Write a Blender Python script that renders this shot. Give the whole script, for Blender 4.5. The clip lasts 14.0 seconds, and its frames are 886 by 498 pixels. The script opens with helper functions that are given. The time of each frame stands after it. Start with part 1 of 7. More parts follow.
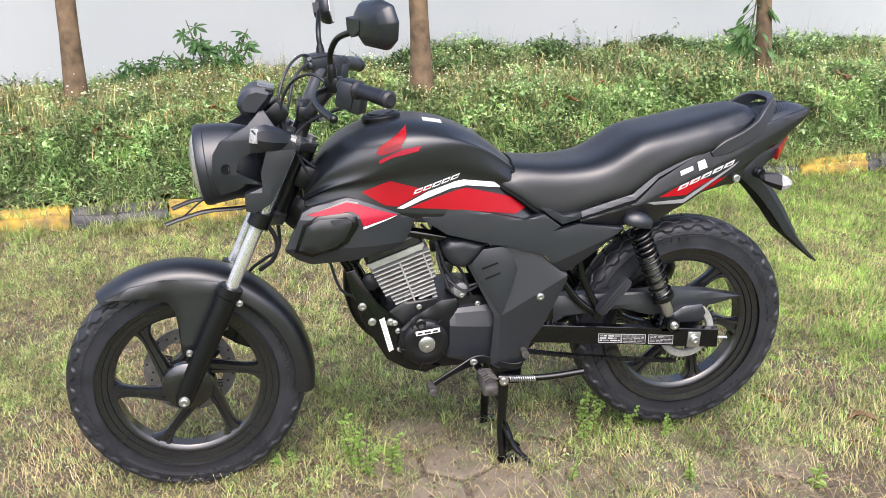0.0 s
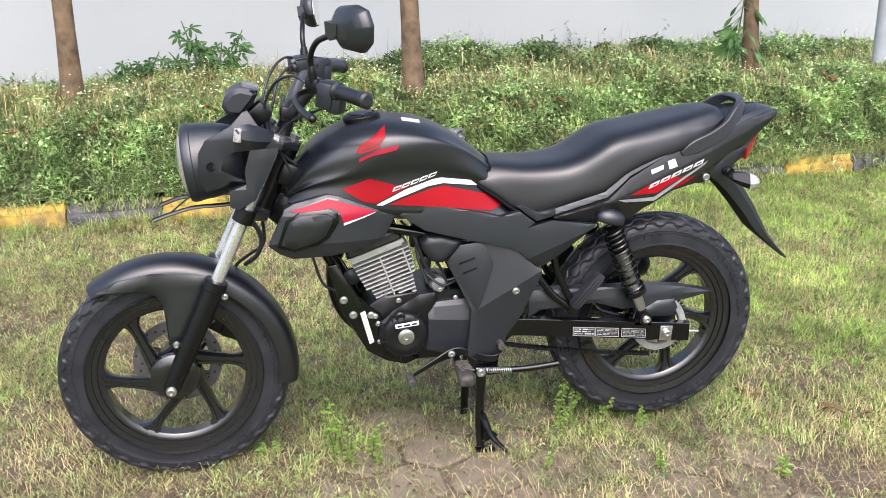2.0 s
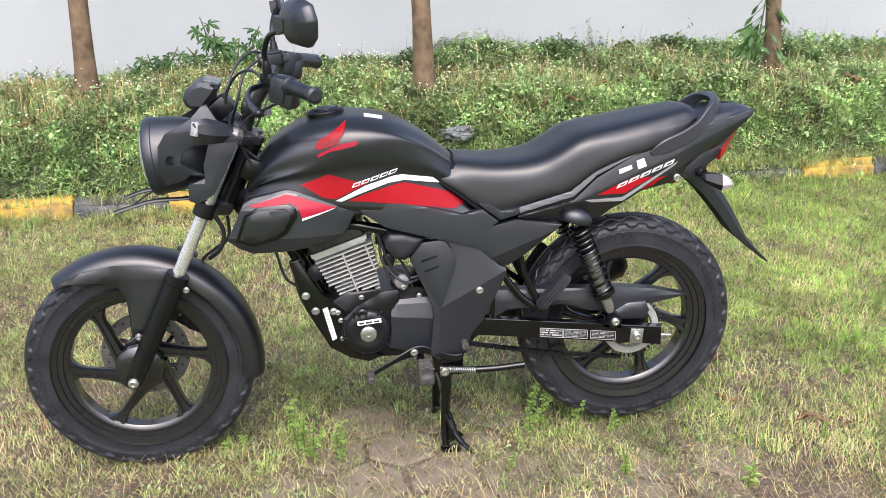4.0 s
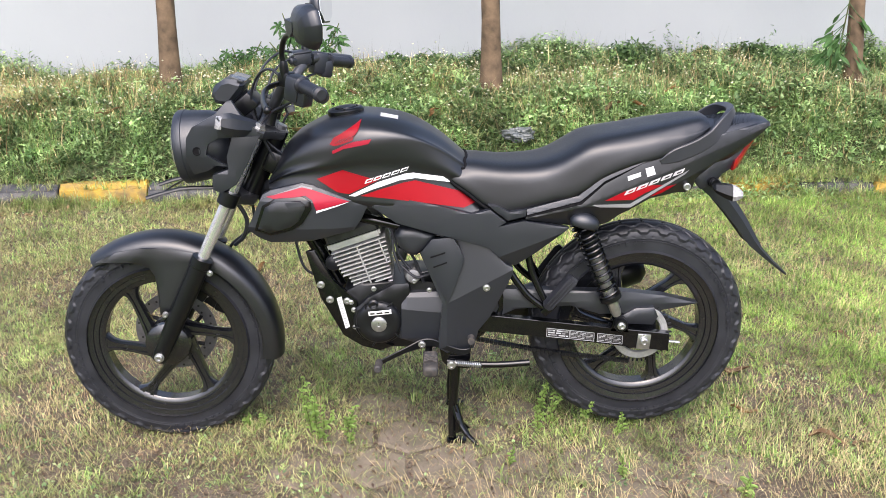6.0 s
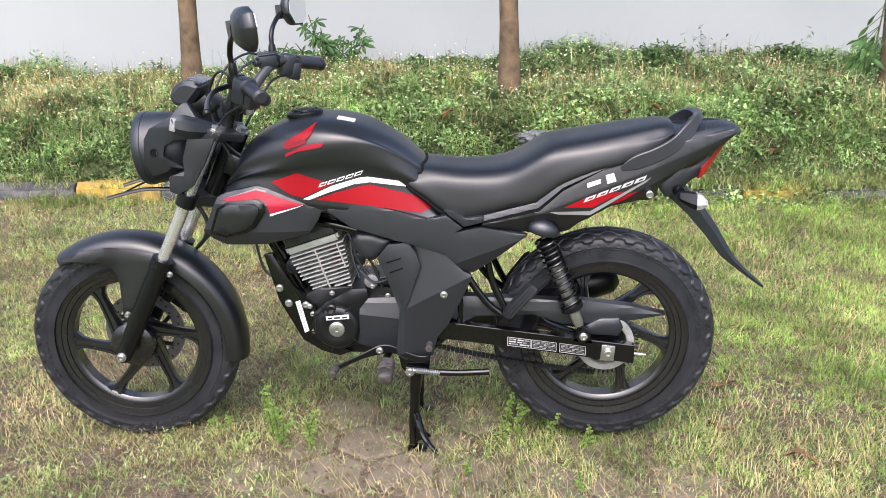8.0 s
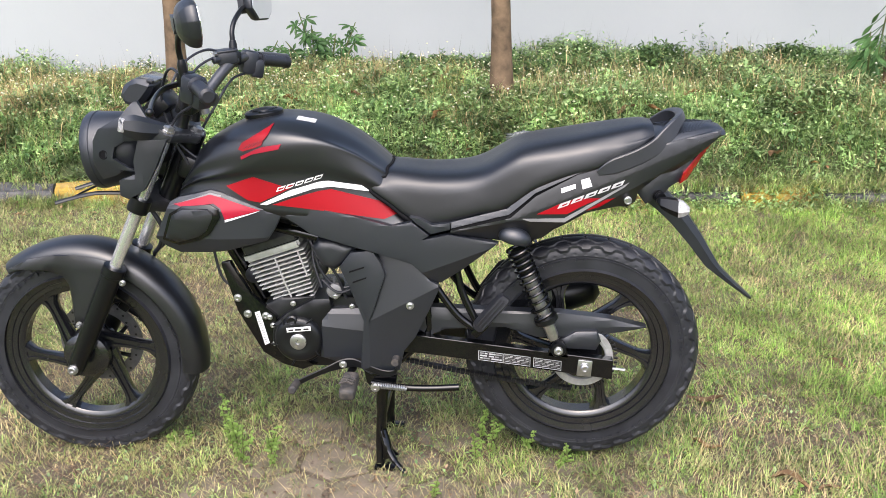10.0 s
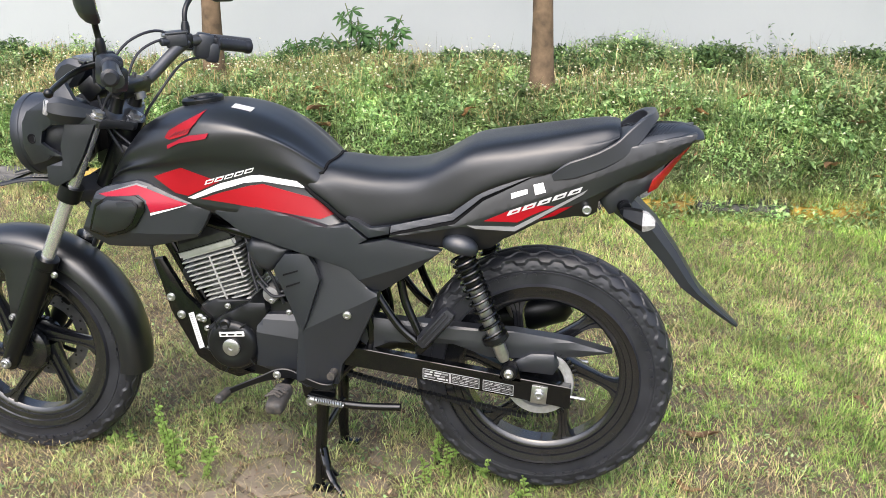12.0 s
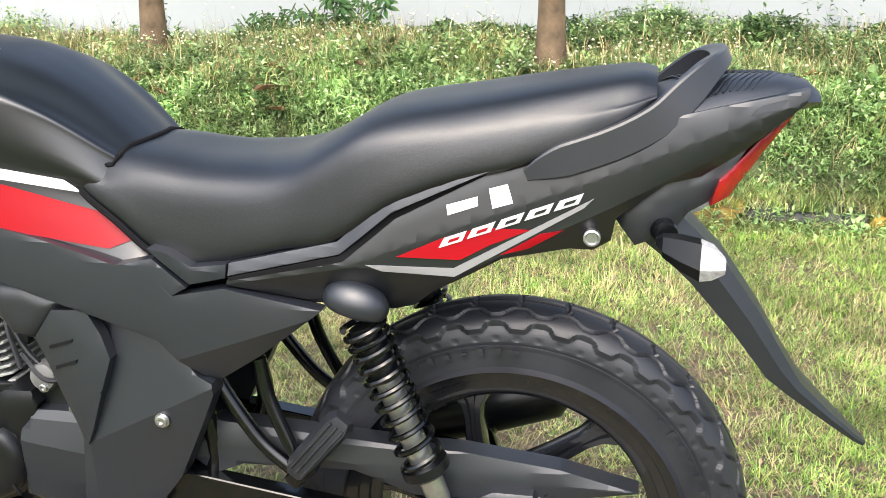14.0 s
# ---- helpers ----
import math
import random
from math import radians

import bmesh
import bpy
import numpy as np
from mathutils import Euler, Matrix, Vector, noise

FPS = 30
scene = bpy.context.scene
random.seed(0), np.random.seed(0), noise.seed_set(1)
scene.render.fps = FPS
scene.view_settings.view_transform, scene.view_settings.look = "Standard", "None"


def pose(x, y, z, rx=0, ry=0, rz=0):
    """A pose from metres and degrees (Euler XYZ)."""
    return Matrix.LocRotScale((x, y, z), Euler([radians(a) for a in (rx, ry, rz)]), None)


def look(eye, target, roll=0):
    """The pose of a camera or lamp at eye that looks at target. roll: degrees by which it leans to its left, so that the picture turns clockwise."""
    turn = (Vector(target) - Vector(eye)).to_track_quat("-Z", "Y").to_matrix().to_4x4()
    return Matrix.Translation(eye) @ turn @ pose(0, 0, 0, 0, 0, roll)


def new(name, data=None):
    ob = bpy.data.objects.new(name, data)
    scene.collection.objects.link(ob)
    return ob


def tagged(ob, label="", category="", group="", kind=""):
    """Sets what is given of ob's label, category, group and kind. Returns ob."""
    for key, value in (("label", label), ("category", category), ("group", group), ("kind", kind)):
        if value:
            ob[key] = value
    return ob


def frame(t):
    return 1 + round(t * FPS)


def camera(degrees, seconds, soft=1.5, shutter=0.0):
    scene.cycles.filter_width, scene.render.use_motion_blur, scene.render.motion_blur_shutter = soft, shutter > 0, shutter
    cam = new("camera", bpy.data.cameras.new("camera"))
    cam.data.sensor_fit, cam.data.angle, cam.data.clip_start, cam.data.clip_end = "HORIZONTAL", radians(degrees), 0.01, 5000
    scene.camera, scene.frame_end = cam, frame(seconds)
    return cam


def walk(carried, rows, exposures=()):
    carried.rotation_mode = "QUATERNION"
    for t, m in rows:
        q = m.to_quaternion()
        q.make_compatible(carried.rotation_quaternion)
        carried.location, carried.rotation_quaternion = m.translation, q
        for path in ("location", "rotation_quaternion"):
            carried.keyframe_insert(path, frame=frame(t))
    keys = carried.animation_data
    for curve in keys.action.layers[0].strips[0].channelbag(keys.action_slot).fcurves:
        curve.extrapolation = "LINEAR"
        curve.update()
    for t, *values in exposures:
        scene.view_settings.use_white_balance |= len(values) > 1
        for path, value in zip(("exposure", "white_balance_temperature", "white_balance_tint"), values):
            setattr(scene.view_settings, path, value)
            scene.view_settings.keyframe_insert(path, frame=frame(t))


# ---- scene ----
cam = camera(50.0, 14.0, soft=0.6)
PATH = [
    (0, (0.25, -2.293, 1.336), (0.589, -0.423, 0.712), -0.7),
    (0.5, (0.24, -2.331, 1.347), (0.576, -0.461, 0.725), -0.6),
    (1, (0.24, -2.377, 1.351), (0.58, -0.507, 0.727), -0.5),
    (1.5, (0.242, -2.385, 1.349), (0.581, -0.515, 0.727), -0.6),
    (2, (0.29, -2.385, 1.35), (0.628, -0.515, 0.727), -0.6),
    (2.5, (0.355, -2.383, 1.352), (0.684, -0.511, 0.73), -0.5),
    (5, (0.591, -2.455, 1.334), (0.762, -0.563, 0.706), -0.4),
    (5.5, (0.646, -2.501, 1.351), (0.773, -0.606, 0.724), -0.1),
    (6, (0.74, -2.5, 1.366), (0.765, -0.602, 0.736), 0.2),
    (6.5, (0.832, -2.489, 1.364), (0.787, -0.59, 0.736), -0.1),
    (7, (0.899, -2.49, 1.366), (0.824, -0.593, 0.738), 0.1),
    (7.5, (0.973, -2.478, 1.367), (0.875, -0.582, 0.739), -0.0),
    (10, (1.119, -2.305, 1.342), (0.987, -0.411, 0.713), -0.1),
    (10.5, (1.2, -2.267, 1.336), (1.058, -0.374, 0.706), 0.3),
    (11, (1.337, -2.216, 1.332), (1.121, -0.331, 0.701), 0.4),
    (11.5, (1.417, -2.168, 1.317), (1.125, -0.292, 0.687), 0.4),
    (12, (1.442, -2.051, 1.29), (1.111, -0.182, 0.66), 0.6),
    (12.5, (1.447, -1.875, 1.254), (1.103, -0.008, 0.623), 0.6),
    (13, (1.446, -1.649, 1.207), (1.09, 0.216, 0.576), 0.4),
    (13.5, (1.461, -1.358, 1.129), (1.096, 0.504, 0.495), 0.8),
    (14, (1.442, -1.113, 1.058), (1.063, 0.746, 0.426), 0.5),
]
walk(cam, exposures=[(0.0, 1.22, 6300, 15), (7.5, 1.16, 6250, 16), (12.0, 1.18, 6400, 11), (14.0, 1.50, 6500, 9)],
     rows=[(t, look(eye, target, roll)) for t, eye, target, roll in PATH])

# ---- world and light: bright overcast sky ----
SUN_ELEVATION, SUN_TURN = radians(54), radians(184)
world = bpy.data.worlds.new("sky")
scene.world = world
world.use_nodes = True
wn = world.node_tree.nodes
sky = wn.new("ShaderNodeTexSky")
sky.sky_type, sky.sun_disc = "NISHITA", False
sky.sun_elevation, sky.sun_rotation = SUN_ELEVATION, SUN_TURN
sky.air_density, sky.dust_density, sky.ozone_density = 1.0, 6.0, 1.0
pale = wn.new("ShaderNodeHueSaturation")
pale.inputs["Saturation"].default_value = 0.95
world.node_tree.links.new(sky.outputs[0], pale.inputs["Color"])
world.node_tree.links.new(pale.outputs[0], wn["Background"].inputs["Color"])
wn["Background"].inputs["Strength"].default_value = 0.165
sun = new("sun", bpy.data.lights.new("sun", "SUN"))
sun.data.energy, sun.data.angle, sun.data.color = 1.25, radians(80), (0.90, 0.95, 1.0)
sun.matrix_world = look((0.3, -5.3, 8.0), (0.8, 0.3, 0.3))


# ---- materials ----
def node_mat(name, base, rough=0.5, metal=0.0, second=None, scale=30.0, mix=0.5, fine=400.0, bump=0.1, depth=0.002,
             spread=0.08, coat=0.0, island=0.0, piece=0.0, spec=0.5):
    """A surface with a base colour, a second colour in patches, fine grain in gloss and relief."""
    m = bpy.data.materials.new(name)
    m.use_nodes = True
    n, k = m.node_tree.nodes, m.node_tree.links
    b = n["Principled BSDF"]
    place = n.new("ShaderNodeTexCoord")
    big, small = n.new("ShaderNodeTexNoise"), n.new("ShaderNodeTexNoise")
    big.inputs["Scale"].default_value, big.inputs["Detail"].default_value = scale, 5.0
    small.inputs["Scale"].default_value, small.inputs["Detail"].default_value = fine, 3.0
    for t in (big, small):
        k.new(place.outputs["Object"], t.inputs["Vector"])
    ramp = n.new("ShaderNodeValToRGB")
    ramp.color_ramp.elements[0].position, ramp.color_ramp.elements[1].position = 0.35, 0.68
    other = second or [c * (1 - mix) for c in base]
    ramp.color_ramp.elements[0].color, ramp.color_ramp.elements[1].color = (*base, 1), (*other, 1)
    k.new(big.outputs["Fac"], ramp.inputs["Fac"])
    out = ramp.outputs["Color"]
    if island or piece:
        hsv = n.new("ShaderNodeHueSaturation")
        src = n.new("ShaderNodeNewGeometry").outputs["Random Per Island"] if island else n.new("ShaderNodeObjectInfo").outputs["Random"]
        wide = island or piece
        rng = n.new("ShaderNodeMapRange")
        rng.inputs["To Min"].default_value, rng.inputs["To Max"].default_value = 1 - wide, 1 + wide
        k.new(src, rng.inputs["Value"])
        k.new(rng.outputs[0], hsv.inputs["Value"])
        k.new(out, hsv.inputs["Color"])
        out = hsv.outputs["Color"]
    k.new(out, b.inputs["Base Color"])
    gloss = n.new("ShaderNodeMapRange")
    gloss.inputs["To Min"].default_value, gloss.inputs["To Max"].default_value = max(0.02, rough - spread), min(1, rough + spread)
    k.new(big.outputs["Fac"], gloss.inputs["Value"])
    k.new(gloss.outputs[0], b.inputs["Roughness"])
    b.inputs["Metallic"].default_value = metal
    b.inputs["Coat Weight"].default_value = coat
    b.inputs["Specular IOR Level"].default_value = spec
    if bump:
        bp = n.new("ShaderNodeBump")
        bp.inputs["Strength"].default_value, bp.inputs["Distance"].default_value = bump, depth
        k.new(small.outputs["Fac"], bp.inputs["Height"])
        k.new(bp.outputs[0], b.inputs["Normal"])
    return m


def leaf_mat(name, colours, rough=0.5, through_light=0.35, clumps=20.0, contrast=0.3, dry=None):
    """Leaves: each island takes its own colour from the ramp; light passes through."""
    m = bpy.data.materials.new(name)
    m.use_nodes = True
    n, k = m.node_tree.nodes, m.node_tree.links
    b = n["Principled BSDF"]
    geo = n.new("ShaderNodeNewGeometry")
    ramp = n.new("ShaderNodeValToRGB")
    ramp.color_ramp.elements[0].color = (*colours[0], 1)
    ramp.color_ramp.elements[1].color = (*colours[-1], 1)
    for i, c in enumerate(colours[1:-1], 1):
        ramp.color_ramp.elements.new(i / (len(colours) - 1)).color = (*c, 1)
    k.new(geo.outputs["Random Per Island"], ramp.inputs["Fac"])
    place = n.new("ShaderNodeTexCoord")
    patch = n.new("ShaderNodeTexNoise")
    patch.inputs["Scale"].default_value, patch.inputs["Detail"].default_value = 3.5, 4.0
    k.new(place.outputs["Object"], patch.inputs["Vector"])
    rng = n.new("ShaderNodeMapRange")
    rng.inputs["From Min"].default_value, rng.inputs["From Max"].default_value = 0.3, 0.7
    rng.inputs["To Min"].default_value, rng.inputs["To Max"].default_value = 0.6, 1.4
    k.new(patch.outputs["Fac"], rng.inputs["Value"])
    clump = n.new("ShaderNodeTexNoise")
    clump.inputs["Scale"].default_value, clump.inputs["Detail"].default_value = clumps, 2.0
    k.new(place.outputs["Object"], clump.inputs["Vector"])
    rng2 = n.new("ShaderNodeMapRange")
    rng2.inputs["From Min"].default_value, rng2.inputs["From Max"].default_value = 0.3, 0.7
    rng2.inputs["To Min"].default_value, rng2.inputs["To Max"].default_value = 1 - contrast, 1 + contrast
    k.new(clump.outputs["Fac"], rng2.inputs["Value"])
    times = n.new("ShaderNodeMath")
    times.operation = "MULTIPLY"
    k.new(rng.outputs[0], times.inputs[0])
    k.new(rng2.outputs[0], times.inputs[1])
    hsv = n.new("ShaderNodeHueSaturation")
    k.new(times.outputs[0], hsv.inputs["Value"])
    tint = ramp.outputs[0]
    if dry:
        worn = n.new("ShaderNodeTexNoise")
        worn.inputs["Scale"].default_value, worn.inputs["Detail"].default_value = 11.0, 6.0
        k.new(place.outputs["Object"], worn.inputs["Vector"])
        part_dry = n.new("ShaderNodeMapRange")
        part_dry.inputs["From Min"].default_value, part_dry.inputs["From Max"].default_value = 0.42, 0.62
        part_dry.inputs["To Min"].default_value, part_dry.inputs["To Max"].default_value = 0.0, 0.5
        k.new(worn.outputs["Fac"], part_dry.inputs["Value"])
        blend = n.new("ShaderNodeMix")
        blend.data_type = "RGBA"
        for socket in blend.inputs:
            if socket.name == "B" and socket.type == "RGBA":
                socket.default_value = (*dry, 1)
            if socket.name == "A" and socket.type == "RGBA":
                k.new(tint, socket)
        k.new(part_dry.outputs[0], blend.inputs[0])
        tint = [o for o in blend.outputs if o.type == "RGBA"][0]
    k.new(tint, hsv.inputs["Color"])
    k.new(hsv.outputs[0], b.inputs["Base Color"])
    b.inputs["Roughness"].default_value = rough
    b.inputs["Specular IOR Level"].default_value = 0.3
    glow = n.new("ShaderNodeBsdfTranslucent")
    k.new(hsv.outputs[0], glow.inputs["Color"])
    both = n.new("ShaderNodeMixShader")
    both.inputs[0].default_value = through_light
    k.new(b.outputs[0], both.inputs[1])
    k.new(glow.outputs[0], both.inputs[2])
    k.new(both.outputs[0], n["Material Output"].inputs["Surface"])
    return m


MATTE = node_mat("matte_black_paint", (0.0036, 0.0045, 0.0072), 0.36, mix=0.15, scale=6, fine=900, bump=0.03, depth=0.0005, spec=0.80)
PLASTIC = node_mat("grained_black_plastic", (0.0102, 0.0125, 0.0182), 0.41, mix=0.2, scale=8, fine=1400, bump=0.14, depth=0.0006, spec=0.72)
SATIN = node_mat("satin_black_metal", (0.0026, 0.0030, 0.0042), 0.32, mix=0.25, scale=14, fine=700, bump=0.05, depth=0.0005, spec=0.40)
GLOSSY = node_mat("gloss_black_metal", (0.0022, 0.0025, 0.0032), 0.18, mix=0.2, scale=10, fine=500, bump=0.02, depth=0.0005, coat=0.25, spec=0.35)
GREYPL = node_mat("dark_grey_plastic", (0.027, 0.029, 0.035), 0.36, mix=0.15, scale=8, fine=1200, bump=0.12, depth=0.0005)
RUBBER = node_mat("tyre_rubber", (0.0110, 0.0120, 0.0162), 0.43, second=(0.019, 0.0205, 0.026), scale=18, fine=600, bump=0.25, depth=0.0008, spec=0.45)
SEATVINYL = node_mat("seat_vinyl", (0.0042, 0.0051, 0.0076), 0.36, mix=0.1, scale=6, fine=1100, bump=0.3, depth=0.0007, spec=0.68)
WHEELMAT = node_mat("cast_wheel_black", (0.0068, 0.0074, 0.0095), 0.25, mix=0.25, scale=25, fine=900, bump=0.06, depth=0.0005, spec=0.70, coat=0.35)
CHROME = node_mat("polished_fork_steel", (0.72, 0.73, 0.74), 0.20, 0.8, mix=0.1, scale=30, fine=200, bump=0.01, spread=0.05)
BARMAT = node_mat("dark_satin_bar", (0.070, 0.072, 0.078), 0.30, 0.5, mix=0.2, scale=20, fine=600, bump=0.04, depth=0.0004)
STEEL = node_mat("zinc_steel", (0.50, 0.505, 0.51), 0.30, 0.9, mix=0.3, scale=60, fine=700, bump=0.08, depth=0.0004)
DISCMAT = node_mat("dull_disc_steel", (0.17, 0.17, 0.175), 0.40, 0.6, mix=0.3, scale=50, fine=600, bump=0.06, depth=0.0004)
DARKSTEEL = node_mat("dull_plated_steel", (0.22, 0.22, 0.23), 0.32, 0.9, mix=0.3, scale=60, fine=700, bump=0.08, depth=0.0004)
TURNED = node_mat("turned_bright_steel", (0.48, 0.485, 0.49), 0.34, 0.55, mix=0.3, scale=70, fine=700, bump=0.06, depth=0.0004)
ALLOY = node_mat("cast_aluminium", (0.54, 0.545, 0.55), 0.42, 0.6, mix=0.22, scale=40, fine=500, bump=0.25, depth=0.0006)
DARKALLOY = node_mat("engine_black", (0.0062, 0.0068, 0.0084), 0.34, 0.2, mix=0.2, scale=30, fine=900, bump=0.15, depth=0.0006, spec=0.45)
RED = node_mat("red_decal", (0.27, 0.0022, 0.0075), 0.40, mix=0.12, scale=9, bump=0.0, spec=0.25)
PINKRED = node_mat("bright_red_decal", (0.31, 0.008, 0.026), 0.40, mix=0.12, scale=9, bump=0.0, spec=0.3)
WHITE = node_mat("white_decal", (0.7, 0.7, 0.7), 0.35, mix=0.06, scale=20, bump=0.0)
GREYDEC = node_mat("grey_decal", (0.20, 0.20, 0.205), 0.38, mix=0.08, scale=20, bump=0.0)
SILVERDEC = node_mat("silver_decal", (0.45, 0.45, 0.46), 0.35, mix=0.08, scale=20, bump=0.0)
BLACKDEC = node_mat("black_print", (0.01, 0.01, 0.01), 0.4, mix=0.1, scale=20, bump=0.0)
# dull near-black: painted shade for gaps and hollows, also the cowl plugs
GAPBLACK = node_mat("gap_shade_and_plug_black", (0.005, 0.005, 0.006), 0.85, mix=0.2, scale=40, fine=600, bump=0.1, depth=0.0005, spec=0.15)
REDLENS = node_mat("red_lamp_lens", (0.24, 0.003, 0.005), 0.12, mix=0.25, scale=90, fine=300, bump=0.1, coat=0.6)
CLEARLENS = node_mat("clear_indicator_lens", (0.34, 0.34, 0.345), 0.12, mix=0.4, scale=160, fine=260, bump=0.35, coat=0.8)
SCREEN = node_mat("meter_screen", (0.085, 0.09, 0.09), 0.22, mix=0.4, scale=60, bump=0.0, coat=0.2)
MIRRORGLASS = node_mat("mirror_glass", (0.85, 0.86, 0.87), 0.02, 1.0, mix=0.02, bump=0.0, spread=0.0)
DUSTY = node_mat("dusty_pedal_rubber", (0.022, 0.022, 0.023), 0.7, second=(0.065, 0.056, 0.048), mix=0.5, scale=60, fine=500, bump=0.3)


# ---- shape helpers ----
def part(name, bm, material, parent, label="", angle=38):
    """Links a bmesh as one mesh object under a thing or a part."""
    bmesh.ops.recalc_face_normals(bm, faces=bm.faces[:])
    me = bpy.data.meshes.new(name)
    bm.to_mesh(me)
    bm.free()
    me.materials.append(material)
    me.shade_smooth()
    me.set_sharp_from_angle(angle=radians(angle))
    ob = new(name, me)
    ob.parent = parent
    if label:
        ob["label"] = label
    return ob


def thing(name, label, category, group="", at=(0, 0, 0), kind=""):
    ob = new(name)
    ob.location = at
    ob.empty_display_size = 0.05
    return tagged(ob, label, category, group, kind)


def glide(points, n=8):
    """Catmull-Rom points through the given ones."""
    p = [Vector(q) for q in points]
    if len(p) < 3:
        return p
    p = [2 * p[0] - p[1]] + p + [2 * p[-1] - p[-2]]
    out = []
    for i in range(1, len(p) - 2):
        for j in range(n):
            t = j / n
            a, b, c, d = p[i - 1], p[i], p[i + 1], p[i + 2]
            out.append(0.5 * ((2 * b) + (c - a) * t + (2 * a - 5 * b + 4 * c - d) * t * t + (3 * b - a - 3 * c + d) * t ** 3))
    out.append(p[-2])
    return out


def loft(bm, rings, cap=True, closed=True):
    rows = [[bm.verts.new(v) for v in ring] for ring in rings]
    n = len(rows[0])
    for a, b in zip(rows, rows[1:]):
        for i in range(n if closed else n - 1):
            bm.faces.new((a[i], a[(i + 1) % n], b[(i + 1) % n], b[i]))
    if cap:
        bm.faces.new(rows[0][::-1])
        bm.faces.new(rows[-1])
    return rows


def tube(bm, points, radius, seg=12, flat=1.0):
    """A round bar along the points; radius is one number or one a point."""
    p = [Vector(q) for q in points]
    r = radius if isinstance(radius, (list, tuple)) else [radius] * len(p)
    side, rings = None, []
    for i, q in enumerate(p):
        way = (p[min(i + 1, len(p) - 1)] - p[max(i - 1, 0)]).normalized()
        if side is None:
            side = way.orthogonal().normalized()
        side = (side - way * side.dot(way)).normalized()
        up = way.cross(side)
        rings.append([q + r[i] * (side * math.cos(a) + flat * up * math.sin(a)) for a in (2 * math.pi * j / seg for j in range(seg))])
    loft(bm, rings)
    return bm


def lathe(bm, profile, centre, axis, seg=48, closed=False):
    """Turns (radius, along) pairs round an axis."""
    axis = Vector(axis).normalized()
    side = axis.orthogonal().normalized()
    if abs(axis.y) > 0.9:
        side = Vector((1, 0, 0))
    up = axis.cross(side)
    rings = []
    for r, a in profile:
        rings.append([Vector(centre) + axis * a + max(r, 1e-4) * (side * math.cos(w) + up * math.sin(w)) for w in (2 * math.pi * j / seg for j in range(seg))])
    if closed:
        rings.append(rings[0])
    rows = loft(bm, rings, cap=not closed)
    if closed:
        bmesh.ops.remove_doubles(bm, verts=rows[0] + rows[-1], dist=1e-6)
    return bm


def box(bm, centre, size, turn=(0, 0, 0), bevel=0.002, segments=2):
    m = Matrix.LocRotScale(centre, Euler([radians(a) for a in turn]), size)
    made = bmesh.ops.create_cube(bm, size=1.0, matrix=m)["verts"]
    if bevel:
        edges = list({e for v in made for e in v.link_edges})
        bmesh.ops.bevel(bm, geom=edges, offset=bevel, segments=segments, affect="EDGES", profile=0.5)
    return bm


def prism(bm, outline, y0, y1, bevel=0.003, segments=2):
    """An upright plate: an (x, z) outline between two depths."""
    a = [bm.verts.new((x, y0, z)) for x, z in outline]
    b = [bm.verts.new((x, y1, z)) for x, z in outline]
    n = len(a)
    faces = [bm.faces.new(a), bm.faces.new(b[::-1])]
    for i in range(n):
        faces.append(bm.faces.new((a[i], b[i], b[(i + 1) % n], a[(i + 1) % n])))
    if bevel:
        bmesh.ops.bevel(bm, geom=list({e for f in faces for e in f.edges}), offset=bevel, segments=segments, affect="EDGES", profile=0.5)
    return bm


def edge_gap(x, z, outline):
    best = 9.0
    for (ax, az), (bx, bz) in zip(outline, outline[1:] + outline[:1]):
        dx, dz = bx - ax, bz - az
        t = max(0, min(1, ((x - ax) * dx + (z - az) * dz) / (dx * dx + dz * dz)))
        best = min(best, math.hypot(x - ax - t * dx, z - az - t * dz))
    return best


def panel(bm, outline, depth, thick=0.004, round_off=0.008, grid=0.02, side=-1, creases=()):
    """A moulded body panel: an (x, z) outline laid on the surface y = side * depth(x, z), its rim rounded off inwards."""
    verts = [bm.verts.new((x, 0, z)) for x, z in outline]
    face = bm.faces.new(verts)
    if round_off:
        for step in (0.12, 0.25, 0.35):
            bmesh.ops.inset_region(bm, faces=[face], thickness=round_off * step, use_even_offset=True)
    xs, zs = [p[0] for p in outline], [p[1] for p in outline]
    for lo, hi, axis in ((min(xs), max(xs), 0), (min(zs), max(zs), 2)):
        q = math.floor(lo / grid) * grid + grid
        while q < hi:
            co, no = [0, 0, 0], [0, 0, 0]
            co[axis], no[axis] = q, 1
            bmesh.ops.bisect_plane(bm, geom=bm.verts[:] + bm.edges[:] + bm.faces[:], plane_co=co, plane_no=no)
            q += grid
    for (ax, az), (bx, bz) in creases:
        bmesh.ops.bisect_plane(bm, geom=bm.verts[:] + bm.edges[:] + bm.faces[:], plane_co=(ax, 0, az), plane_no=(bz - az, 0, ax - bx))
    front = bm.faces[:]
    made = bmesh.ops.extrude_face_region(bm, geom=front)["geom"]
    back = {v for v in made if isinstance(v, bmesh.types.BMVert)}
    for v in bm.verts:
        drop = 0.0
        if round_off:
            g = min(1, edge_gap(v.co.x, v.co.z, outline) / round_off)
            drop = round_off * (1 - math.sqrt(max(0, 1 - (1 - g) ** 2))) * 0.8
        d = depth(v.co.x, v.co.z) - drop
        if v in back:
            d -= thick + (round_off - drop if round_off else 0)
        v.co.y = side * d
    return bm


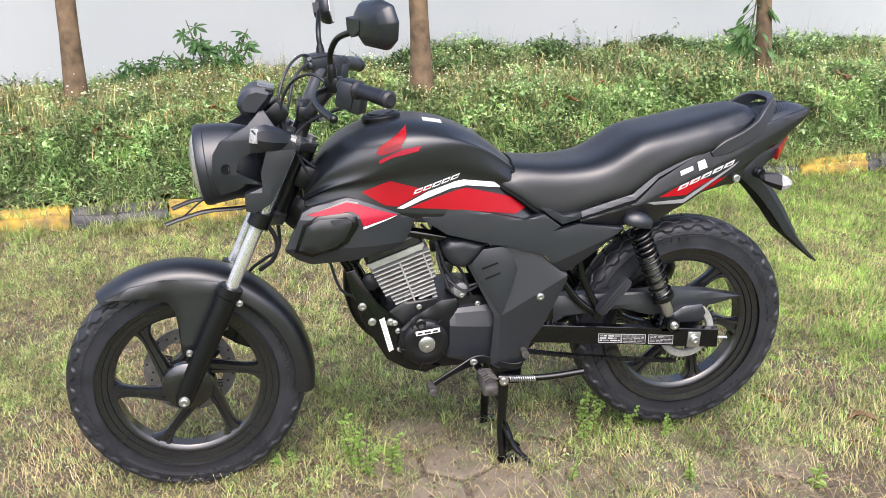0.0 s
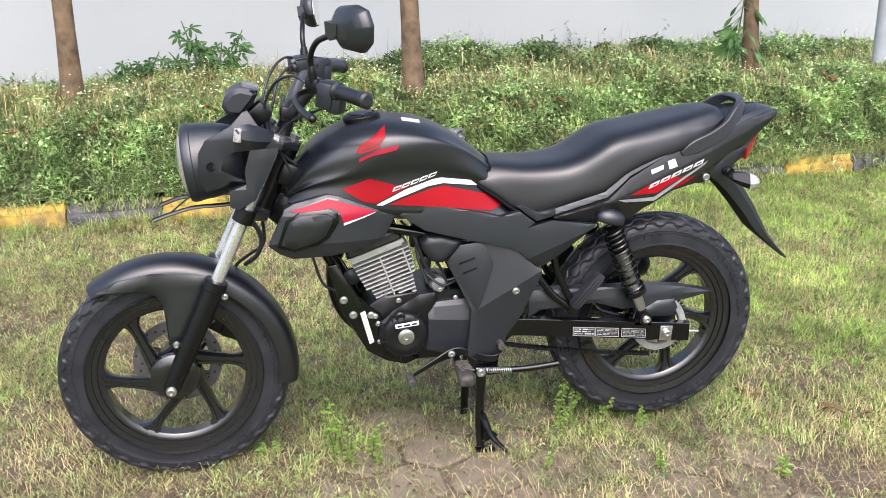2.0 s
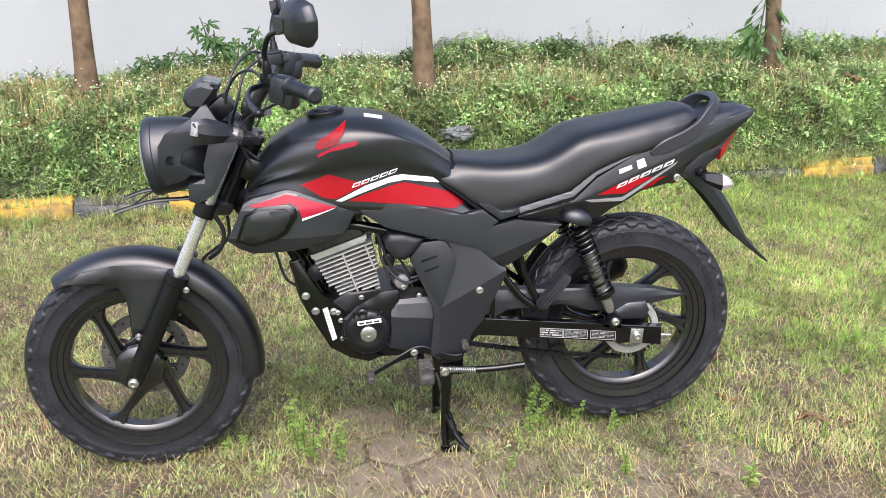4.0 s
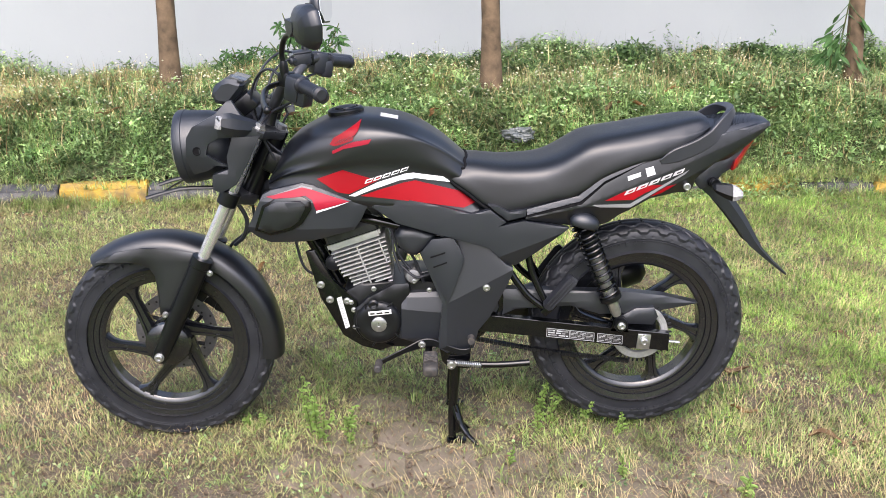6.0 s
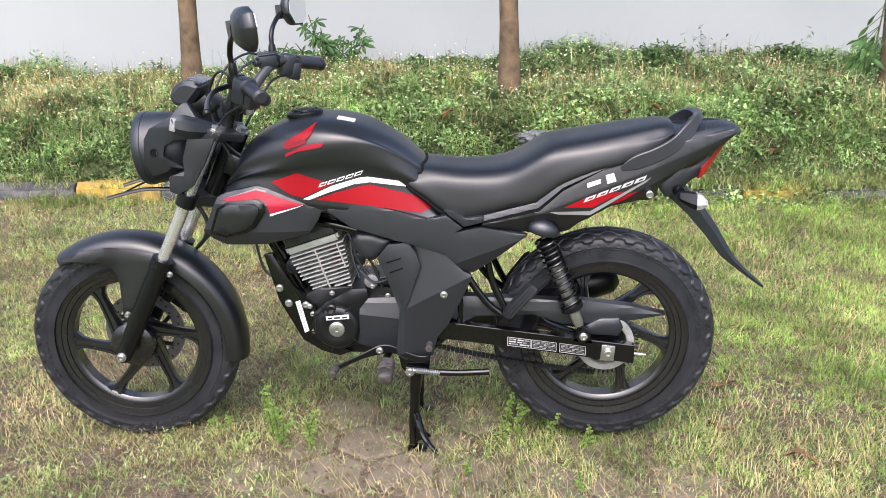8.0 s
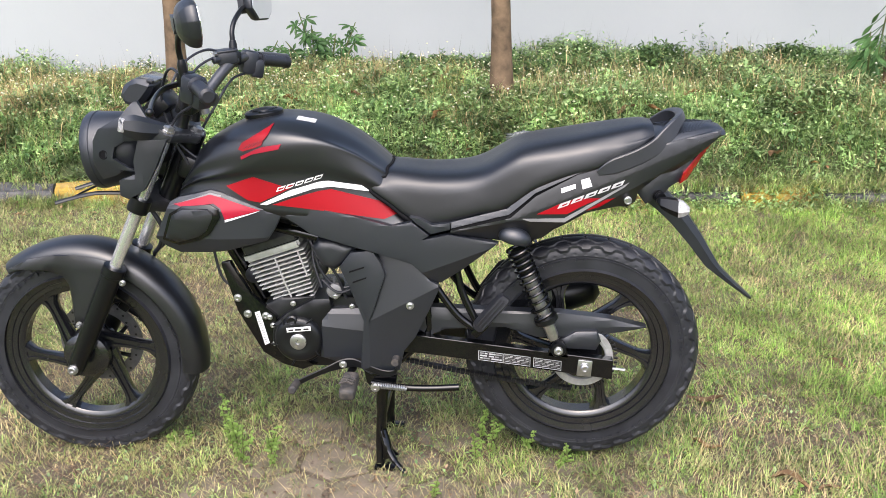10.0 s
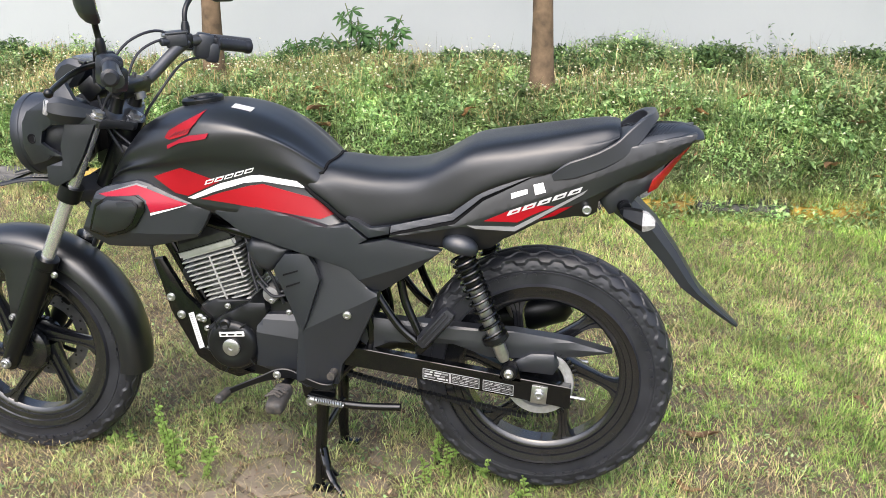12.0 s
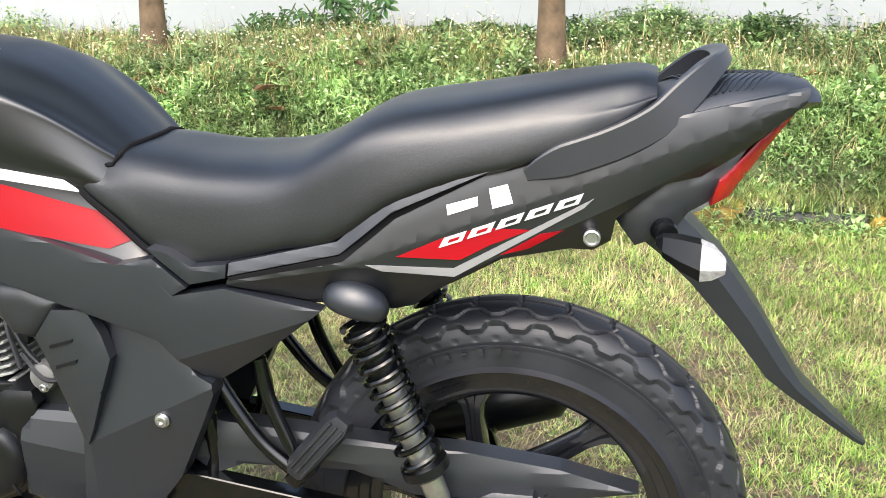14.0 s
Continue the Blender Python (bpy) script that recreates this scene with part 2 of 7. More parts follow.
def even(ob):
    """Shades a panel by its large faces, so that its rims stay crisp."""
    m = ob.modifiers.new("even", "WEIGHTED_NORMAL")
    m.keep_sharp, m.weight = True, 80
    return ob


def bolt(parent, x, y, z, r=0.008, name="bolt", material=None, h=0.006):
    bm = bmesh.new()
    s = -1 if y < 0 else 1
    lathe(bm, [(r * 1.25, 0), (r * 1.25, h * 0.3), (r, h * 0.3), (r, h * 0.85), (r * 0.8, h), (r * 0.5, h), (r * 0.45, h * 0.6)], (x, y, z), (0, s, 0), 12)
    return part(name, bm, material or STEEL, parent)


# ---- the lie of the land ----
def kerb_y(x):
    return 2.15 + 0.078 * x


def wall_y(x):
    return 4.145 + 0.032 * x


def lattice(seed, size=64):
    return np.random.RandomState(seed).rand(size, size)


def value_noise(x, y, scale, seed, octaves=3):
    """Smooth noise between 0 and 1 on numpy arrays."""
    x, y = np.asarray(x, float), np.asarray(y, float)
    total, weight, amp = 0.0, 0.0, 1.0
    for o in range(octaves):
        t = lattice(seed + o)
        u, v = x * scale * 2 ** o + 17.3, y * scale * 2 ** o + 9.1
        i, j = np.floor(u).astype(int), np.floor(v).astype(int)
        a, b = u - i, v - j
        a, b = a * a * (3 - 2 * a), b * b * (3 - 2 * b)
        i0, i1, j0, j1 = i % 64, (i + 1) % 64, j % 64, (j + 1) % 64
        total = total + amp * ((1 - a) * (1 - b) * t[i0, j0] + a * (1 - b) * t[i1, j0] + (1 - a) * b * t[i0, j1] + a * b * t[i1, j1])
        weight += amp
        amp *= 0.5
    return total / weight


def ground_z(x, y):
    x, y = np.asarray(x, float), np.asarray(y, float)
    near = np.exp(-((x - 0.8) / 4.0) ** 2 - (y / 3.0) ** 2)
    dip = -0.026 * np.clip((0.42 - x) / 0.42, 0, 1)
    rise = np.interp(x, [-1.0, 3.2], [0.098, 0.045]) * np.clip((y - 0.7) / (kerb_y(x) - 0.7), 0, 1) ** 1.4
    return rise + dip * near + 0.018 * (value_noise(x, y, 2.2, 5) - 0.5) * near - 0.004


def bank_z(x, y):
    d = np.asarray(y, float) - kerb_y(np.asarray(x, float))
    rise = np.interp(d, [0.08, 0.11, 0.15, 0.20, 0.30, 0.42, 0.6, 1.2, 2.0], [0.08, 0.18, 0.27, 0.33, 0.41, 0.465, 0.50, 0.50, 0.48])
    rise = rise * np.interp(x, [-3, -1.6, -0.8, 0.2, 1.7, 4, 6], [0.72, 0.80, 0.93, 0.97, 1.0, 0.97, 1.0])
    return rise + 0.05 * (value_noise(x, y, 1.6, 21) - 0.5) * np.clip((d - 0.12) / 0.2, 0, 1)


def sheet(name, xs, ys, height, material, label, category):
    """A ground sheet on a grid of unequal steps."""
    gx, gy = np.meshgrid(xs, ys)
    gz = height(gx, gy)
    n, m = len(xs), len(ys)
    verts = np.stack([gx.ravel(), gy.ravel(), gz.ravel()], 1)
    i = np.arange(m - 1)[:, None] * n + np.arange(n - 1)[None, :]
    faces = np.stack([i, i + 1, i + n + 1, i + n], -1).reshape(-1, 4)
    me = bpy.data.meshes.new(name)
    me.from_pydata(verts.tolist(), [], faces.tolist())
    me.materials.append(material)
    me.shade_smooth()
    return tagged(new(name, me), label, category, kind="structure")


SOIL = node_mat("bare_soil", (0.070, 0.056, 0.036), 0.95, second=(0.135, 0.104, 0.076), scale=8.0, fine=70, bump=1.0, depth=0.02)
BANKSOIL = node_mat("bank_soil", (0.09, 0.10, 0.045), 0.95, second=(0.05, 0.07, 0.025), scale=5, fine=60, bump=0.8, depth=0.01)
PLASTER = node_mat("white_wall_paint", (0.355, 0.378, 0.386), 0.75, second=(0.330, 0.353, 0.363), scale=0.8, fine=40, bump=0.12, depth=0.004)
YELLOW = node_mat("yellow_kerb_paint", (0.50, 0.32, 0.035), 0.8, second=(0.17, 0.12, 0.05), scale=13, fine=70, bump=0.7, depth=0.005, mix=0.7)
DARKKERB = node_mat("faded_black_kerb_paint", (0.032, 0.034, 0.040), 0.8, second=(0.12, 0.115, 0.11), scale=18, fine=70, bump=0.7, depth=0.005)
BARK = node_mat("tree_bark", (0.175, 0.122, 0.076), 0.92, second=(0.080, 0.058, 0.038), scale=15, fine=40, bump=0.6, depth=0.008, spec=0.25)
PAVER = node_mat("weathered_paver", (0.15, 0.12, 0.09), 0.9, second=(0.09, 0.08, 0.05), scale=12, fine=120, bump=0.7, depth=0.004, piece=0.2)

far = [6, 8, 11, 16, 25, 40, 70, 120, 200]
xs = np.array([-v for v in far[::-1]] + list(np.arange(-4, 5.01, 0.04)) + far)
ys = np.array([-v for v in far[::-1]] + [-4.5] + list(np.arange(-3.0, 2.7, 0.04)) + [3, 4] + far)
ground = sheet("ground", xs, ys, ground_z, SOIL, "trodden lawn with bare brown soil between grass tufts", "ground")
xs = np.concatenate([[-9, -7, -5], np.arange(-4, 6.51, 0.06), [7, 8.5, 10]])
ds = np.concatenate([np.arange(0.10, 0.7, 0.04), np.arange(0.74, 1.70, 0.07), [1.71]])
gx, gd = np.meshgrid(xs, ds)
me = bpy.data.meshes.new("bank")
gy = kerb_y(gx) + gd * (wall_y(gx) - kerb_y(gx)) / 1.68
verts = np.stack([gx.ravel(), gy.ravel(), bank_z(gx, gy).ravel()], 1)
n, m = len(xs), len(ds)
i = np.arange(m - 1)[:, None] * n + np.arange(n - 1)[None, :]
me.from_pydata(verts.tolist(), [], np.stack([i, i + 1, i + n + 1, i + n], -1).reshape(-1, 4).tolist())
me.materials.append(BANKSOIL)
me.shade_smooth()
tagged(new("embankment", me), "overgrown earth bank between kerb and wall", "embankment", kind="structure")

# white boundary wall behind the bank
bm = bmesh.new()
a, b = (-9.0, wall_y(-9)), (10.0, wall_y(10))
lo = [bm.verts.new((a[0], a[1], -0.1)), bm.verts.new((b[0], b[1], -0.1)), bm.verts.new((b[0], b[1] + 0.18, -0.1)), bm.verts.new((a[0], a[1] + 0.18, -0.1))]
hi = [bm.verts.new(v.co + Vector((0, 0, 2.5))) for v in lo]
bm.faces.new(lo[::-1]), bm.faces.new(hi)
for k in range(4):
    bm.faces.new((lo[k], lo[(k + 1) % 4], hi[(k + 1) % 4], hi[k]))
tagged(part("wall_back", bm, PLASTER, None), "white painted plaster boundary wall", "wall", kind="structure")

# kerb: painted blocks, each its own stone
kerb = thing("kerb", "concrete kerb painted in yellow and black blocks", "kerb", kind="structure")
rnd = random.Random(4)
cuts = [-0.25 - 0.43 * k for k in range(14, 0, -1)] + [-0.25 + 0.4194 * k for k in range(9)] + [3.55 + 0.44 * k for k in range(9)]
first_yellow = cuts.index(-0.25)
for k in range(len(cuts) - 1):
    x0, x1 = cuts[k] + 0.004, cuts[k + 1] - 0.004
    xm = (x0 + x1) / 2
    bm = bmesh.new()
    bmesh.ops.create_cube(bm, size=1.0, matrix=Matrix.Diagonal((x1 - x0, 0.13, 0.17, 1)))
    bmesh.ops.subdivide_edges(bm, edges=bm.edges[:], cuts=3, use_grid_fill=True)
    for v in bm.verts:
        edge = (abs(v.co.y) > 0.06) and v.co.z > 0.08
        v.co += Vector([rnd.uniform(-0.004, 0.004) for _ in range(3)])
        if edge:
            v.co.z -= 0.018
            v.co.y *= 0.86
    bmesh.ops.bevel(bm, geom=[e for e in bm.edges if e.calc_face_angle(0) > 0.5], offset=0.008, segments=2, affect="EDGES")
    paint = YELLOW if (k - first_yellow) % 2 == 0 else DARKKERB
    ob = part("kerb_block", bm, paint, kerb, "yellow painted block" if paint is YELLOW else "faded black painted block", 60)
    ob.location = (xm, kerb_y(xm) + 0.065, float(ground_z(xm, kerb_y(xm))) + 0.008 + rnd.uniform(-0.006, 0.006))
    ob.rotation_euler = (rnd.uniform(-0.03, 0.03), rnd.uniform(-0.01, 0.01), 0.078 + rnd.uniform(-0.015, 0.015))


# ---- the motorcycle, standing on its centre stand; x runs from nose to tail ----
bike = thing("motorcycle", "matte black motorcycle with red stripes, on its centre stand", "motorcycle")
FRONT, REAR = Vector((0.0, 0.0, 0.268)), Vector((1.318, 0.0, 0.318))


def step(x, lo, hi):
    t = np.clip((x - lo) / (hi - lo), 0, 1)
    return t * t * (3 - 2 * t)


def make_tyre(name, centre, outer, width, parent, bead=0.225, seg=640, waves=32, rows=126):
    """A tyre whose tread ends in a stepped edge on the shoulder, with a wavy groove, sipes and ridges."""
    a = np.pi * np.arange(rows + 1) / rows - np.pi / 2
    s = np.sin(a)[:, None]
    r = (bead + (outer - bead) * np.maximum(0, np.cos(a)) ** 0.62)[:, None]
    y = (0.5 * width * np.abs(np.sin(a)) ** 0.8 * np.sign(np.sin(a)))[:, None]
    w = 2 * np.pi * np.arange(seg)[None, :] / seg
    ph = (np.arange(seg)[None, :] * waves / seg) % 1.0
    tri = np.abs(ph - 0.5) * 2
    side = np.abs(s)
    edge = 0.70 + 0.13 * step(tri, 0.25, 0.75)
    cut = 0.0070 * step(side, edge - 0.014, edge + 0.014)
    wave = 0.36 + 0.20 * step(1 - tri, 0.15, 0.85)
    cut = cut + 0.007 * (1 - step(np.abs(side - wave), 0.020, 0.048))
    lean = (ph + 0.30 * side) % 1.0
    cut = np.maximum(cut, 0.0045 * (1 - step(lean, 0.05, 0.12)) * (1 - step(side, 0.26, 0.30)))
    cut = cut + 0.005 * (1 - step(side, 0.03, 0.085))
    cut = cut + 0.0012 * (1 - step(np.minimum(tri, 1 - tri), 0.07, 0.18)) * step(side, 0.86, 0.885) * (1 - step(side, 0.91, 0.935))
    cut = cut + 0.0016 * (1 - step(np.abs(side - 0.945), 0.003, 0.007)) + 0.0012 * step(side, 0.965, 0.970)
    cut = cut * (r > bead + 0.004)
    rr = r - cut * (1 - 0.55 * side ** 4)
    yy = y * (1 - cut / (0.5 * width) * side ** 3)
    rr, yy = np.broadcast_arrays(rr, yy)
    verts = np.stack([centre.x + rr * np.cos(w), centre.y + yy, centre.z + rr * np.sin(w)], -1).reshape(-1, 3)
    i = np.arange(rows)[:, None] * seg
    k = np.arange(seg)[None, :]
    nxt = (k + 1) % seg
    quads = np.stack([i + k, i + nxt, i + seg + nxt, i + seg + k], -1).reshape(-1, 4)
    me = bpy.data.meshes.new(name)
    me.from_pydata(verts.tolist(), [], quads.tolist())
    me.materials.append(RUBBER)
    me.shade_smooth()
    me.set_sharp_from_angle(angle=radians(30))
    ob = new(name, me)
    ob.parent = parent
    return tagged(ob, "black rubber road tyre with deep zigzag tread")


def make_wheel(name, centre, outer, width, phase, label, rim_w):
    bead_r = 0.225
    bm = bmesh.new()
    h = rim_w / 2
    lathe(bm, [(0.180, -h * 0.55), (0.186, -h * 0.72), (0.195, -h * 0.76), (0.197, -h * 0.90), (0.209, -h * 0.94), (0.211, -h * 1.06), (0.222, -h * 1.12), (0.229, -h * 1.16), (0.232, -h * 1.08),
               (0.226, -h * 0.9), (0.205, -h * 0.6), (0.205, h * 0.6), (0.226, h * 0.9), (0.232, h * 1.08), (0.229, h * 1.16), (0.222, h * 1.12), (0.211, h * 1.06),
               (0.209, h * 0.94), (0.197, h * 0.90), (0.195, h * 0.76), (0.186, h * 0.72), (0.180, h * 0.55)], centre, (0, 1, 0), 96, closed=True)
    wheel = part(name, bm, WHEELMAT, bike, label)
    make_tyre("tyre", centre, outer, width, wheel)
    bm = bmesh.new()
    for k in range(72):
        if k % 18 > 9:
            continue
        a = radians(k * 5)
        for sgn in (-1, 1):
            rr = bead_r + 0.028
            box(bm, centre + Vector((rr * math.cos(a), sgn * width * 0.4865, rr * math.sin(a))), (0.0075, 0.003, 0.004 + 0.003 * (k % 3)), (0, 90 - math.degrees(a), 0), 0)
    tagged(part("sidewall_mark", bm, RUBBER, wheel), kind="stuff")
    bm = bmesh.new()
    lathe(bm, [(0.030, -0.055), (0.050, -0.052), (0.062, -0.044), (0.064, -0.03), (0.045, -0.02), (0.042, 0.02), (0.06, 0.03), (0.06, 0.045), (0.03, 0.05)], centre, (0, 1, 0), 48)
    part("hub", bm, WHEELMAT, wheel)
    for k in range(6):
        a, b = radians(phase + 60 * k), radians(phase + 60 * k + 44)
        root = Vector((0.05 * math.cos(b), 0, 0.05 * math.sin(b)))
        reach = Vector((0.184 * math.cos(a), 0, 0.184 * math.sin(a))) - root
        way, reach = reach.normalized(), reach.length
        across = Vector((-way.z, 0, way.x))
        bm = bmesh.new()
        rings = []
        for r, w, d in ((0.040, 0.022, 0.024), (0.07, 0.018, 0.020), (0.11, 0.0145, 0.016), (0.15, 0.013, 0.015), (0.168, 0.017, 0.017), (0.184, 0.031, 0.02)):
            q = []
            for u, v in ((-1, -0.5), (-0.75, -1), (-0.3, -1), (-0.2, -0.72), (0.2, -0.72), (0.3, -1), (0.75, -1), (1, -0.5), (1, 0.5), (0.75, 1), (-0.75, 1), (-1, 0.5)):
                q.append(centre + root + way * (r - 0.05) / 0.134 * reach + across * u * w + Vector((0, v * d, 0)))
            rings.append(q)
        loft(bm, rings)
        part("spoke", bm, WHEELMAT, wheel, angle=30)
    return wheel


front_wheel = make_wheel("front_wheel", FRONT, 0.297, 0.088, 4, "black six-spoke cast front wheel", 0.062)
rear_wheel = make_wheel("rear_wheel", REAR, 0.303, 0.108, 50, "black six-spoke cast rear wheel", 0.074)

# brake disc on the far side of the front wheel, with drilled holes standing as dark studs
bm = bmesh.new()
lathe(bm, [(0.085, 0.060), (0.118, 0.060), (0.118, 0.064), (0.085, 0.064)], FRONT, (0, 1, 0), 64, closed=True)
part("brake_disc", bm, DISCMAT, front_wheel, "drilled steel brake disc")
for k in range(6):
    a = radians(60 * k + 20)
    bm = bmesh.new()
    tube(bm, [FRONT + Vector((r * math.cos(a + s), 0.060, r * math.sin(a + s))) for r, s in ((0.05, 0), (0.07, 0.1), (0.09, 0.2))], 0.006, 8)
    part("disc_arm", bm, DARKALLOY, front_wheel)
bm = bmesh.new()
for k in range(30):
    a, r = radians(12 * k), (0.094, 0.102, 0.110)[k % 3]
    lathe(bm, [(0.0035, 0), (0.0035, 0.0008)], FRONT + Vector((r * math.cos(a), 0.0595, r * math.sin(a))), (0, -1, 0), 8)
tagged(part("disc_hole", bm, BLACKDEC, front_wheel), kind="stuff")

# front fork
FORK = Vector((0.4345, 0, 0.9007))  # unit way up the fork


def along(d, y):
    return Vector((0.0 + FORK.x * d - 0.004, y, 0.262 + FORK.z * d))


for y in (-0.094, 0.094):
    bm = bmesh.new()
    tube(bm, [along(d, y) for d in (-0.022, -0.016, 0.0, 0.03, 0.06, 0.20, 0.285, 0.288, 0.312, 0.314)],
         [0.014, 0.020, 0.0225, 0.0225, 0.024, 0.026, 0.026, 0.029, 0.029, 0.020], 20)
    leg = part("fork_leg", bm, SATIN, bike, "matte black lower fork leg")
    bm = bmesh.new()
    tube(bm, [along(0.30, y), along(0.700, y)], 0.0162, 20)
    part("fork_tube", bm, CHROME, leg, "bare polished fork tube")
    s = -1 if y < 0 else 1
    bolt(leg, along(0, y).x, y + s * 0.022, along(0, y).z, 0.011, "axle_nut", h=0.012)
    q = along(0.274, y)
    bolt(leg, q.x + 0.032, y + s * 0.004, q.z - 0.008, 0.007, "mudguard_bolt", h=0.008)
    q = along(0.125, y)
    bolt(leg, q.x - 0.032, y + s * 0.0, q.z + 0.006, 0.007, "mudguard_bolt", h=0.012)
    bm = bmesh.new()
    tube(bm, [along(0.478, y), along(0.515, y)], 0.027, 20)
    part("fork_clamp", bm, SATIN, leg)
    bm = bmesh.new()
    tube(bm, [along(0.699, y), along(0.704, y), along(0.7045, y), along(0.712, y), along(0.7125, y), along(0.709, y)], [0.019, 0.019, 0.0145, 0.0145, 0.008, 0.007], 6)
    part("fork_cap", bm, STEEL, leg, "hexagonal silver fork cap bolt", 20)
PERP = Vector((FORK.z, 0, -FORK.x))
half_yoke = [(0.0, 0.066), (0.030, 0.062), (0.062, 0.036), (0.090, 0.026), (0.108, 0.018), (0.117, 0.002), (0.112, -0.018), (0.096, -0.026), (0.070, -0.020), (0.0, -0.014)]
yoke_line = half_yoke + [(-v, u) for v, u in half_yoke[1:-1]][::-1]
for d, t in ((0.497, 0.03), (0.689, 0.022)):
    bm = bmesh.new()
    loft(bm, [[along(d + e, 0) + PERP * (u * k + 0.02 * (1 - k)) + Vector((0, v * k, 0)) for v, u in yoke_line] for e, k in ((-t / 2, 0.95), (-t / 2 + 0.004, 1.0), (t / 2 - 0.004, 1.0), (t / 2, 0.95))])
    part("fork_yoke", bm, BARMAT, bike, "dark cast fork yoke", 30)
bm = bmesh.new()
q = PERP * 0.045
tube(bm, [along(0.699, 0) + q, along(0.702, 0) + q, along(0.7025, 0) + q, along(0.713, 0) + q, along(0.7135, 0) + q], [0.020, 0.020, 0.0155, 0.0155, 0.010], 6)
part("stem_nut", bm, STEEL, bike, "hexagonal silver steering stem nut", 20)
bm = bmesh.new()
tube(bm, [along(0.49, 0) + Vector((0.045, 0, 0)), along(0.68, 0) + Vector((0.045, 0, 0))], 0.028, 16)
part("steering_head", bm, SATIN, bike)

# front mudguard: a curved sheet round the wheel with a stay on each side
bm = bmesh.new()
rings = []
for i in range(37):
    a = radians(128 - 136 * i / 36)
    tip = min(1.0, (i + 1.5) / 5)
    wide = 0.066 * (0.55 + 0.45 * tip) * (1.0 if i < 22 else 1 - 0.012 * (i - 22))
    skirt = 0.034 if i > 6 else 0.012 + 0.0036 * i
    sect = [(-1.0, -skirt), (-0.98, -0.012), (-0.88, 0.0), (-0.6, 0.010), (-0.25, 0.015), (0, 0.016), (0.25, 0.015), (0.6, 0.010), (0.88, 0), (0.98, -0.012), (1.0, -skirt)]
    row = [(u * wide, 0.306 + v) for u, v in sect] + [(u * wide * 0.95, 0.302 + v) for u, v in sect[::-1]]
    rings.append([FRONT + Vector((r * math.cos(a), y, r * math.sin(a))) for y, r in row])
loft(bm, rings)
mudguard = part("front_mudguard", bm, MATTE, bike, "matte black front mudguard")
stay = [(-0.166, 0.520), (-0.110, 0.548), (-0.03, 0.562), (0.04, 0.558), (0.098, 0.548), (0.112, 0.53), (0.075, 0.455), (0.03, 0.372), (-0.002, 0.372), (-0.004, 0.43), (-0.008, 0.48), (-0.022, 0.503), (-0.055, 0.516)]
for s in (-1, 1):
    bm = panel(bmesh.new(), stay, lambda x, z: 0.0715 + 0.01 * max(0, (0.52 - z) / 0.15), 0.004, 0.006, 0.02, s)
    part("mudguard_stay", bm, MATTE, mudguard)

# brake caliper, hose and speed cable
bm = bmesh.new()
box(bm, (0.118, 0.075, 0.372), (0.085, 0.05, 0.060), (0, 35, 0), 0.008)
box(bm, (0.15, 0.05, 0.385), (0.05, 0.03, 0.03), (0, 20, 0), 0.006)
box(bm, (0.09, 0.05, 0.39), (0.03, 0.03, 0.05), (0, 35, 0), 0.006)
box(bm, (0.150, 0.052, 0.350), (0.055, 0.03, 0.045), (0, 25, 0), 0.006)
tube(bm, [(0.09, 0.045, 0.418), (0.125, 0.040, 0.424), (0.165, 0.044, 0.405), (0.182, 0.05, 0.375)], 0.007, 10)
tube(bm, [(0.172, 0.03, 0.345), (0.178, 0.055, 0.345)], 0.012, 12)
caliper = part("brake_caliper", bm, DARKALLOY, bike, "black brake caliper")
for bx, bz in ((0.10, 0.385), (0.14, 0.365), (0.125, 0.40), (0.158, 0.392), (0.165, 0.352)):
    bm = bmesh.new()
    lathe(bm, [(0.008, 0), (0.008, 0.006), (0.005, 0.008)], (bx, 0.045, bz), (0, -1, 0), 10)
    part("bolt", bm, STEEL, caliper)
for pts, r in (([(0.112, 0.07, 0.37), (0.14, 0.08, 0.45), (0.17, 0.075, 0.52), (0.21, 0.05, 0.56), (0.25, 0.02, 0.60), (0.25, 0.02, 0.68)], 0.0045),
               ([(0.215, -0.055, 0.70), (0.245, -0.05, 0.64), (0.235, -0.04, 0.59), (0.20, 0.0, 0.55)], 0.006)):
    part("hose", tube(bmesh.new(), glide(pts), r, 8), RUBBER, bike)

# headlight
NOSE = Vector((0.122, 0, 0.828))
AX = Vector((-1, 0, -0.10)).normalized()
bm = bmesh.new()
lathe(bm, [(0.03, -0.105), (0.06, -0.098), (0.078, -0.08), (0.09, -0.04), (0.0945, 0.0), (0.096, 0.022), (0.098, 0.024), (0.098, 0.040), (0.094, 0.046), (0.088, 0.047), (0.086, 0.042)], NOSE, AX, 56)
lamp = part("headlight", bm, PLASTIC, bike, "round headlight in a black plastic bowl")
bm = bmesh.new()
lathe(bm, [(0.0875, 0.038), (0.0855, 0.046), (0.07, 0.056), (0.045, 0.063), (0.02, 0.066), (0.0, 0.0665)], NOSE, AX, 48)
part("lens", bm, CLEARLENS, lamp, "clear domed headlight lens")
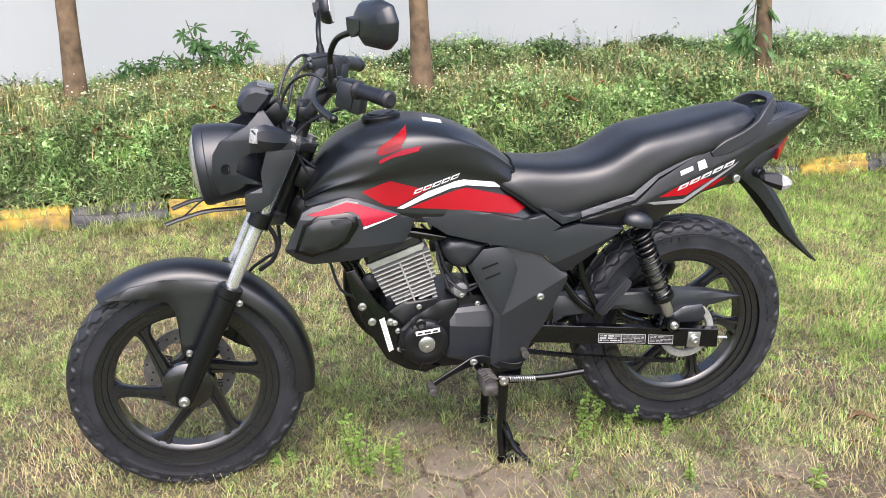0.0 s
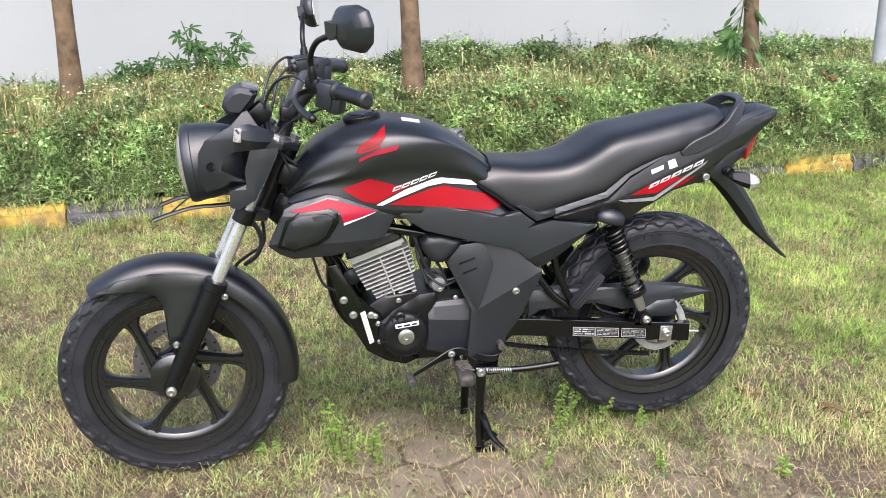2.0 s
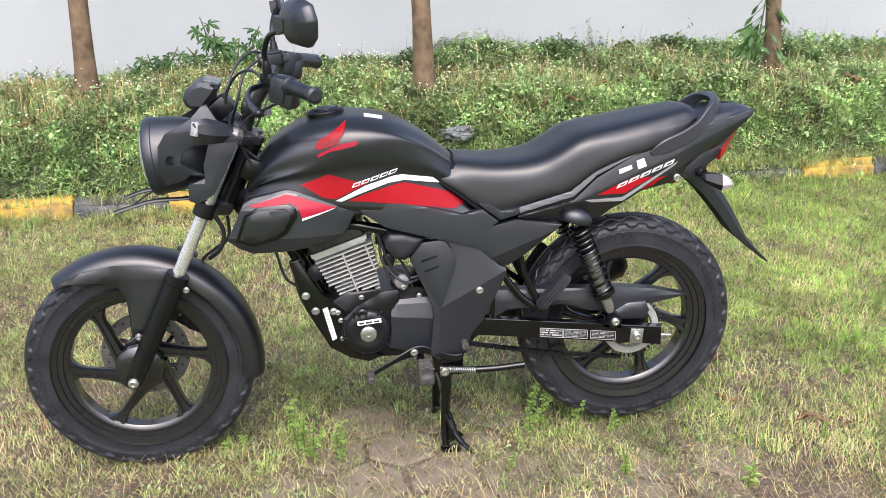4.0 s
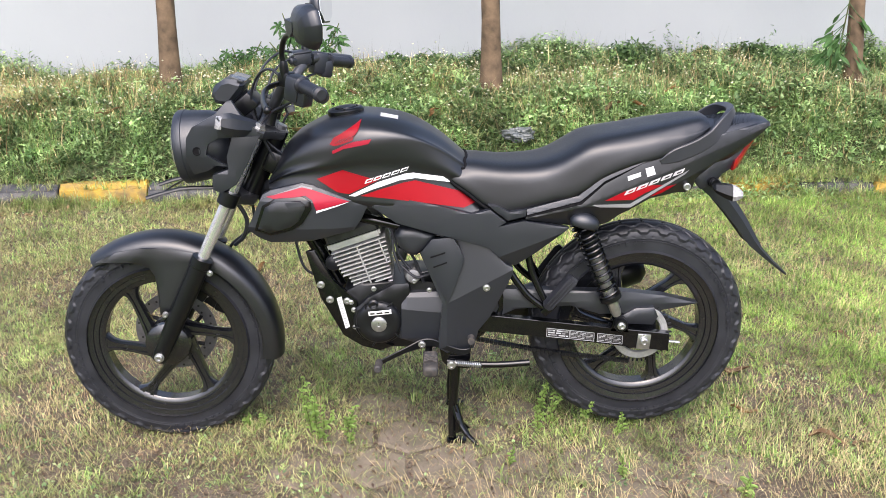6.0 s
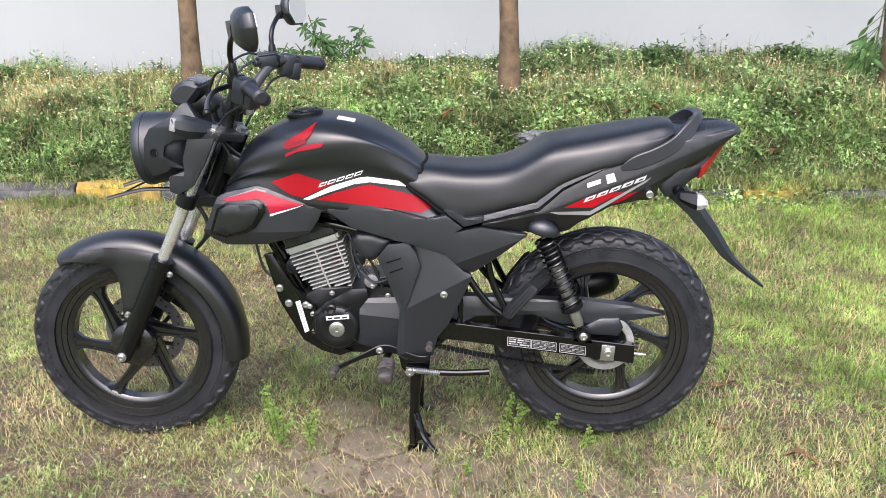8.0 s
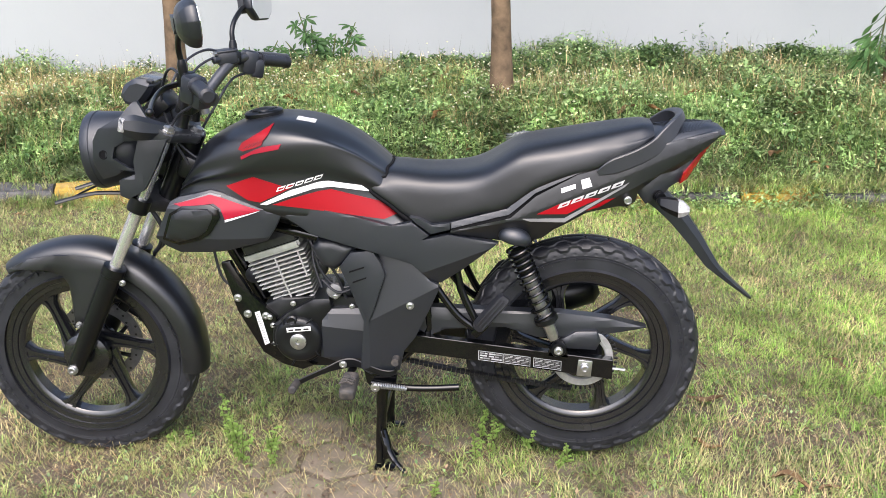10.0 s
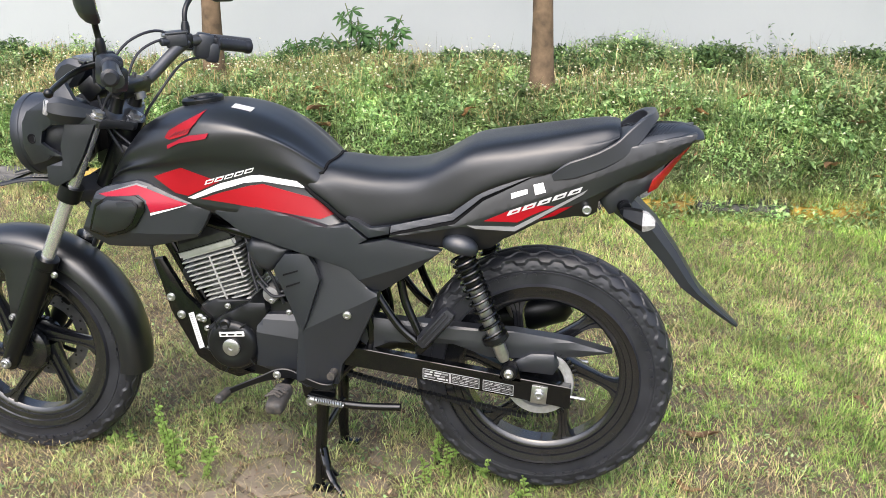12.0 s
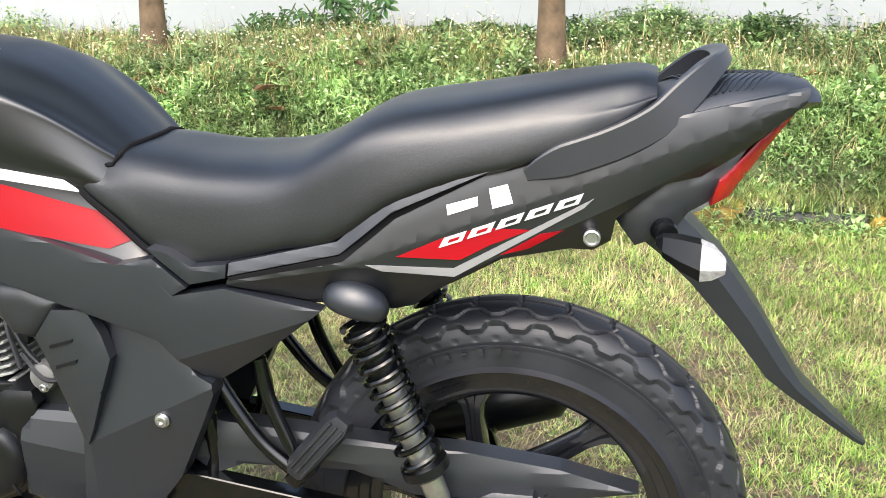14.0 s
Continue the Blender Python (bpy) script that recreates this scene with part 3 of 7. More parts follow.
for s in (-1, 1):
    dep = lambda x, z: 0.102 + 0.022 * min(1, max(0, (x - 0.11) / 0.09)) - 0.22 * max(0, z - 0.905) - 0.25 * max(0, 0.822 - z) - 0.12 * max(0, x - 0.24)
    bm = panel(bmesh.new(), [(0.114, 0.868), (0.132, 0.897), (0.195, 0.932), (0.224, 0.963), (0.236, 0.966), (0.258, 0.930), (0.302, 0.888), (0.309, 0.878), (0.297, 0.868), (0.246, 0.874), (0.200, 0.872), (0.172, 0.855), (0.164, 0.828),
                             (0.182, 0.817), (0.232, 0.793), (0.190, 0.799), (0.164, 0.783), (0.125, 0.770), (0.109, 0.808)], dep, 0.012, 0.003, 0.02, s, (((0.1, 0.905), (0.3, 0.905)), ((0.1, 0.822), (0.3, 0.822)), ((0.2, 0.7), (0.2, 1.0))))
    cowl = part("headlight_cowl", bm, PLASTIC, bike, "angular black plastic headlight cowl", 22)
    bm = panel(bmesh.new(), [(0.236, 0.876), (0.304, 0.876), (0.272, 0.808), (0.240, 0.752), (0.200, 0.730), (0.180, 0.738), (0.180, 0.776), (0.222, 0.792), (0.220, 0.824)], lambda x, z: 0.128 - 0.10 * max(0, x - 0.23), 0.03, 0.003, 0.02, s)
    part("cowl_cheek", bm, PLASTIC, cowl, angle=12)
    # added near-black block that stands in for the shade inside the cowl
    bm = bmesh.new()
    prism(bm, [(0.16, 0.80), (0.18, 0.87), (0.25, 0.88), (0.25, 0.79), (0.20, 0.77)], s * 0.03, s * 0.06, 0.005)
    part("cowl_hollow_shade", bm, GAPBLACK, cowl)
    bm = bmesh.new()
    lathe(bm, [(0.0115, -0.004), (0.0115, 0.0015), (0.009, 0.002), (0.008, 0.0006), (0.0, 0.0006)], (0.142, s * (dep(0.142, 0.836) + 0.0005), 0.836), (0, s, 0), 20)
    part("cowl_plug", bm, GAPBLACK, cowl)
    # front indicator beside the brow: a faceted stalk with a small clear lens
    bm = bmesh.new()
    rings = []
    for x, y, z, w, h in ((0.300, 0.080, 0.893, 0.016, 0.014), (0.268, 0.112, 0.901, 0.026, 0.025), (0.238, 0.136, 0.910, 0.028, 0.030), (0.218, 0.146, 0.914, 0.022, 0.025), (0.208, 0.150, 0.915, 0.015, 0.016)):
        rings.append([(x + 0.5 * u * w, s * (y + 0.6 * u * w), z + v * h) for u, v in ((-1, -0.4), (-0.7, 0.7), (0, 1), (0.8, 0.6), (1, -0.3), (0.3, -1))])
    loft(bm, rings)
    flasher = part("front_indicator", bm, PLASTIC, bike, "front turn indicator on a black stalk", 32)
    bm = bmesh.new()
    box(bm, (0.211, s * 0.150, 0.917), (0.008, 0.022, 0.034), (0, 14, s * -48), 0.003)
    part("lens", bm, CLEARLENS, flasher, "clear indicator lens")

# instrument pod
bm = bmesh.new()
prism(bm, [(0.176, 0.956), (0.174, 0.980), (0.197, 1.007), (0.222, 1.014), (0.264, 1.002), (0.258, 0.984), (0.222, 0.942), (0.192, 0.945)], -0.060, 0.060, 0.012, 1)
meter = part("instrument_pod", bm, PLASTIC, bike, "faceted black instrument pod", 24)
bm = bmesh.new()
box(bm, (0.244, 0, 1.0095), (0.040, 0.092, 0.005), (0, 15.9, 0), 0.001)
part("screen", bm, SCREEN, meter, "grey liquid crystal display")
bm = bmesh.new()
box(bm, (0.252, -0.050, 1.0065), (0.016, 0.012, 0.006), (0, 15.9, 0), 0.001)
part("pod_button", bm, GREYPL, meter)
bm = bmesh.new()
box(bm, (0.262, 0.0, 0.945), (0.05, 0.10, 0.045), (0, -40, 0), 0.006)
part("pod_bracket", bm, SATIN, bike)
# number-plate bracket under the headlight: two bent strips joined in an X
bm = tube(bmesh.new(), glide([(0.20, -0.05, 0.735), (0.17, -0.055, 0.728), (0.09, -0.065, 0.727), (0.03, -0.075, 0.715), (-0.008, -0.085, 0.705)], 5), 0.0060, 8, 0.4)
holder = part("plate_bracket", bm, SATIN, bike, "bent black number-plate bracket")
bm = tube(bmesh.new(), glide([(0.19, 0.03, 0.735), (0.12, 0.035, 0.732), (0.054, 0.035, 0.729), (0.0, 0.015, 0.716)], 5), 0.0060, 8, 0.4)
part("bracket_arm", bm, SATIN, holder)
bm = tube(bmesh.new(), glide([(0.075, 0.035, 0.730), (0.055, -0.02, 0.726), (0.03, -0.072, 0.715)], 5), 0.0065, 8, 0.35)
part("bracket_arm", bm, SATIN, holder)

# handlebar
half = [(0.335, 0.0, 0.945), (0.337, 0.05, 0.947), (0.345, 0.09, 0.958), (0.375, 0.15, 1.005), (0.392, 0.185, 1.025), (0.415, 0.22, 1.032), (0.455, 0.285, 1.024), (0.497, 0.345, 1.012)]
bm = bmesh.new()
tube(bm, glide([(x, -y, z) for x, y, z in half[::-1]] + half[1:], 5), 0.0145, 14)
bar = part("handlebar", bm, BARMAT, bike, "dark satin tubular handlebar")
bm = bmesh.new()
box(bm, (0.335, 0, 0.945), (0.045, 0.13, 0.036), (0, 10, 0), 0.006)
clamp = part("bar_clamp", bm, SATIN, bar)
for s in (-1, 1):
    for dx in (-0.015, 0.015):
        bm = bmesh.new()
        lathe(bm, [(0.0055, -0.004), (0.0055, 0.005), (0.003, 0.0055), (0.003, 0.002), (0.0, 0.002)], (0.338 + dx, s * 0.048, 0.9632 - 0.18 * dx), (0.17, 0, 0.98), 12)
        part("clamp_bolt", bm, DARKSTEEL, clamp)
    bm = bmesh.new()
    lathe(bm, [(0.017, 0), (0.015, 0.010), (0.015, 0.040), (0.018, 0.046)], (0.318, s * 0.046, 0.895), (0.35, 0, 0.94), 18)
    part("bar_riser", bm, SATIN, clamp)
for s in (-1, 1):
    g = [Vector((0.438, s * 0.262, 1.028)), Vector((0.495, -0.368, 1.021))] if s < 0 else [Vector((0.446, 0.243, 1.022)), Vector((0.502, 0.340, 1.004))]
    bm = bmesh.new()
    pts, rad = [], []
    for i in range(25):
        t = i / 24
        pts.append(g[0].lerp(g[1], t))
        rad.append(0.0205 if i < 2 else (0.0150 if (i % 2 and i < 20) else 0.0160) if i < 21 else 0.0178 if i < 24 else 0.012)
    tube(bm, pts, rad, 16)
    part("grip", bm, RUBBER, bar, "ribbed black rubber grip")
    bm = bmesh.new()
    box(bm, (0.420, s * 0.235, 1.016), (0.044, 0.046, 0.064), (0, 12, s * 32), 0.010)
    box(bm, (0.438, s * 0.243, 1.000), (0.035, 0.04, 0.05), (0, 12, s * 32), 0.008)
    box_ob = part("switch_box", bm, PLASTIC, bar)
    bm = bmesh.new()
    box(bm, (0.446, s * 0.245, 1.03), (0.012, 0.018, 0.012), (0, 0, s * 32), 0.003)
    part("switch", bm, GREYPL, box_ob)
    bm = bmesh.new()
    box(bm, (0.392, s * 0.195, 1.032), (0.034, 0.034, 0.036), (0, 0, s * 30), 0.006)
    tube(bm, [(0.39, s * 0.2, 1.03), (0.388, s * 0.205, 1.066), (0.388, s * 0.205, 1.078)], [0.011, 0.011, 0.008], 12)
    part("lever_perch", bm, SATIN, bar)
    lev = [(0.380, 0.195, 1.024), (0.352, 0.215, 1.016), (0.345, 0.255, 1.008), (0.355, 0.32, 0.998), (0.374, 0.386, 0.991)]
    bm = tube(bmesh.new(), glide([(x, s * y, z) for x, y, z in lev], 6), 0.0055, 10, 1.5)
    bmesh.ops.create_uvsphere(bm, u_segments=12, v_segments=8, radius=0.0095, matrix=pose(0.375, s * 0.389, 0.991))
    part("lever", bm, SATIN, bar, "black hand lever with a ball end")
    # mirror
    bm = tube(bmesh.new(), glide([(0.388, s * 0.205, 1.07), (0.386, s * 0.212, 1.10)] + ([(0.40, -0.245, 1.135), (0.43, -0.31, 1.155), (0.452, -0.345, 1.162)] if s < 0 else [(0.388, 0.235, 1.125), (0.394, 0.285, 1.150), (0.402, 0.318, 1.158)]), 6), 0.0068, 10)
    part("mirror_stem", bm, SATIN, bar)
    mid = Vector((0.468, -0.368, 1.172)) if s < 0 else Vector((0.420, 0.362, 1.163))
    mtx = Matrix.Translation(mid) @ Euler((radians(0), radians(-6), radians(26 if s < 0 else -10)), "XYZ").to_matrix().to_4x4()
    shape = [(-0.066, 0.022), (-0.042, 0.044), (0.02, 0.049), (0.058, 0.039), (0.071, 0.008), (0.060, -0.029), (0.030, -0.049), (-0.036, -0.046), (-0.071, -0.011)]
    bm = bmesh.new()
    rings = []
    for d, k in ((0.013, 0.96), (0.010, 1.0), (0.0, 1.0), (-0.012, 0.9), (-0.022, 0.68), (-0.028, 0.35)):
        rings.append([mtx @ Vector((d, s * u * k, v * k)) for u, v in shape])
    loft(bm, rings)
    bmesh.ops.bevel(bm, geom=bm.edges[:], offset=0.002, segments=1, affect="EDGES")
    mirror = part("mirror", bm, PLASTIC, bar, "black plastic rear-view mirror")
    bm = bmesh.new()
    loft(bm, [[mtx @ Vector((d, s * u * 0.9, v * 0.9)) for u, v in shape] for d in (0.0125, 0.0145)])
    part("glass", bm, MIRRORGLASS, mirror, "mirror glass")
    bm = bmesh.new()
    loft(bm, [[mtx @ Vector((d, s * u, v)) for u, v in ((-0.062, 0.016), (-0.012, 0.012), (-0.018, -0.010), (-0.050, -0.024), (-0.064, -0.010))] for d in (-0.012, -0.0275, -0.0295)])
    part("mirror_boss", bm, PLASTIC, mirror)

# cables from the bars to the frame
for pts in ([(0.385, -0.19, 1.03), (0.345, -0.15, 1.05), (0.30, -0.08, 1.02), (0.275, -0.045, 0.95), (0.30, -0.04, 0.86), (0.36, -0.03, 0.80)],
            [(0.385, 0.19, 1.03), (0.34, 0.14, 1.06), (0.295, 0.06, 1.03), (0.27, 0.02, 0.95), (0.29, 0.03, 0.85), (0.35, 0.03, 0.79)],
            [(0.395, 0.20, 1.02), (0.36, 0.15, 1.04), (0.315, 0.09, 1.01), (0.29, 0.06, 0.93), (0.24, 0.07, 0.80), (0.19, 0.08, 0.66)],
            [(0.42, -0.23, 0.99), (0.385, -0.16, 0.965), (0.33, -0.10, 0.93), (0.30, -0.07, 0.88), (0.33, -0.05, 0.80)],
            [(0.42, 0.23, 0.99), (0.39, 0.17, 0.98), (0.36, 0.10, 0.92), (0.33, 0.06, 0.85), (0.36, 0.05, 0.79)]):
    part("cable", tube(bmesh.new(), glide(pts, 6), 0.0034, 8), RUBBER, bike)
bm = bmesh.new()
tube(bm, [(0.39, 0.185, 1.035), (0.375, 0.165, 1.045), (0.355, 0.14, 1.05)], [0.008, 0.007, 0.005], 10)
part("cable_adjuster", bm, STEEL, bike)
bm = bmesh.new()
tube(bm, [(0.372, -0.02, 0.922), (0.369, -0.02, 0.936), (0.3685, -0.02, 0.938)], [0.013, 0.013, 0.009], 16)
part("ignition_lock", bm, DARKSTEEL, bike, "silver ignition lock")
bm = bmesh.new()
box(bm, (0.376, 0.178, 1.036), (0.052, 0.052, 0.034), (0, -5, 25), 0.005)
box(bm, (0.376, 0.178, 1.054), (0.056, 0.056, 0.006), (0, -5, 25), 0.002)
lathe(bm, [(0.010, 0), (0.010, 0.016), (0.006, 0.019), (0.0, 0.019)], (0.364, 0.152, 1.033), (-0.6, -0.8, 0), 14)
part("brake_reservoir", bm, PLASTIC, bike)

# frame behind the fork
for pts, r in (([(0.35, 0, 0.80), (0.45, 0, 0.78), (0.60, 0, 0.75)], 0.024), ([(0.33, 0, 0.70), (0.40, 0, 0.59), (0.485, 0, 0.43)], 0.019),
               ([(0.35, -0.03, 0.72), (0.50, -0.06, 0.66), (0.70, -0.09, 0.62), (0.86, -0.09, 0.56), (0.93, -0.085, 0.40), (0.85, -0.08, 0.30)], 0.013),
               ([(0.35, 0.03, 0.72), (0.50, 0.06, 0.66), (0.70, 0.09, 0.62), (0.86, 0.09, 0.56), (0.93, 0.085, 0.40), (0.85, 0.08, 0.30)], 0.013)):
    part("frame_tube", tube(bmesh.new(), glide(pts, 6), r, 12), GLOSSY, bike)
bm = bmesh.new()
box(bm, (0.325, 0.0, 0.79), (0.05, 0.10, 0.06), (0, 25, 0), 0.01)
part("wiring_box", bm, SATIN, bike)
bm = bmesh.new()
lathe(bm, [(0.03, -0.01), (0.036, -0.006), (0.036, 0.006), (0.02, 0.012), (0.008, 0.014)], (0.30, -0.01, 0.70), (-0.4, -0.8, 0), 24)
part("horn", bm, SATIN, bike)

# ---- tank ----
TANK = np.array([
    (0.318, 0.765, 0.050, 0.757, 0.078, 0.750, 0.082, 0.745, 0.085, 0.735),
    (0.370, 0.850, 0.080, 0.832, 0.112, 0.790, 0.110, 0.770, 0.112, 0.738),
    (0.440, 0.896, 0.112, 0.876, 0.137, 0.816, 0.126, 0.785, 0.130, 0.738),
    (0.520, 0.920, 0.126, 0.898, 0.150, 0.842, 0.132, 0.795, 0.138, 0.716),
    (0.600, 0.922, 0.128, 0.902, 0.150, 0.863, 0.130, 0.800, 0.138, 0.704),
    (0.680, 0.906, 0.118, 0.888, 0.140, 0.866, 0.120, 0.790, 0.132, 0.698),
    (0.750, 0.871, 0.092, 0.855, 0.120, 0.842, 0.106, 0.770, 0.124, 0.688),
    (0.810, 0.825, 0.076, 0.812, 0.098, 0.800, 0.094, 0.750, 0.114, 0.680),
    (0.850, 0.785, 0.060, 0.776, 0.076, 0.765, 0.086, 0.730, 0.108, 0.676),
    (0.885, 0.722, 0.050, 0.716, 0.060, 0.710, 0.078, 0.700, 0.102, 0.674)])


def smooth_table(table, n=8):
    """Rows of a table carried smoothly through the given ones."""
    p = np.vstack([2 * table[0] - table[1], table, 2 * table[-1] - table[-2]])
    out = []
    for a, b, c, d in zip(p, p[1:], p[2:], p[3:]):
        for j in range(n):
            t = j / n
            out.append(0.5 * (2 * b + (c - a) * t + (2 * a - 5 * b + 4 * c - d) * t * t + (3 * b - a - 3 * c + d) * t ** 3))
    return np.array(out + [table[-1]])


TANK[:, 8] = np.maximum(TANK[:, 8], np.minimum(TANK[:, 8] + 0.012, 0.146))
TANK[:, 6] += 0.6 * (0.5 * (TANK[:, 4] + TANK[:, 8]) - TANK[:, 6])
TANK = smooth_table(TANK)


def tank_half(x):
    """The half section of the tank at x: (half width, height) from the crown down to the seam."""
    v = [float(np.interp(x, TANK[:, 0], TANK[:, i])) for i in range(1, 10)]
    zt, ws, zs, wc, zc, wk, zk, wb, zb = v
    keys = [(0, 0, zt), (0, ws * 0.55, zt - 0.003), (0, ws, zs), (0, wc * 0.97, 0.5 * (zs + zc) + 0.004), (0, wc, zc), (0, wk + 0.006, 0.45 * zc + 0.55 * zk), (0, wk, zk), (0, 0.4 * wk + 0.6 * wb, 0.4 * zk + 0.6 * zb), (0, wb, zb)]
    return [(p.y, p.z) for p in glide(keys, 4)]


def tank_depth(x, z):
    h = tank_half(x)
    low = [(q, w) for w, q in h[8:]][::-1]
    return float(np.interp(z, [q for q, w in low], [w for q, w in low])) + 0.0012


def tank_side(x, z):
    """Half width of the tank at height z, also above its widest line."""
    low = sorted((q, w) for w, q in tank_half(x))
    return float(np.interp(z, [q for q, w in low], [w for q, w in low])) + 0.0012


bm = bmesh.new()
rings = []
for i in range(91):
    x = 0.318 + (0.885 - 0.318) * i / 90
    h = tank_half(x)
    zb = h[-1][1]
    left = [(x, -w, z) for w, z in h] + [(x, -h[-1][0] + 0.02, zb - 0.02)]
    right = [(x, w, z) for w, z in h[1:]] + [(x, h[-1][0] - 0.02, zb - 0.02)]
    rings.append(left + right[::-1])
loft(bm, rings)
tank = part("fuel_tank", bm, MATTE, bike, "matte black sculpted fuel tank", 50)
bm = bmesh.new()
lathe(bm, [(0.048, -0.004), (0.048, 0.006), (0.044, 0.010), (0.036, 0.011), (0.034, 0.007), (0.030, 0.007), (0.028, 0.014), (0.012, 0.016), (0.0, 0.016)], (0.515, 0, 0.920), (-0.12, 0, 1), 40)
cap = part("fuel_cap", bm, SATIN, tank, "round black fuel cap")
for k in range(3):
    a = radians(120 * k + 30)
    bolt_bm = bmesh.new()
    lathe(bolt_bm, [(0.004, 0), (0.004, 0.003), (0.002, 0.004)], (0.515 + 0.041 * math.cos(a), 0.041 * math.sin(a), 0.930 - 0.005 * math.cos(a)), (-0.12, 0, 1), 10)
    part("cap_screw", bolt_bm, SATIN, cap)
bm = bmesh.new()
box(bm, (0.632, -0.052, 0.9175), (0.046, 0.024, 0.0015), (9, 10, 0), 0)
part("paper_sticker", bm, SILVERDEC, tank, "small pale paper sticker")


def decal(outline, depth, material, parent, name, label="", side=-1, up=0.0):
    bm = panel(bmesh.new(), outline, lambda x, z: depth(x, z) + up + 0.0008, 0.001, 0, 0.008, side)
    return part(name, bm, material, parent, label)


for s in (-1, 1):
    decal([(0.448, 0.771), (0.515, 0.795), (0.604, 0.768), (0.530, 0.733), (0.500, 0.738)], tank_depth, RED, tank, "stripe", "red stripe", s)
    decal([(0.530, 0.729), (0.604, 0.764), (0.672, 0.784), (0.694, 0.786), (0.772, 0.772), (0.792, 0.756), (0.700, 0.772), (0.660, 0.768), (0.590, 0.745), (0.545, 0.727)], tank_depth, WHITE, tank, "stripe", "white stripe", s, 0.0006)
    decal([(0.560, 0.728), (0.612, 0.746), (0.672, 0.762), (0.700, 0.766), (0.815, 0.732), (0.855, 0.701), (0.825, 0.690), (0.70, 0.712), (0.62, 0.722)], tank_depth, RED, tank, "stripe", "red stripe", s)
    # wing emblem as plain shapes
    decal([(0.485, 0.862), (0.494, 0.877), (0.528, 0.897), (0.563, 0.917), (0.557, 0.897), (0.546, 0.883), (0.5425, 0.8735), (0.522, 0.8655), (0.497, 0.858)], tank_side, RED, tank, "emblem_wing", "", s, 0.0024)
    for k in range(4):
        x0, z0 = 0.499 + 0.011 * k, 0.8645 + 0.0030 * k
        decal([(x0, z0), (x0 + 0.017 - 0.001 * k, z0 + 0.0125), (x0 + 0.0178 - 0.001 * k, z0 + 0.0121), (x0 + 0.0012, z0 - 0.0004)], tank_side, BLACKDEC, tank, "emblem_line", "", s, 0.0036)
    decal([(0.545, 0.870), (0.590, 0.877), (0.583, 0.865), (0.520, 0.852), (0.492, 0.838), (0.491, 0.846), (0.522, 0.861)], tank_side, PINKRED, tank, "emblem_bar", "", s, 0.0026)
    # model lettering, drawn as slanted bars
    for k in range(5):
        x0, z0 = 0.570 + 0.0225 * k, 0.7600 + 0.0068 * k
        decal([(x0, z0), (x0 + 0.005, z0 + 0.0105), (x0 + 0.024, z0 + 0.0160), (x0 + 0.018, z0 + 0.0055)], tank_depth, WHITE, tank, "lettering_bar", "", s, 0.0016)
        decal([(x0 + 0.005, z0 + 0.0040), (x0 + 0.0075, z0 + 0.0085), (x0 + 0.0205, z0 + 0.0123), (x0 + 0.0175, z0 + 0.0078)], tank_depth, BLACKDEC if k > 1 else RED, tank, "lettering_gap", "", s, 0.0024)

# ---- tank shrouds ----
shroud_line = [(0.264, 0.638), (0.308, 0.730), (0.330, 0.742), (0.412, 0.762), (0.440, 0.756), (0.525, 0.720), (0.577, 0.700), (0.560, 0.665), (0.540, 0.636), (0.433, 0.610), (0.322, 0.601), (0.290, 0.615)]


def shroud_depth(x, z):
    return 0.142 + 0.026 * math.exp(-((x - 0.42) / 0.12) ** 2) - 0.10 * max(0, x - 0.5) - 0.35 * max(0, 0.645 - z) - 0.40 * max(0, z - 0.715)


for s in (-1, 1):
    bm = panel(bmesh.new(), shroud_line, shroud_depth, 0.02, 0.003, 0.015, s, (((0.2, 0.645), (0.6, 0.645)), ((0.2, 0.715), (0.6, 0.715))))
    shroud = part("tank_shroud", bm, PLASTIC, bike, "black plastic tank shroud with a scooped vent", 14)
    decal([(0.318, 0.727), (0.412, 0.753), (0.437, 0.747), (0.530, 0.715), (0.447, 0.695), (0.438, 0.722), (0.420, 0.733), (0.345, 0.722)], shroud_depth, PINKRED, shroud, "stripe", "red stripe", s, 0.001)
    decal([(0.306, 0.722), (0.412, 0.757), (0.438, 0.751), (0.437, 0.747), (0.412, 0.753), (0.312, 0.724)], shroud_depth, GREYDEC, shroud, "stripe", "", s, 0.001)
    decal([(0.447, 0.694), (0.530, 0.714), (0.520, 0.710), (0.447, 0.688)], shroud_depth, WHITE, shroud, "stripe", "white line", s, 0.0012)
    rim = [(0.308, 0.704), (0.342, 0.724), (0.412, 0.731), (0.434, 0.720), (0.436, 0.700), (0.410, 0.660), (0.385, 0.644), (0.325, 0.624), (0.284, 0.637)]
    bm = panel(bmesh.new(), rim, lambda x, z: shroud_depth(x, z) + 0.007, 0.012, 0.003, 0.02, s)
    part("vent_frame", bm, GLOSSY, shroud, "raised frame of the vent")
    bm = panel(bmesh.new(), [(0.316, 0.701), (0.344, 0.717), (0.408, 0.722), (0.421, 0.713), (0.418, 0.698), (0.402, 0.668), (0.382, 0.653), (0.325, 0.633), (0.294, 0.642)], lambda x, z: shroud_depth(x, z) + 0.013, 0.016, 0.005, 0.015, s)
    blade = part("vent_blade", bm, MATTE, shroud, "smooth insert of the vent")
    bm = panel(bmesh.new(), [(0.370, 0.716), (0.410, 0.720), (0.419, 0.711), (0.377, 0.704)], lambda x, z: shroud_depth(x, z) + 0.0155, 0.006, 0.002, 0.02, s)
    part("vent_lip", bm, PLASTIC, blade)

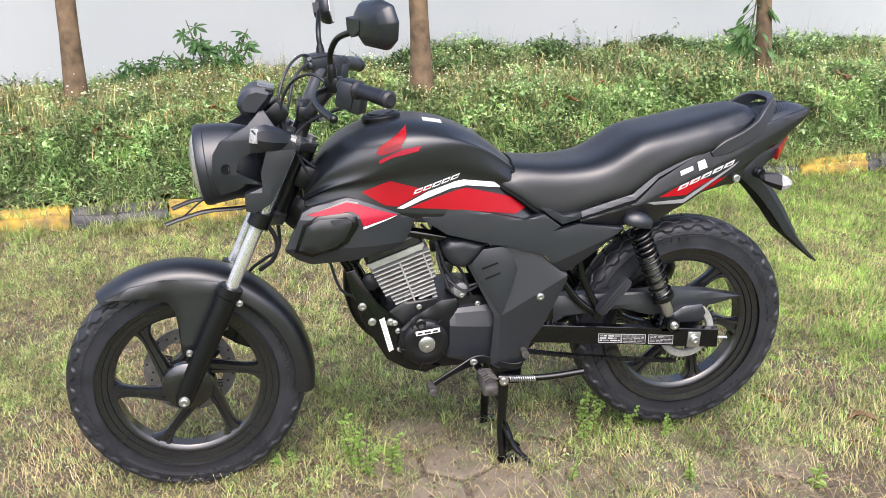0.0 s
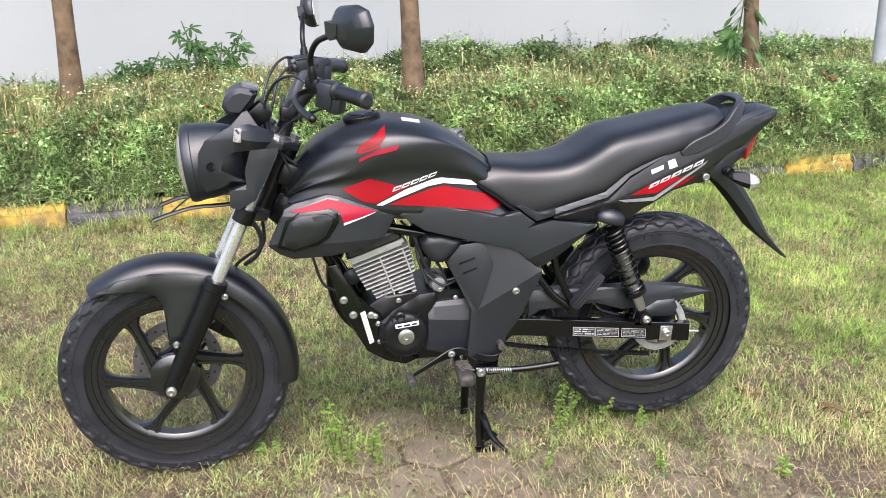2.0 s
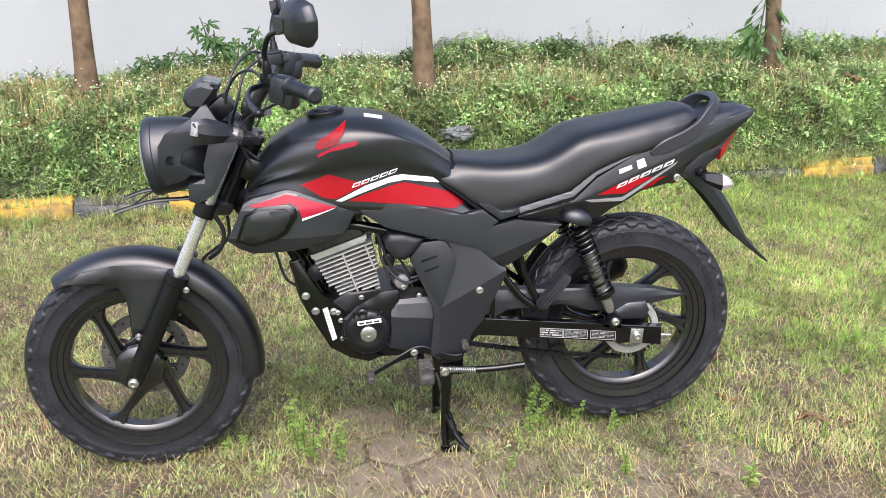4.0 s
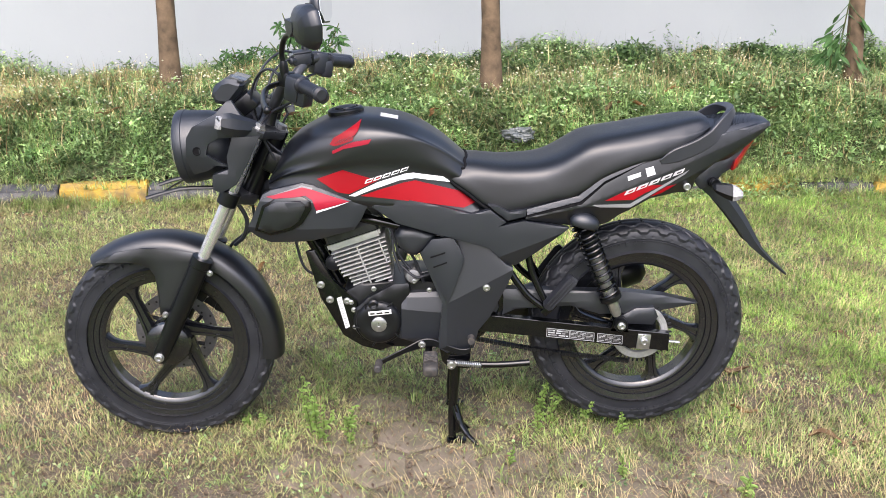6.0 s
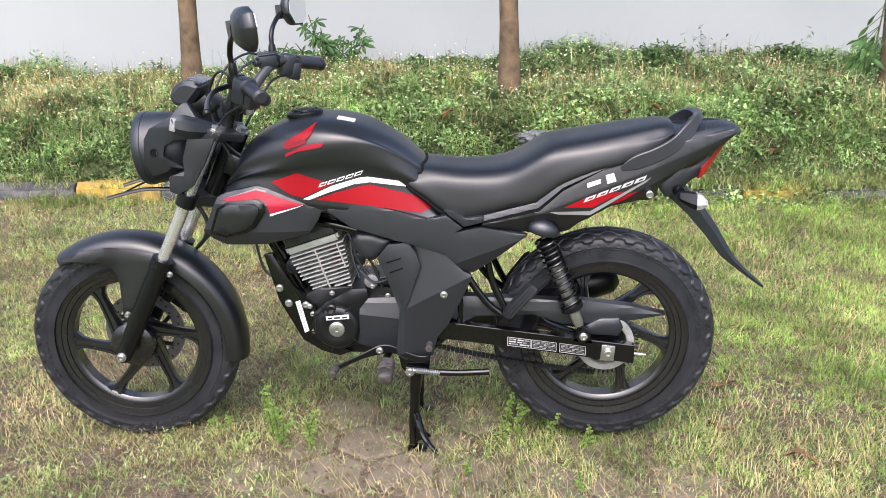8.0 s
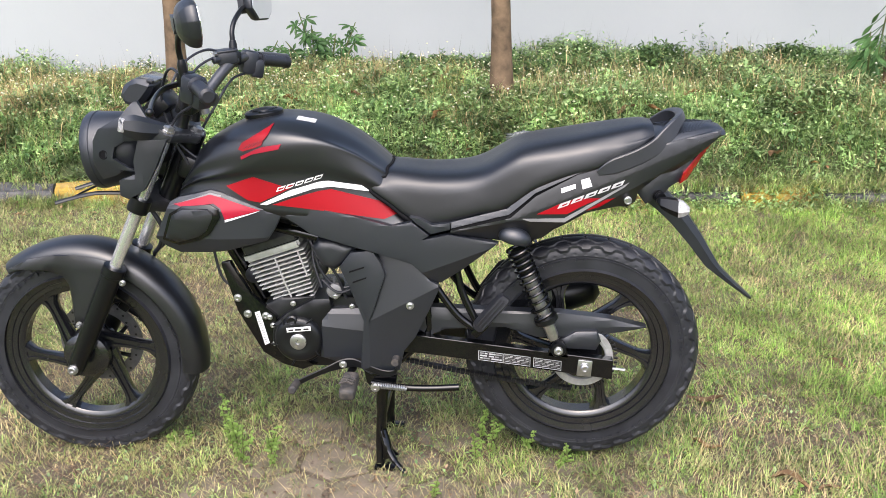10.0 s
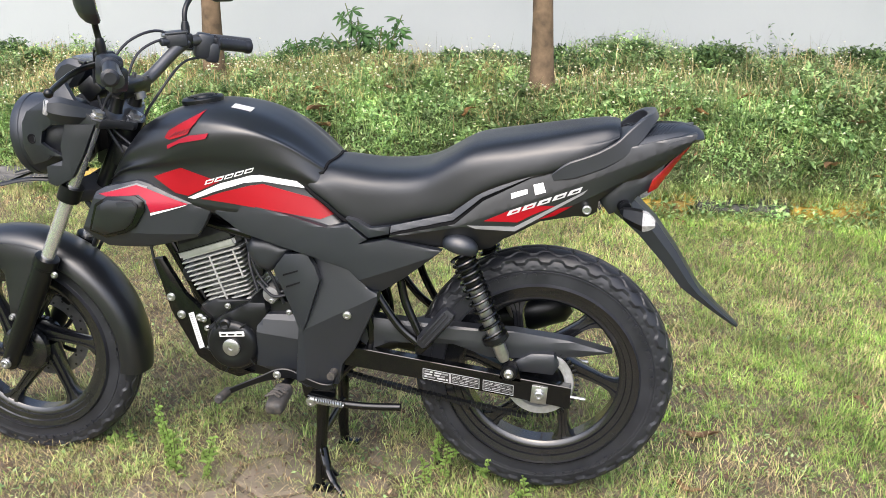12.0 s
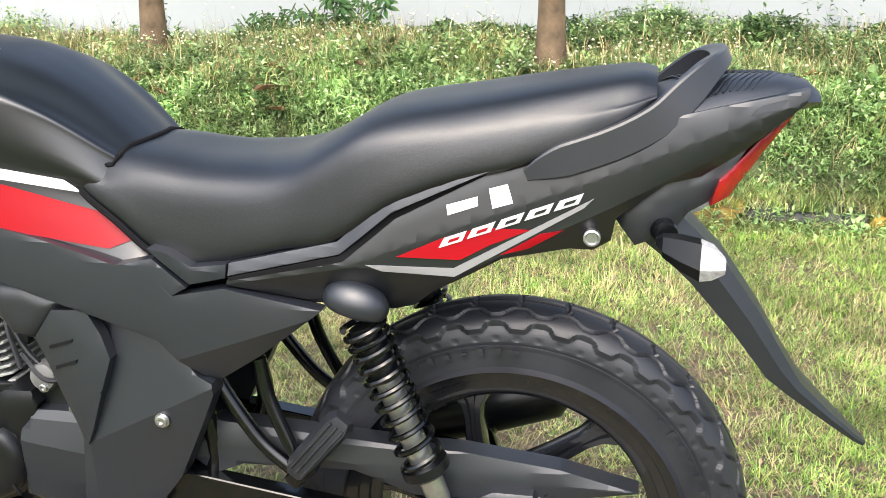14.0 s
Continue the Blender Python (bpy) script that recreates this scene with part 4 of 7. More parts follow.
# ---- side covers ----
upper_line = [(0.588, 0.698), (0.603, 0.710), (0.640, 0.719), (0.669, 0.719), (0.753, 0.702), (0.800, 0.690), (0.845, 0.678), (0.893, 0.690), (0.935, 0.657), (0.915, 0.645), (0.982, 0.660), (1.100, 0.640), (1.018, 0.571), (0.963, 0.532), (0.942, 0.537), (0.893, 0.585), (0.817, 0.608), (0.728, 0.632), (0.650, 0.655)]
lower_line = [(0.706, 0.565), (0.738, 0.616), (0.790, 0.620), (0.804, 0.615), (0.893, 0.581), (0.938, 0.538), (0.956, 0.531), (0.957, 0.516), (0.935, 0.465), (0.898, 0.385), (0.868, 0.345), (0.856, 0.290), (0.784, 0.281), (0.758, 0.30), (0.768, 0.40), (0.770, 0.43)]


UP_A, UP_B = (0.90, 0.556), (1.10, 0.634)


def upper_depth(x, z):
    line = UP_A[1] + (x - UP_A[0]) * (UP_B[1] - UP_A[1]) / (UP_B[0] - UP_A[0])
    return 0.148 - 0.03 * max(0, z - 0.62) - (0.45 * max(0, line - z) if x > 0.88 else 0) - 0.06 * max(0, x - 1.0)


LOW_A, LOW_B = (0.783, 0.43), (0.955, 0.525)


def lower_depth(x, z):
    line = LOW_A[1] + (x - LOW_A[0]) * (LOW_B[1] - LOW_A[1]) / (LOW_B[0] - LOW_A[0])
    fore = max(0, 0.783 - x + 0.25 * max(0, z - 0.43))
    aft = min(1, max(0, (x - 0.76) / 0.05))
    return 0.143 - 0.13 * max(0, z - line) - 0.13 * max(0, line - z) * aft - 0.22 * fore


for s in (-1, 1):
    bm = panel(bmesh.new(), upper_line, upper_depth, 0.02, 0.002, 0.02, s, ((UP_A, UP_B),))
    even(part("upper_side_cover", bm, PLASTIC, bike, "black plastic upper side cover", 12))
    bm = panel(bmesh.new(), lower_line, lower_depth, 0.03, 0.002, 0.015, s, ((LOW_A, LOW_B), ((0.783, 0.3), (0.783, 0.43))))
    cover = even(part("lower_side_cover", bm, PLASTIC, bike, "angular black plastic lower side cover", 12))
    pad_line = [(0.712, 0.566), (0.742, 0.606), (0.786, 0.614), (0.800, 0.610), (0.816, 0.584), (0.826, 0.554), (0.794, 0.455), (0.783, 0.430)]
    bm = panel(bmesh.new(), pad_line, lambda x, z: 0.153 - 0.06 * max(0, z - 0.5) - 0.25 * max(0, 0.79 - x), 0.016, 0.004, 0.03, s)
    pad = part("cover_pad", bm, PLASTIC, cover, "flat insert of the side cover with two slots", 30)
    # slots are dark strips on the pad, their inner shade put into the colour
    for k in range(2):
        zz = 0.562 - 0.026 * k
        bm = panel(bmesh.new(), [(0.738 + 0.008 * k, zz - 0.006), (0.776 + 0.005 * k, zz + 0.010), (0.777 + 0.005 * k, zz + 0.014), (0.738 + 0.008 * k, zz - 0.002)], lambda x, z: 0.1556 - 0.06 * max(0, z - 0.5) - 0.25 * max(0, 0.79 - x), 0.004, 0.001, 0.02, s)
        part("pad_slot_shade", bm, GAPBLACK, pad)
    bolt(cover, 0.887, s * (lower_depth(0.887, 0.475) + 0.001), 0.475, 0.008)
    bm = panel(bmesh.new(), [(0.643, 0.612), (0.658, 0.636), (0.70, 0.637), (0.757, 0.618), (0.746, 0.596), (0.726, 0.574), (0.70, 0.555), (0.672, 0.560), (0.652, 0.585)], lambda x, z: 0.128, 0.05, 0.026, 0.006, s)
    part("air_duct", bm, PLASTIC, bike, "rounded black air duct")

# ---- seat ----
SEAT = np.array([
    (0.768, 0.790, 0.781, 0.100), (0.80, 0.801, 0.752, 0.112), (0.84, 0.804, 0.725, 0.118), (0.88, 0.801, 0.694, 0.122), (0.925, 0.797, 0.678, 0.126),
    (0.97, 0.798, 0.686, 0.130), (1.02, 0.803, 0.700, 0.134), (1.06, 0.815, 0.712, 0.136), (1.10, 0.837, 0.719, 0.140), (1.14, 0.860, 0.741, 0.142), (1.18, 0.872, 0.771, 0.141),
    (1.25, 0.884, 0.801, 0.136), (1.32, 0.897, 0.819, 0.129), (1.39, 0.909, 0.846, 0.114), (1.44, 0.916, 0.866, 0.096), (1.462, 0.913, 0.880, 0.08)])
bm = bmesh.new()
rings = []
xs = np.concatenate([np.linspace(0.768, 0.80, 5)[:-1], np.linspace(0.80, 1.462, 54)])
stations = glide([Vector((a, b, c)) for a, b, c in SEAT[:, :3]], 6)
sx, st, sb = [p.x for p in stations], [p.y for p in stations], [p.z for p in stations]
for x in xs:
    zt, zb, w = float(np.interp(x, sx, st)), float(np.interp(x, sx, sb)), float(np.interp(x, SEAT[:, 0], SEAT[:, 3]))
    hgt = zt - zb
    keys = [(0, 0, zt), (0, 0.45 * w, zt - 0.001), (0, 0.74 * w, zt - min(0.009, 0.3 * hgt)), (0, 0.91 * w, zt - min(0.027, 0.5 * hgt)), (0, 0.975 * w, zt - 0.6 * hgt), (0, w, zb + 0.10 * hgt), (0, 0.975 * w, zb)]
    h = [(p.y, p.z) for p in glide(keys, 4)]
    rings.append([(x, -a, b) for a, b in h] + [(x, a, b) for a, b in h[1:]][::-1])
loft(bm, rings)
seat = part("seat", bm, SEATVINYL, bike, "stepped black vinyl seat", 60)
# near-black tube along the seat nose, standing in for shade in the gap
for s in (-1, 1):
    line = [Vector((x - 0.002, s * (float(np.interp(x, SEAT[:, 0], SEAT[:, 3])) * 0.985 + 0.002), float(np.interp(x, sx, sb)) - 0.001)) for x in np.linspace(0.770, 0.925, 20)]
    part("seat_gap_shade", tube(bmesh.new(), line, 0.0042, 8), GAPBLACK, seat, "dark line drawn for the shaded gap between seat and tank")

def seat_top(x, y):
    zt, zb, w = float(np.interp(x, sx, st)), float(np.interp(x, sx, sb)), float(np.interp(x, SEAT[:, 0], SEAT[:, 3]))
    return float(np.interp(y, [0, 0.45 * w, 0.74 * w, 0.91 * w, w], [zt, zt - 0.001, zt - min(0.009, 0.3 * (zt - zb)), zt - min(0.027, 0.5 * (zt - zb)), zb]))


def tank_top(x, y):
    upper = tank_half(x)[:17]
    return float(np.interp(y, [w for w, z in upper], [z for w, z in upper]))


# the same dark line over the top, where the seat meets the tank
seam = []
for y in np.linspace(0.0, 0.094, 14):
    span = np.linspace(0.770, 0.884, 115)
    over = [x for x in span if tank_top(x, y) > seat_top(x, y)]
    x = max(over) if over else 0.772
    seam.append(Vector((x + 0.001, y, seat_top(x, y) + 0.0015)))
seam.append(Vector((0.769, 0.1005, 0.780)))
for s in (-1, 1):
    part("tank_gap_shade", tube(bmesh.new(), [Vector((p.x, s * p.y, p.z)) for p in seam], 0.0036, 8), GAPBLACK, seat, "dark line drawn for the shaded gap across the seat front")

# ---- tail ----
tail_line = [(0.987, 0.671), (1.124, 0.708), (1.185, 0.760), (1.300, 0.818), (1.420, 0.862), (1.530, 0.888), (1.618, 0.906), (1.615, 0.892), (1.55, 0.835), (1.515, 0.812), (1.478, 0.805), (1.428, 0.765), (1.424, 0.736), (1.405, 0.724), (1.380, 0.727), (1.308, 0.716), (1.232, 0.672), (1.205, 0.647), (1.180, 0.639), (1.102, 0.641), (0.984, 0.663)]


TAIL_A, TAIL_B = (1.12, 0.694), (1.61, 0.893)


TAIL_LOW = [(0.98, 0.664), (1.143, 0.699), (1.256, 0.694), (1.404, 0.770), (1.62, 0.89)]


def tail_depth(x, z):
    line = TAIL_A[1] + (x - TAIL_A[0]) * (TAIL_B[1] - TAIL_A[1]) / (TAIL_B[0] - TAIL_A[0])
    low = float(np.interp(x, [p[0] for p in TAIL_LOW], [p[1] for p in TAIL_LOW]))
    return 0.143 - 0.09 * max(0, x - 1.15) - 0.15 * max(0, x - 1.42) - 0.18 * max(0, z - max(line, low, 0.70)) - 0.5 * max(0, low - z)


for s in (-1, 1):
    bm = panel(bmesh.new(), tail_line, tail_depth, 0.02, 0.002, 0.012, s, tuple(zip(TAIL_LOW, TAIL_LOW[1:]))[:3] + ((TAIL_A, TAIL_B),))
    tail = even(part("tail_cover", bm, MATTE, bike, "matte black tail side cover", 14.2))
    strip = [(0.988, 0.690), (1.121, 0.726), (1.180, 0.779), (1.31, 0.834), (1.31, 0.824), (1.185, 0.765), (1.125, 0.713), (0.988, 0.676)]
    bm = panel(bmesh.new(), strip, lambda x, z: 0.1445 - 0.09 * max(0, x - 1.15) - 0.35 * (z - float(np.interp(x, [0.988, 1.123, 1.183, 1.31], [0.676, 0.712, 0.764, 0.824]))), 0.02, 0.001, 0.012, s)
    even(part("seat_trim", bm, PLASTIC, tail, "narrow trim strip under the seat", 14))
    bm = panel(bmesh.new(), [(0.888, 0.702), (0.905, 0.687), (0.939, 0.661), (0.985, 0.673), (0.987, 0.690), (0.943, 0.683), (0.912, 0.698)], lambda x, z: 0.1455, 0.02, 0.002, 0.02, s)
    part("front_trim", bm, PLASTIC, tail, "", 20)
    # near-black band painting the shade in the groove below the trim strip
    bm = panel(bmesh.new(), [(0.988, 0.674), (1.124, 0.711), (1.185, 0.763), (1.30, 0.822), (1.30, 0.816), (1.187, 0.756), (1.128, 0.704), (0.990, 0.670)], lambda x, z: tail_depth(x, z) + 0.0006, 0.004, 0, 0.02, s)
    part("trim_gap_shade", bm, GAPBLACK, tail)
    decal([(1.190, 0.714), (1.241, 0.738), (1.282, 0.752), (1.338, 0.752), (1.293, 0.732), (1.262, 0.714)], tail_depth, RED, tail, "stripe", "red stripe", s, 0.001)
    decal([(1.306, 0.722), (1.349, 0.748), (1.374, 0.753), (1.337, 0.730)], tail_depth, RED, tail, "stripe", "red stripe", s, 0.001)
    decal([(1.155, 0.703), (1.255, 0.704), (1.404, 0.790), (1.394, 0.779), (1.256, 0.694), (1.175, 0.696)], tail_depth, GREYDEC, tail, "stripe", "grey line", s, 0.0014)
    decal([(1.245, 0.775), (1.279, 0.786), (1.280, 0.776), (1.247, 0.764)], tail_depth, WHITE, tail, "sticker", "white sticker", s, 0.001)
    decal([(1.291, 0.795), (1.311, 0.801), (1.318, 0.781), (1.296, 0.774)], tail_depth, WHITE, tail, "sticker", "white sticker", s, 0.001)
    for k in range(5):
        x0, z0 = 1.238 + 0.031 * k, 0.727 + 0.0118 * k
        decal([(x0, z0), (x0 + 0.006, z0 + 0.012), (x0 + 0.031, z0 + 0.0215), (x0 + 0.026, z0 + 0.0095)], tail_depth, SILVERDEC, tail, "lettering_bar", "", s, 0.002)
        decal([(x0 + 0.010, z0 + 0.0065), (x0 + 0.012, z0 + 0.0105), (x0 + 0.024, z0 + 0.015), (x0 + 0.0215, z0 + 0.011)], tail_depth, BLACKDEC if k > 1 else RED, tail, "lettering_gap", "", s, 0.0028)
    decal([(1.56, 0.880), (1.57, 0.890), (1.596, 0.897), (1.588, 0.886)], tail_depth, GREYPL, tail, "tail_insert", "", s, 0.001)
    # tail light side, and the under-tail cheek
    lens = [(1.526, 0.781), (1.546, 0.789), (1.574, 0.825), (1.612, 0.872), (1.574, 0.846), (1.534, 0.808)]
    bm = panel(bmesh.new(), lens, lambda x, z: 0.092 - 0.85 * max(0, x - 1.528), 0.02, 0.003, 0.008, s)
    part("tail_light", bm, REDLENS, bike, "red tail light lens")
    cheek = [(1.425, 0.760), (1.478, 0.806), (1.515, 0.814), (1.56, 0.84), (1.53, 0.784), (1.505, 0.768), (1.49, 0.745), (1.45, 0.728)]
    bm = panel(bmesh.new(), cheek, lambda x, z: 0.085 - 0.12 * max(0, x - 1.45), 0.03, 0.005, 0.015, s)
    part("under_tail", bm, PLASTIC, bike)
    bm = bmesh.new()
    lathe(bm, [(0.0095, -0.004), (0.0095, 0.004), (0.0075, 0.005), (0.006, 0.002), (0.0, 0.002)], (1.404, s * 0.117, 0.745), (0, s, 0), 20)
    part("tail_bolt", bm, STEEL, bike)
bm = bmesh.new()
rings = []
TOP = np.array([(1.43, 0.100, 0.876, 0.010), (1.48, 0.096, 0.890, 0.013), (1.54, 0.086, 0.901, 0.014), (1.59, 0.068, 0.906, 0.012), (1.622, 0.048, 0.903, 0.009), (1.636, 0.030, 0.896, 0.004)])
ARCH = ((-1, -1), (-0.85, 0.1), (-0.5, 0.8), (0, 1), (0.5, 0.8), (0.85, 0.1), (1, -1), (0.5, -2.2), (-0.5, -2.2))
for x, w, z, h in TOP:
    rings.append([(x, u * w, z + v * h - 0.004) for u, v in ARCH])
loft(bm, rings)
top = part("tail_top", bm, PLASTIC, bike, "ribbed black tail cover")
for k in range(17):
    x = 1.495 + 0.0075 * k
    w, z, h = (float(np.interp(x, TOP[:, 0], TOP[:, i])) for i in (1, 2, 3))
    bm = tube(bmesh.new(), [(x - 0.03 * abs(u), u * w, z + v * h - 0.004) for u, v in ARCH[1:6]], 0.0013, 6)
    part("rib", bm, PLASTIC, top)
bm = bmesh.new()
prism(bm, [(0.78, 0.60), (0.80, 0.69), (0.95, 0.70), (1.12, 0.75), (1.22, 0.75), (1.18, 0.665), (1.02, 0.61)], -0.095, 0.095, 0.006)
part("subframe_cover", bm, SATIN, bike)
bm = bmesh.new()
prism(bm, [(1.05, 0.64), (1.30, 0.70), (1.52, 0.79), (1.60, 0.88), (1.42, 0.87), (1.15, 0.76)], -0.06, 0.06, 0.006)
part("tail_inner", bm, SATIN, bike)
# grab rail: a flat cast loop round the tail
loop = [(1.330, 0.124, 0.812), (1.36, 0.122, 0.826), (1.42, 0.112, 0.848), (1.465, 0.098, 0.872), (1.492, 0.082, 0.898), (1.512, 0.060, 0.919), (1.525, 0.034, 0.929), (1.529, 0.0, 0.931)]
rail_pts = glide([(x, -y, z) for x, y, z in loop] + [(x, y, z) for x, y, z in loop[:-1]][::-1], 5)
bm = bmesh.new()
rings = []
n = len(rail_pts)
for i, q in enumerate(rail_pts):
    way = (rail_pts[min(i + 1, n - 1)] - rail_pts[max(i - 1, 0)]).normalized()
    e = min(1, max(0, (abs(q.y) - 0.02) / 0.075))
    e = e * e * (3 - 2 * e)
    out = Vector((1.0 * (1 - e) + 0.2 * e, (1 if q.y > 0 else -1) * e, 0.5 * (1 - e)))
    out = (out - way * out.dot(way)).normalized()
    up = way.cross(out).normalized()
    wide, high = 0.010 - 0.004 * e, 0.0085 + 0.0100 * e
    e = min(i, n - 1 - i) / 6
    k = min(1.0, 0.35 + 0.65 * e)
    rings.append([q + out * a * wide * k + up * b * high * k for a, b in ((1, -0.86), (1, 0.86), (0.7, 1), (-0.7, 1), (-1, 0.86), (-1, -0.86), (-0.7, -1), (0.7, -1))])
loft(bm, rings)
part("grab_rail", bm, GREYPL, bike, "satin dark grey pillion grab rail", 30)

# rear mudguard flap with indicators
bm = bmesh.new()
rings = []
for x, z, w, h, a, c in ((1.465, 0.752, 0.046, 0.026, 40, 0.0), (1.50, 0.722, 0.044, 0.025, 50, 0.004), (1.537, 0.686, 0.044, 0.024, 55, 0.01), (1.588, 0.622, 0.043, 0.020, 57, 0.018), (1.630, 0.562, 0.042, 0.016, 50, 0.024), (1.655, 0.534, 0.040, 0.010, 42, 0.030),
                      (1.702, 0.490, 0.028, 0.006, 38, 0.042), (1.742, 0.456, 0.018, 0.004, 38, 0.050), (1.756, 0.444, 0.010, 0.003, 38, 0.054)):
    nx, nz = math.sin(radians(a)), math.cos(radians(a))
    rings.append([(x + nx * v * h, c + u * w, z + nz * v * h) for u, v in ((-1, -1), (-1, 0.2), (-0.75, 0.9), (0, 1), (0.75, 0.9), (1, 0.2), (1, -1), (0.9, -1), (0.85, 0), (-0.85, 0), (-0.9, -1))])
loft(bm, rings)
part("rear_mudguard", bm, PLASTIC, bike, "long black plastic rear mudguard", 30)
for s in (-1, 1):
    stalk = [Vector((1.468, s * 0.046, 0.752)).lerp(Vector((1.484, s * 0.100, 0.748)), k / 10) for k in range(11)]
    bm = tube(bmesh.new(), stalk, [0.0145 if k % 2 else 0.012 for k in range(11)], 14)
    ind = part("rear_indicator", bm, SATIN, bike, "rear turn indicator on a ribbed rubber stalk")
    shell = []
    for x, y, top, low, thick in ((1.472, 0.110, 0.748, 0.738, 0.006), (1.479, 0.114, 0.7525, 0.729, 0.012), (1.498, 0.122, 0.7540, 0.719, 0.016), (1.518, 0.130, 0.7530, 0.711, 0.016)):
        shell.append([(x + 0.001 * (z == low), s * (y + v * thick), z) for v, z in ((-1, 0.5 * (top + low)), (-0.7, top), (0.5, top - 0.001), (1, 0.35 * top + 0.65 * low), (0.6, low), (-0.7, low + 0.002))])
    bm = bmesh.new()
    loft(bm, shell)
    part("lamp_shell", bm, SATIN, ind, "angular black lamp shell", 20)
    shell = []
    for x, y, top, low, thick in ((1.5182, 0.130, 0.7528, 0.7112, 0.0155), (1.531, 0.134, 0.7495, 0.7145, 0.013), (1.5440, 0.138, 0.7380, 0.7220, 0.006)):
        shell.append([(x, s * (y + v * thick), z) for v, z in ((-1, 0.5 * (top + low)), (-0.7, top), (0.5, top - 0.001), (1, 0.35 * top + 0.65 * low), (0.6, low), (-0.7, low + 0.001))])
    bm = bmesh.new()
    loft(bm, shell)
    part("lens", bm, CLEARLENS, ind, "clear indicator lens")

# ---- engine ----
# darker version of ALLOY for the cylinder barrel and the starter motor
CASTDARK = node_mat("darker_cast_aluminium", (0.22, 0.22, 0.225), 0.45, 0.6, mix=0.4, scale=40, fine=500, bump=0.25, depth=0.0006)
HEADBLACK = node_mat("worn_dark_alloy", (0.055, 0.056, 0.060), 0.36, 0.45, mix=0.4, scale=40, fine=500, bump=0.2, depth=0.0005)
eng = part("engine", prism(bmesh.new(), [(0.50, 0.44), (0.55, 0.47), (0.64, 0.47), (0.70, 0.475), (0.80, 0.47), (0.84, 0.42), (0.83, 0.32), (0.76, 0.275), (0.60, 0.275), (0.54, 0.30), (0.505, 0.36)], -0.085, 0.085, 0.012), DARKALLOY, bike, "air-cooled single-cylinder engine")
AXIS = Vector((-0.3256, 0, 0.9455))
FLAT = Vector((0.9455, 0, 0.3256))
BASE = Vector((0.582, 0, 0.452))


def slab(bm, d, t, lx, ly, shift=0.0, bevel=0.004):
    made = bmesh.ops.create_cube(bm, size=1.0)["verts"]
    turn = Matrix((FLAT, Vector((0, 1, 0)), AXIS)).transposed().to_4x4()
    bmesh.ops.transform(bm, verts=made, matrix=Matrix.Translation(BASE + AXIS * d + FLAT * shift) @ turn @ Matrix.Diagonal((lx, ly, t, 1)))
    if bevel:
        bmesh.ops.bevel(bm, geom=list({e for v in made for e in v.link_edges}), offset=bevel, segments=2, affect="EDGES")
    return bm


part("cylinder", slab(bmesh.new(), 0.06, 0.15, 0.105, 0.125, 0, 0.02), CASTDARK, eng, "bare aluminium cylinder")
for k in range(5):
    part("cooling_fin", slab(bmesh.new(), 0.002 + 0.0108 * k, 0.0036, 0.104 + 0.003 * k, 0.158, 0.006, 0.001), ALLOY, eng)
for k in range(7):
    part("cooling_fin", slab(bmesh.new(), 0.058 + 0.0114 * k, 0.0036, 0.136 + 0.003 * k, 0.172, 0.004, 0.001), ALLOY, eng)
for yy in (-0.085, 0.085):
    for d in (0.0, 0.062):
        f = bmesh.new()
        low = 0.0 if d == 0 else 0.056
        tube(f, [BASE + FLAT * d + AXIS * low + Vector((0, yy * (0.93 if low == 0 else 1), 0)), BASE + FLAT * d + AXIS * 0.058 + Vector((0, yy, 0)), BASE + FLAT * d + AXIS * 0.128 + Vector((0, yy, 0))], 0.0026, 8)
        part("fin_bridge", f, ALLOY, eng)
part("head", slab(bmesh.new(), 0.145, 0.024, 0.150, 0.164, -0.002, 0.006), ALLOY, eng, "aluminium cylinder head")
part("head_joint", slab(bmesh.new(), 0.1535, 0.003, 0.150, 0.160, -0.004, 0), DARKALLOY, eng)
f = bmesh.new()
for wide, deep, at in ((0.150, 0.156, 0.155), (0.150, 0.156, 0.172), (0.142, 0.146, 0.184), (0.096, 0.110, 0.212), (0.084, 0.098, 0.216)):
    ring = [BASE + AXIS * at + FLAT * (0.010 * (at > 0.2) - 0.002 + u * wide / 2) + Vector((0, v * deep / 2, 0)) for u, v in ((-1, -0.86), (-0.9, -1), (0.9, -1), (1, -0.86), (1, 0.86), (0.9, 1), (-0.9, 1), (-1, 0.86))]
    rings = [ring] if at == 0.155 else rings + [ring]
loft(f, rings)
part("head_cover", f, HEADBLACK, eng, "dark pyramid-shaped cylinder head cover", 20)
for d, yy in ((-0.055, -0.06), (0.062, -0.06), (-0.055, 0.06), (0.062, 0.06)):
    f = bmesh.new()
    lathe(f, [(0.007, 0), (0.007, 0.006), (0.003, 0.007), (0.0, 0.007)], BASE + AXIS * 0.184 + FLAT * d + Vector((0, yy, 0)), AXIS, 12)
    part("head_bolt", f, STEEL, eng)

f = bmesh.new()
lathe(f, [(0.022, 0), (0.022, 0.012), (0.012, 0.018)], BASE + AXIS * 0.09 + FLAT * -0.085 + Vector((0, -0.03, 0)), (0, -1, 0), 16)
part("spark_plug_cap", f, RUBBER, eng)
# left crank cover, generator cap and starter housing
f = bmesh.new()
lathe(f, [(0.070, -0.03), (0.070, 0.0), (0.067, 0.007), (0.062, 0.009), (0.059, 0.019), (0.053, 0.024), (0.035, 0.026), (0.03, 0.024), (0.0, 0.024)], (0.598, -0.10, 0.365), (0, -1, 0), 48)
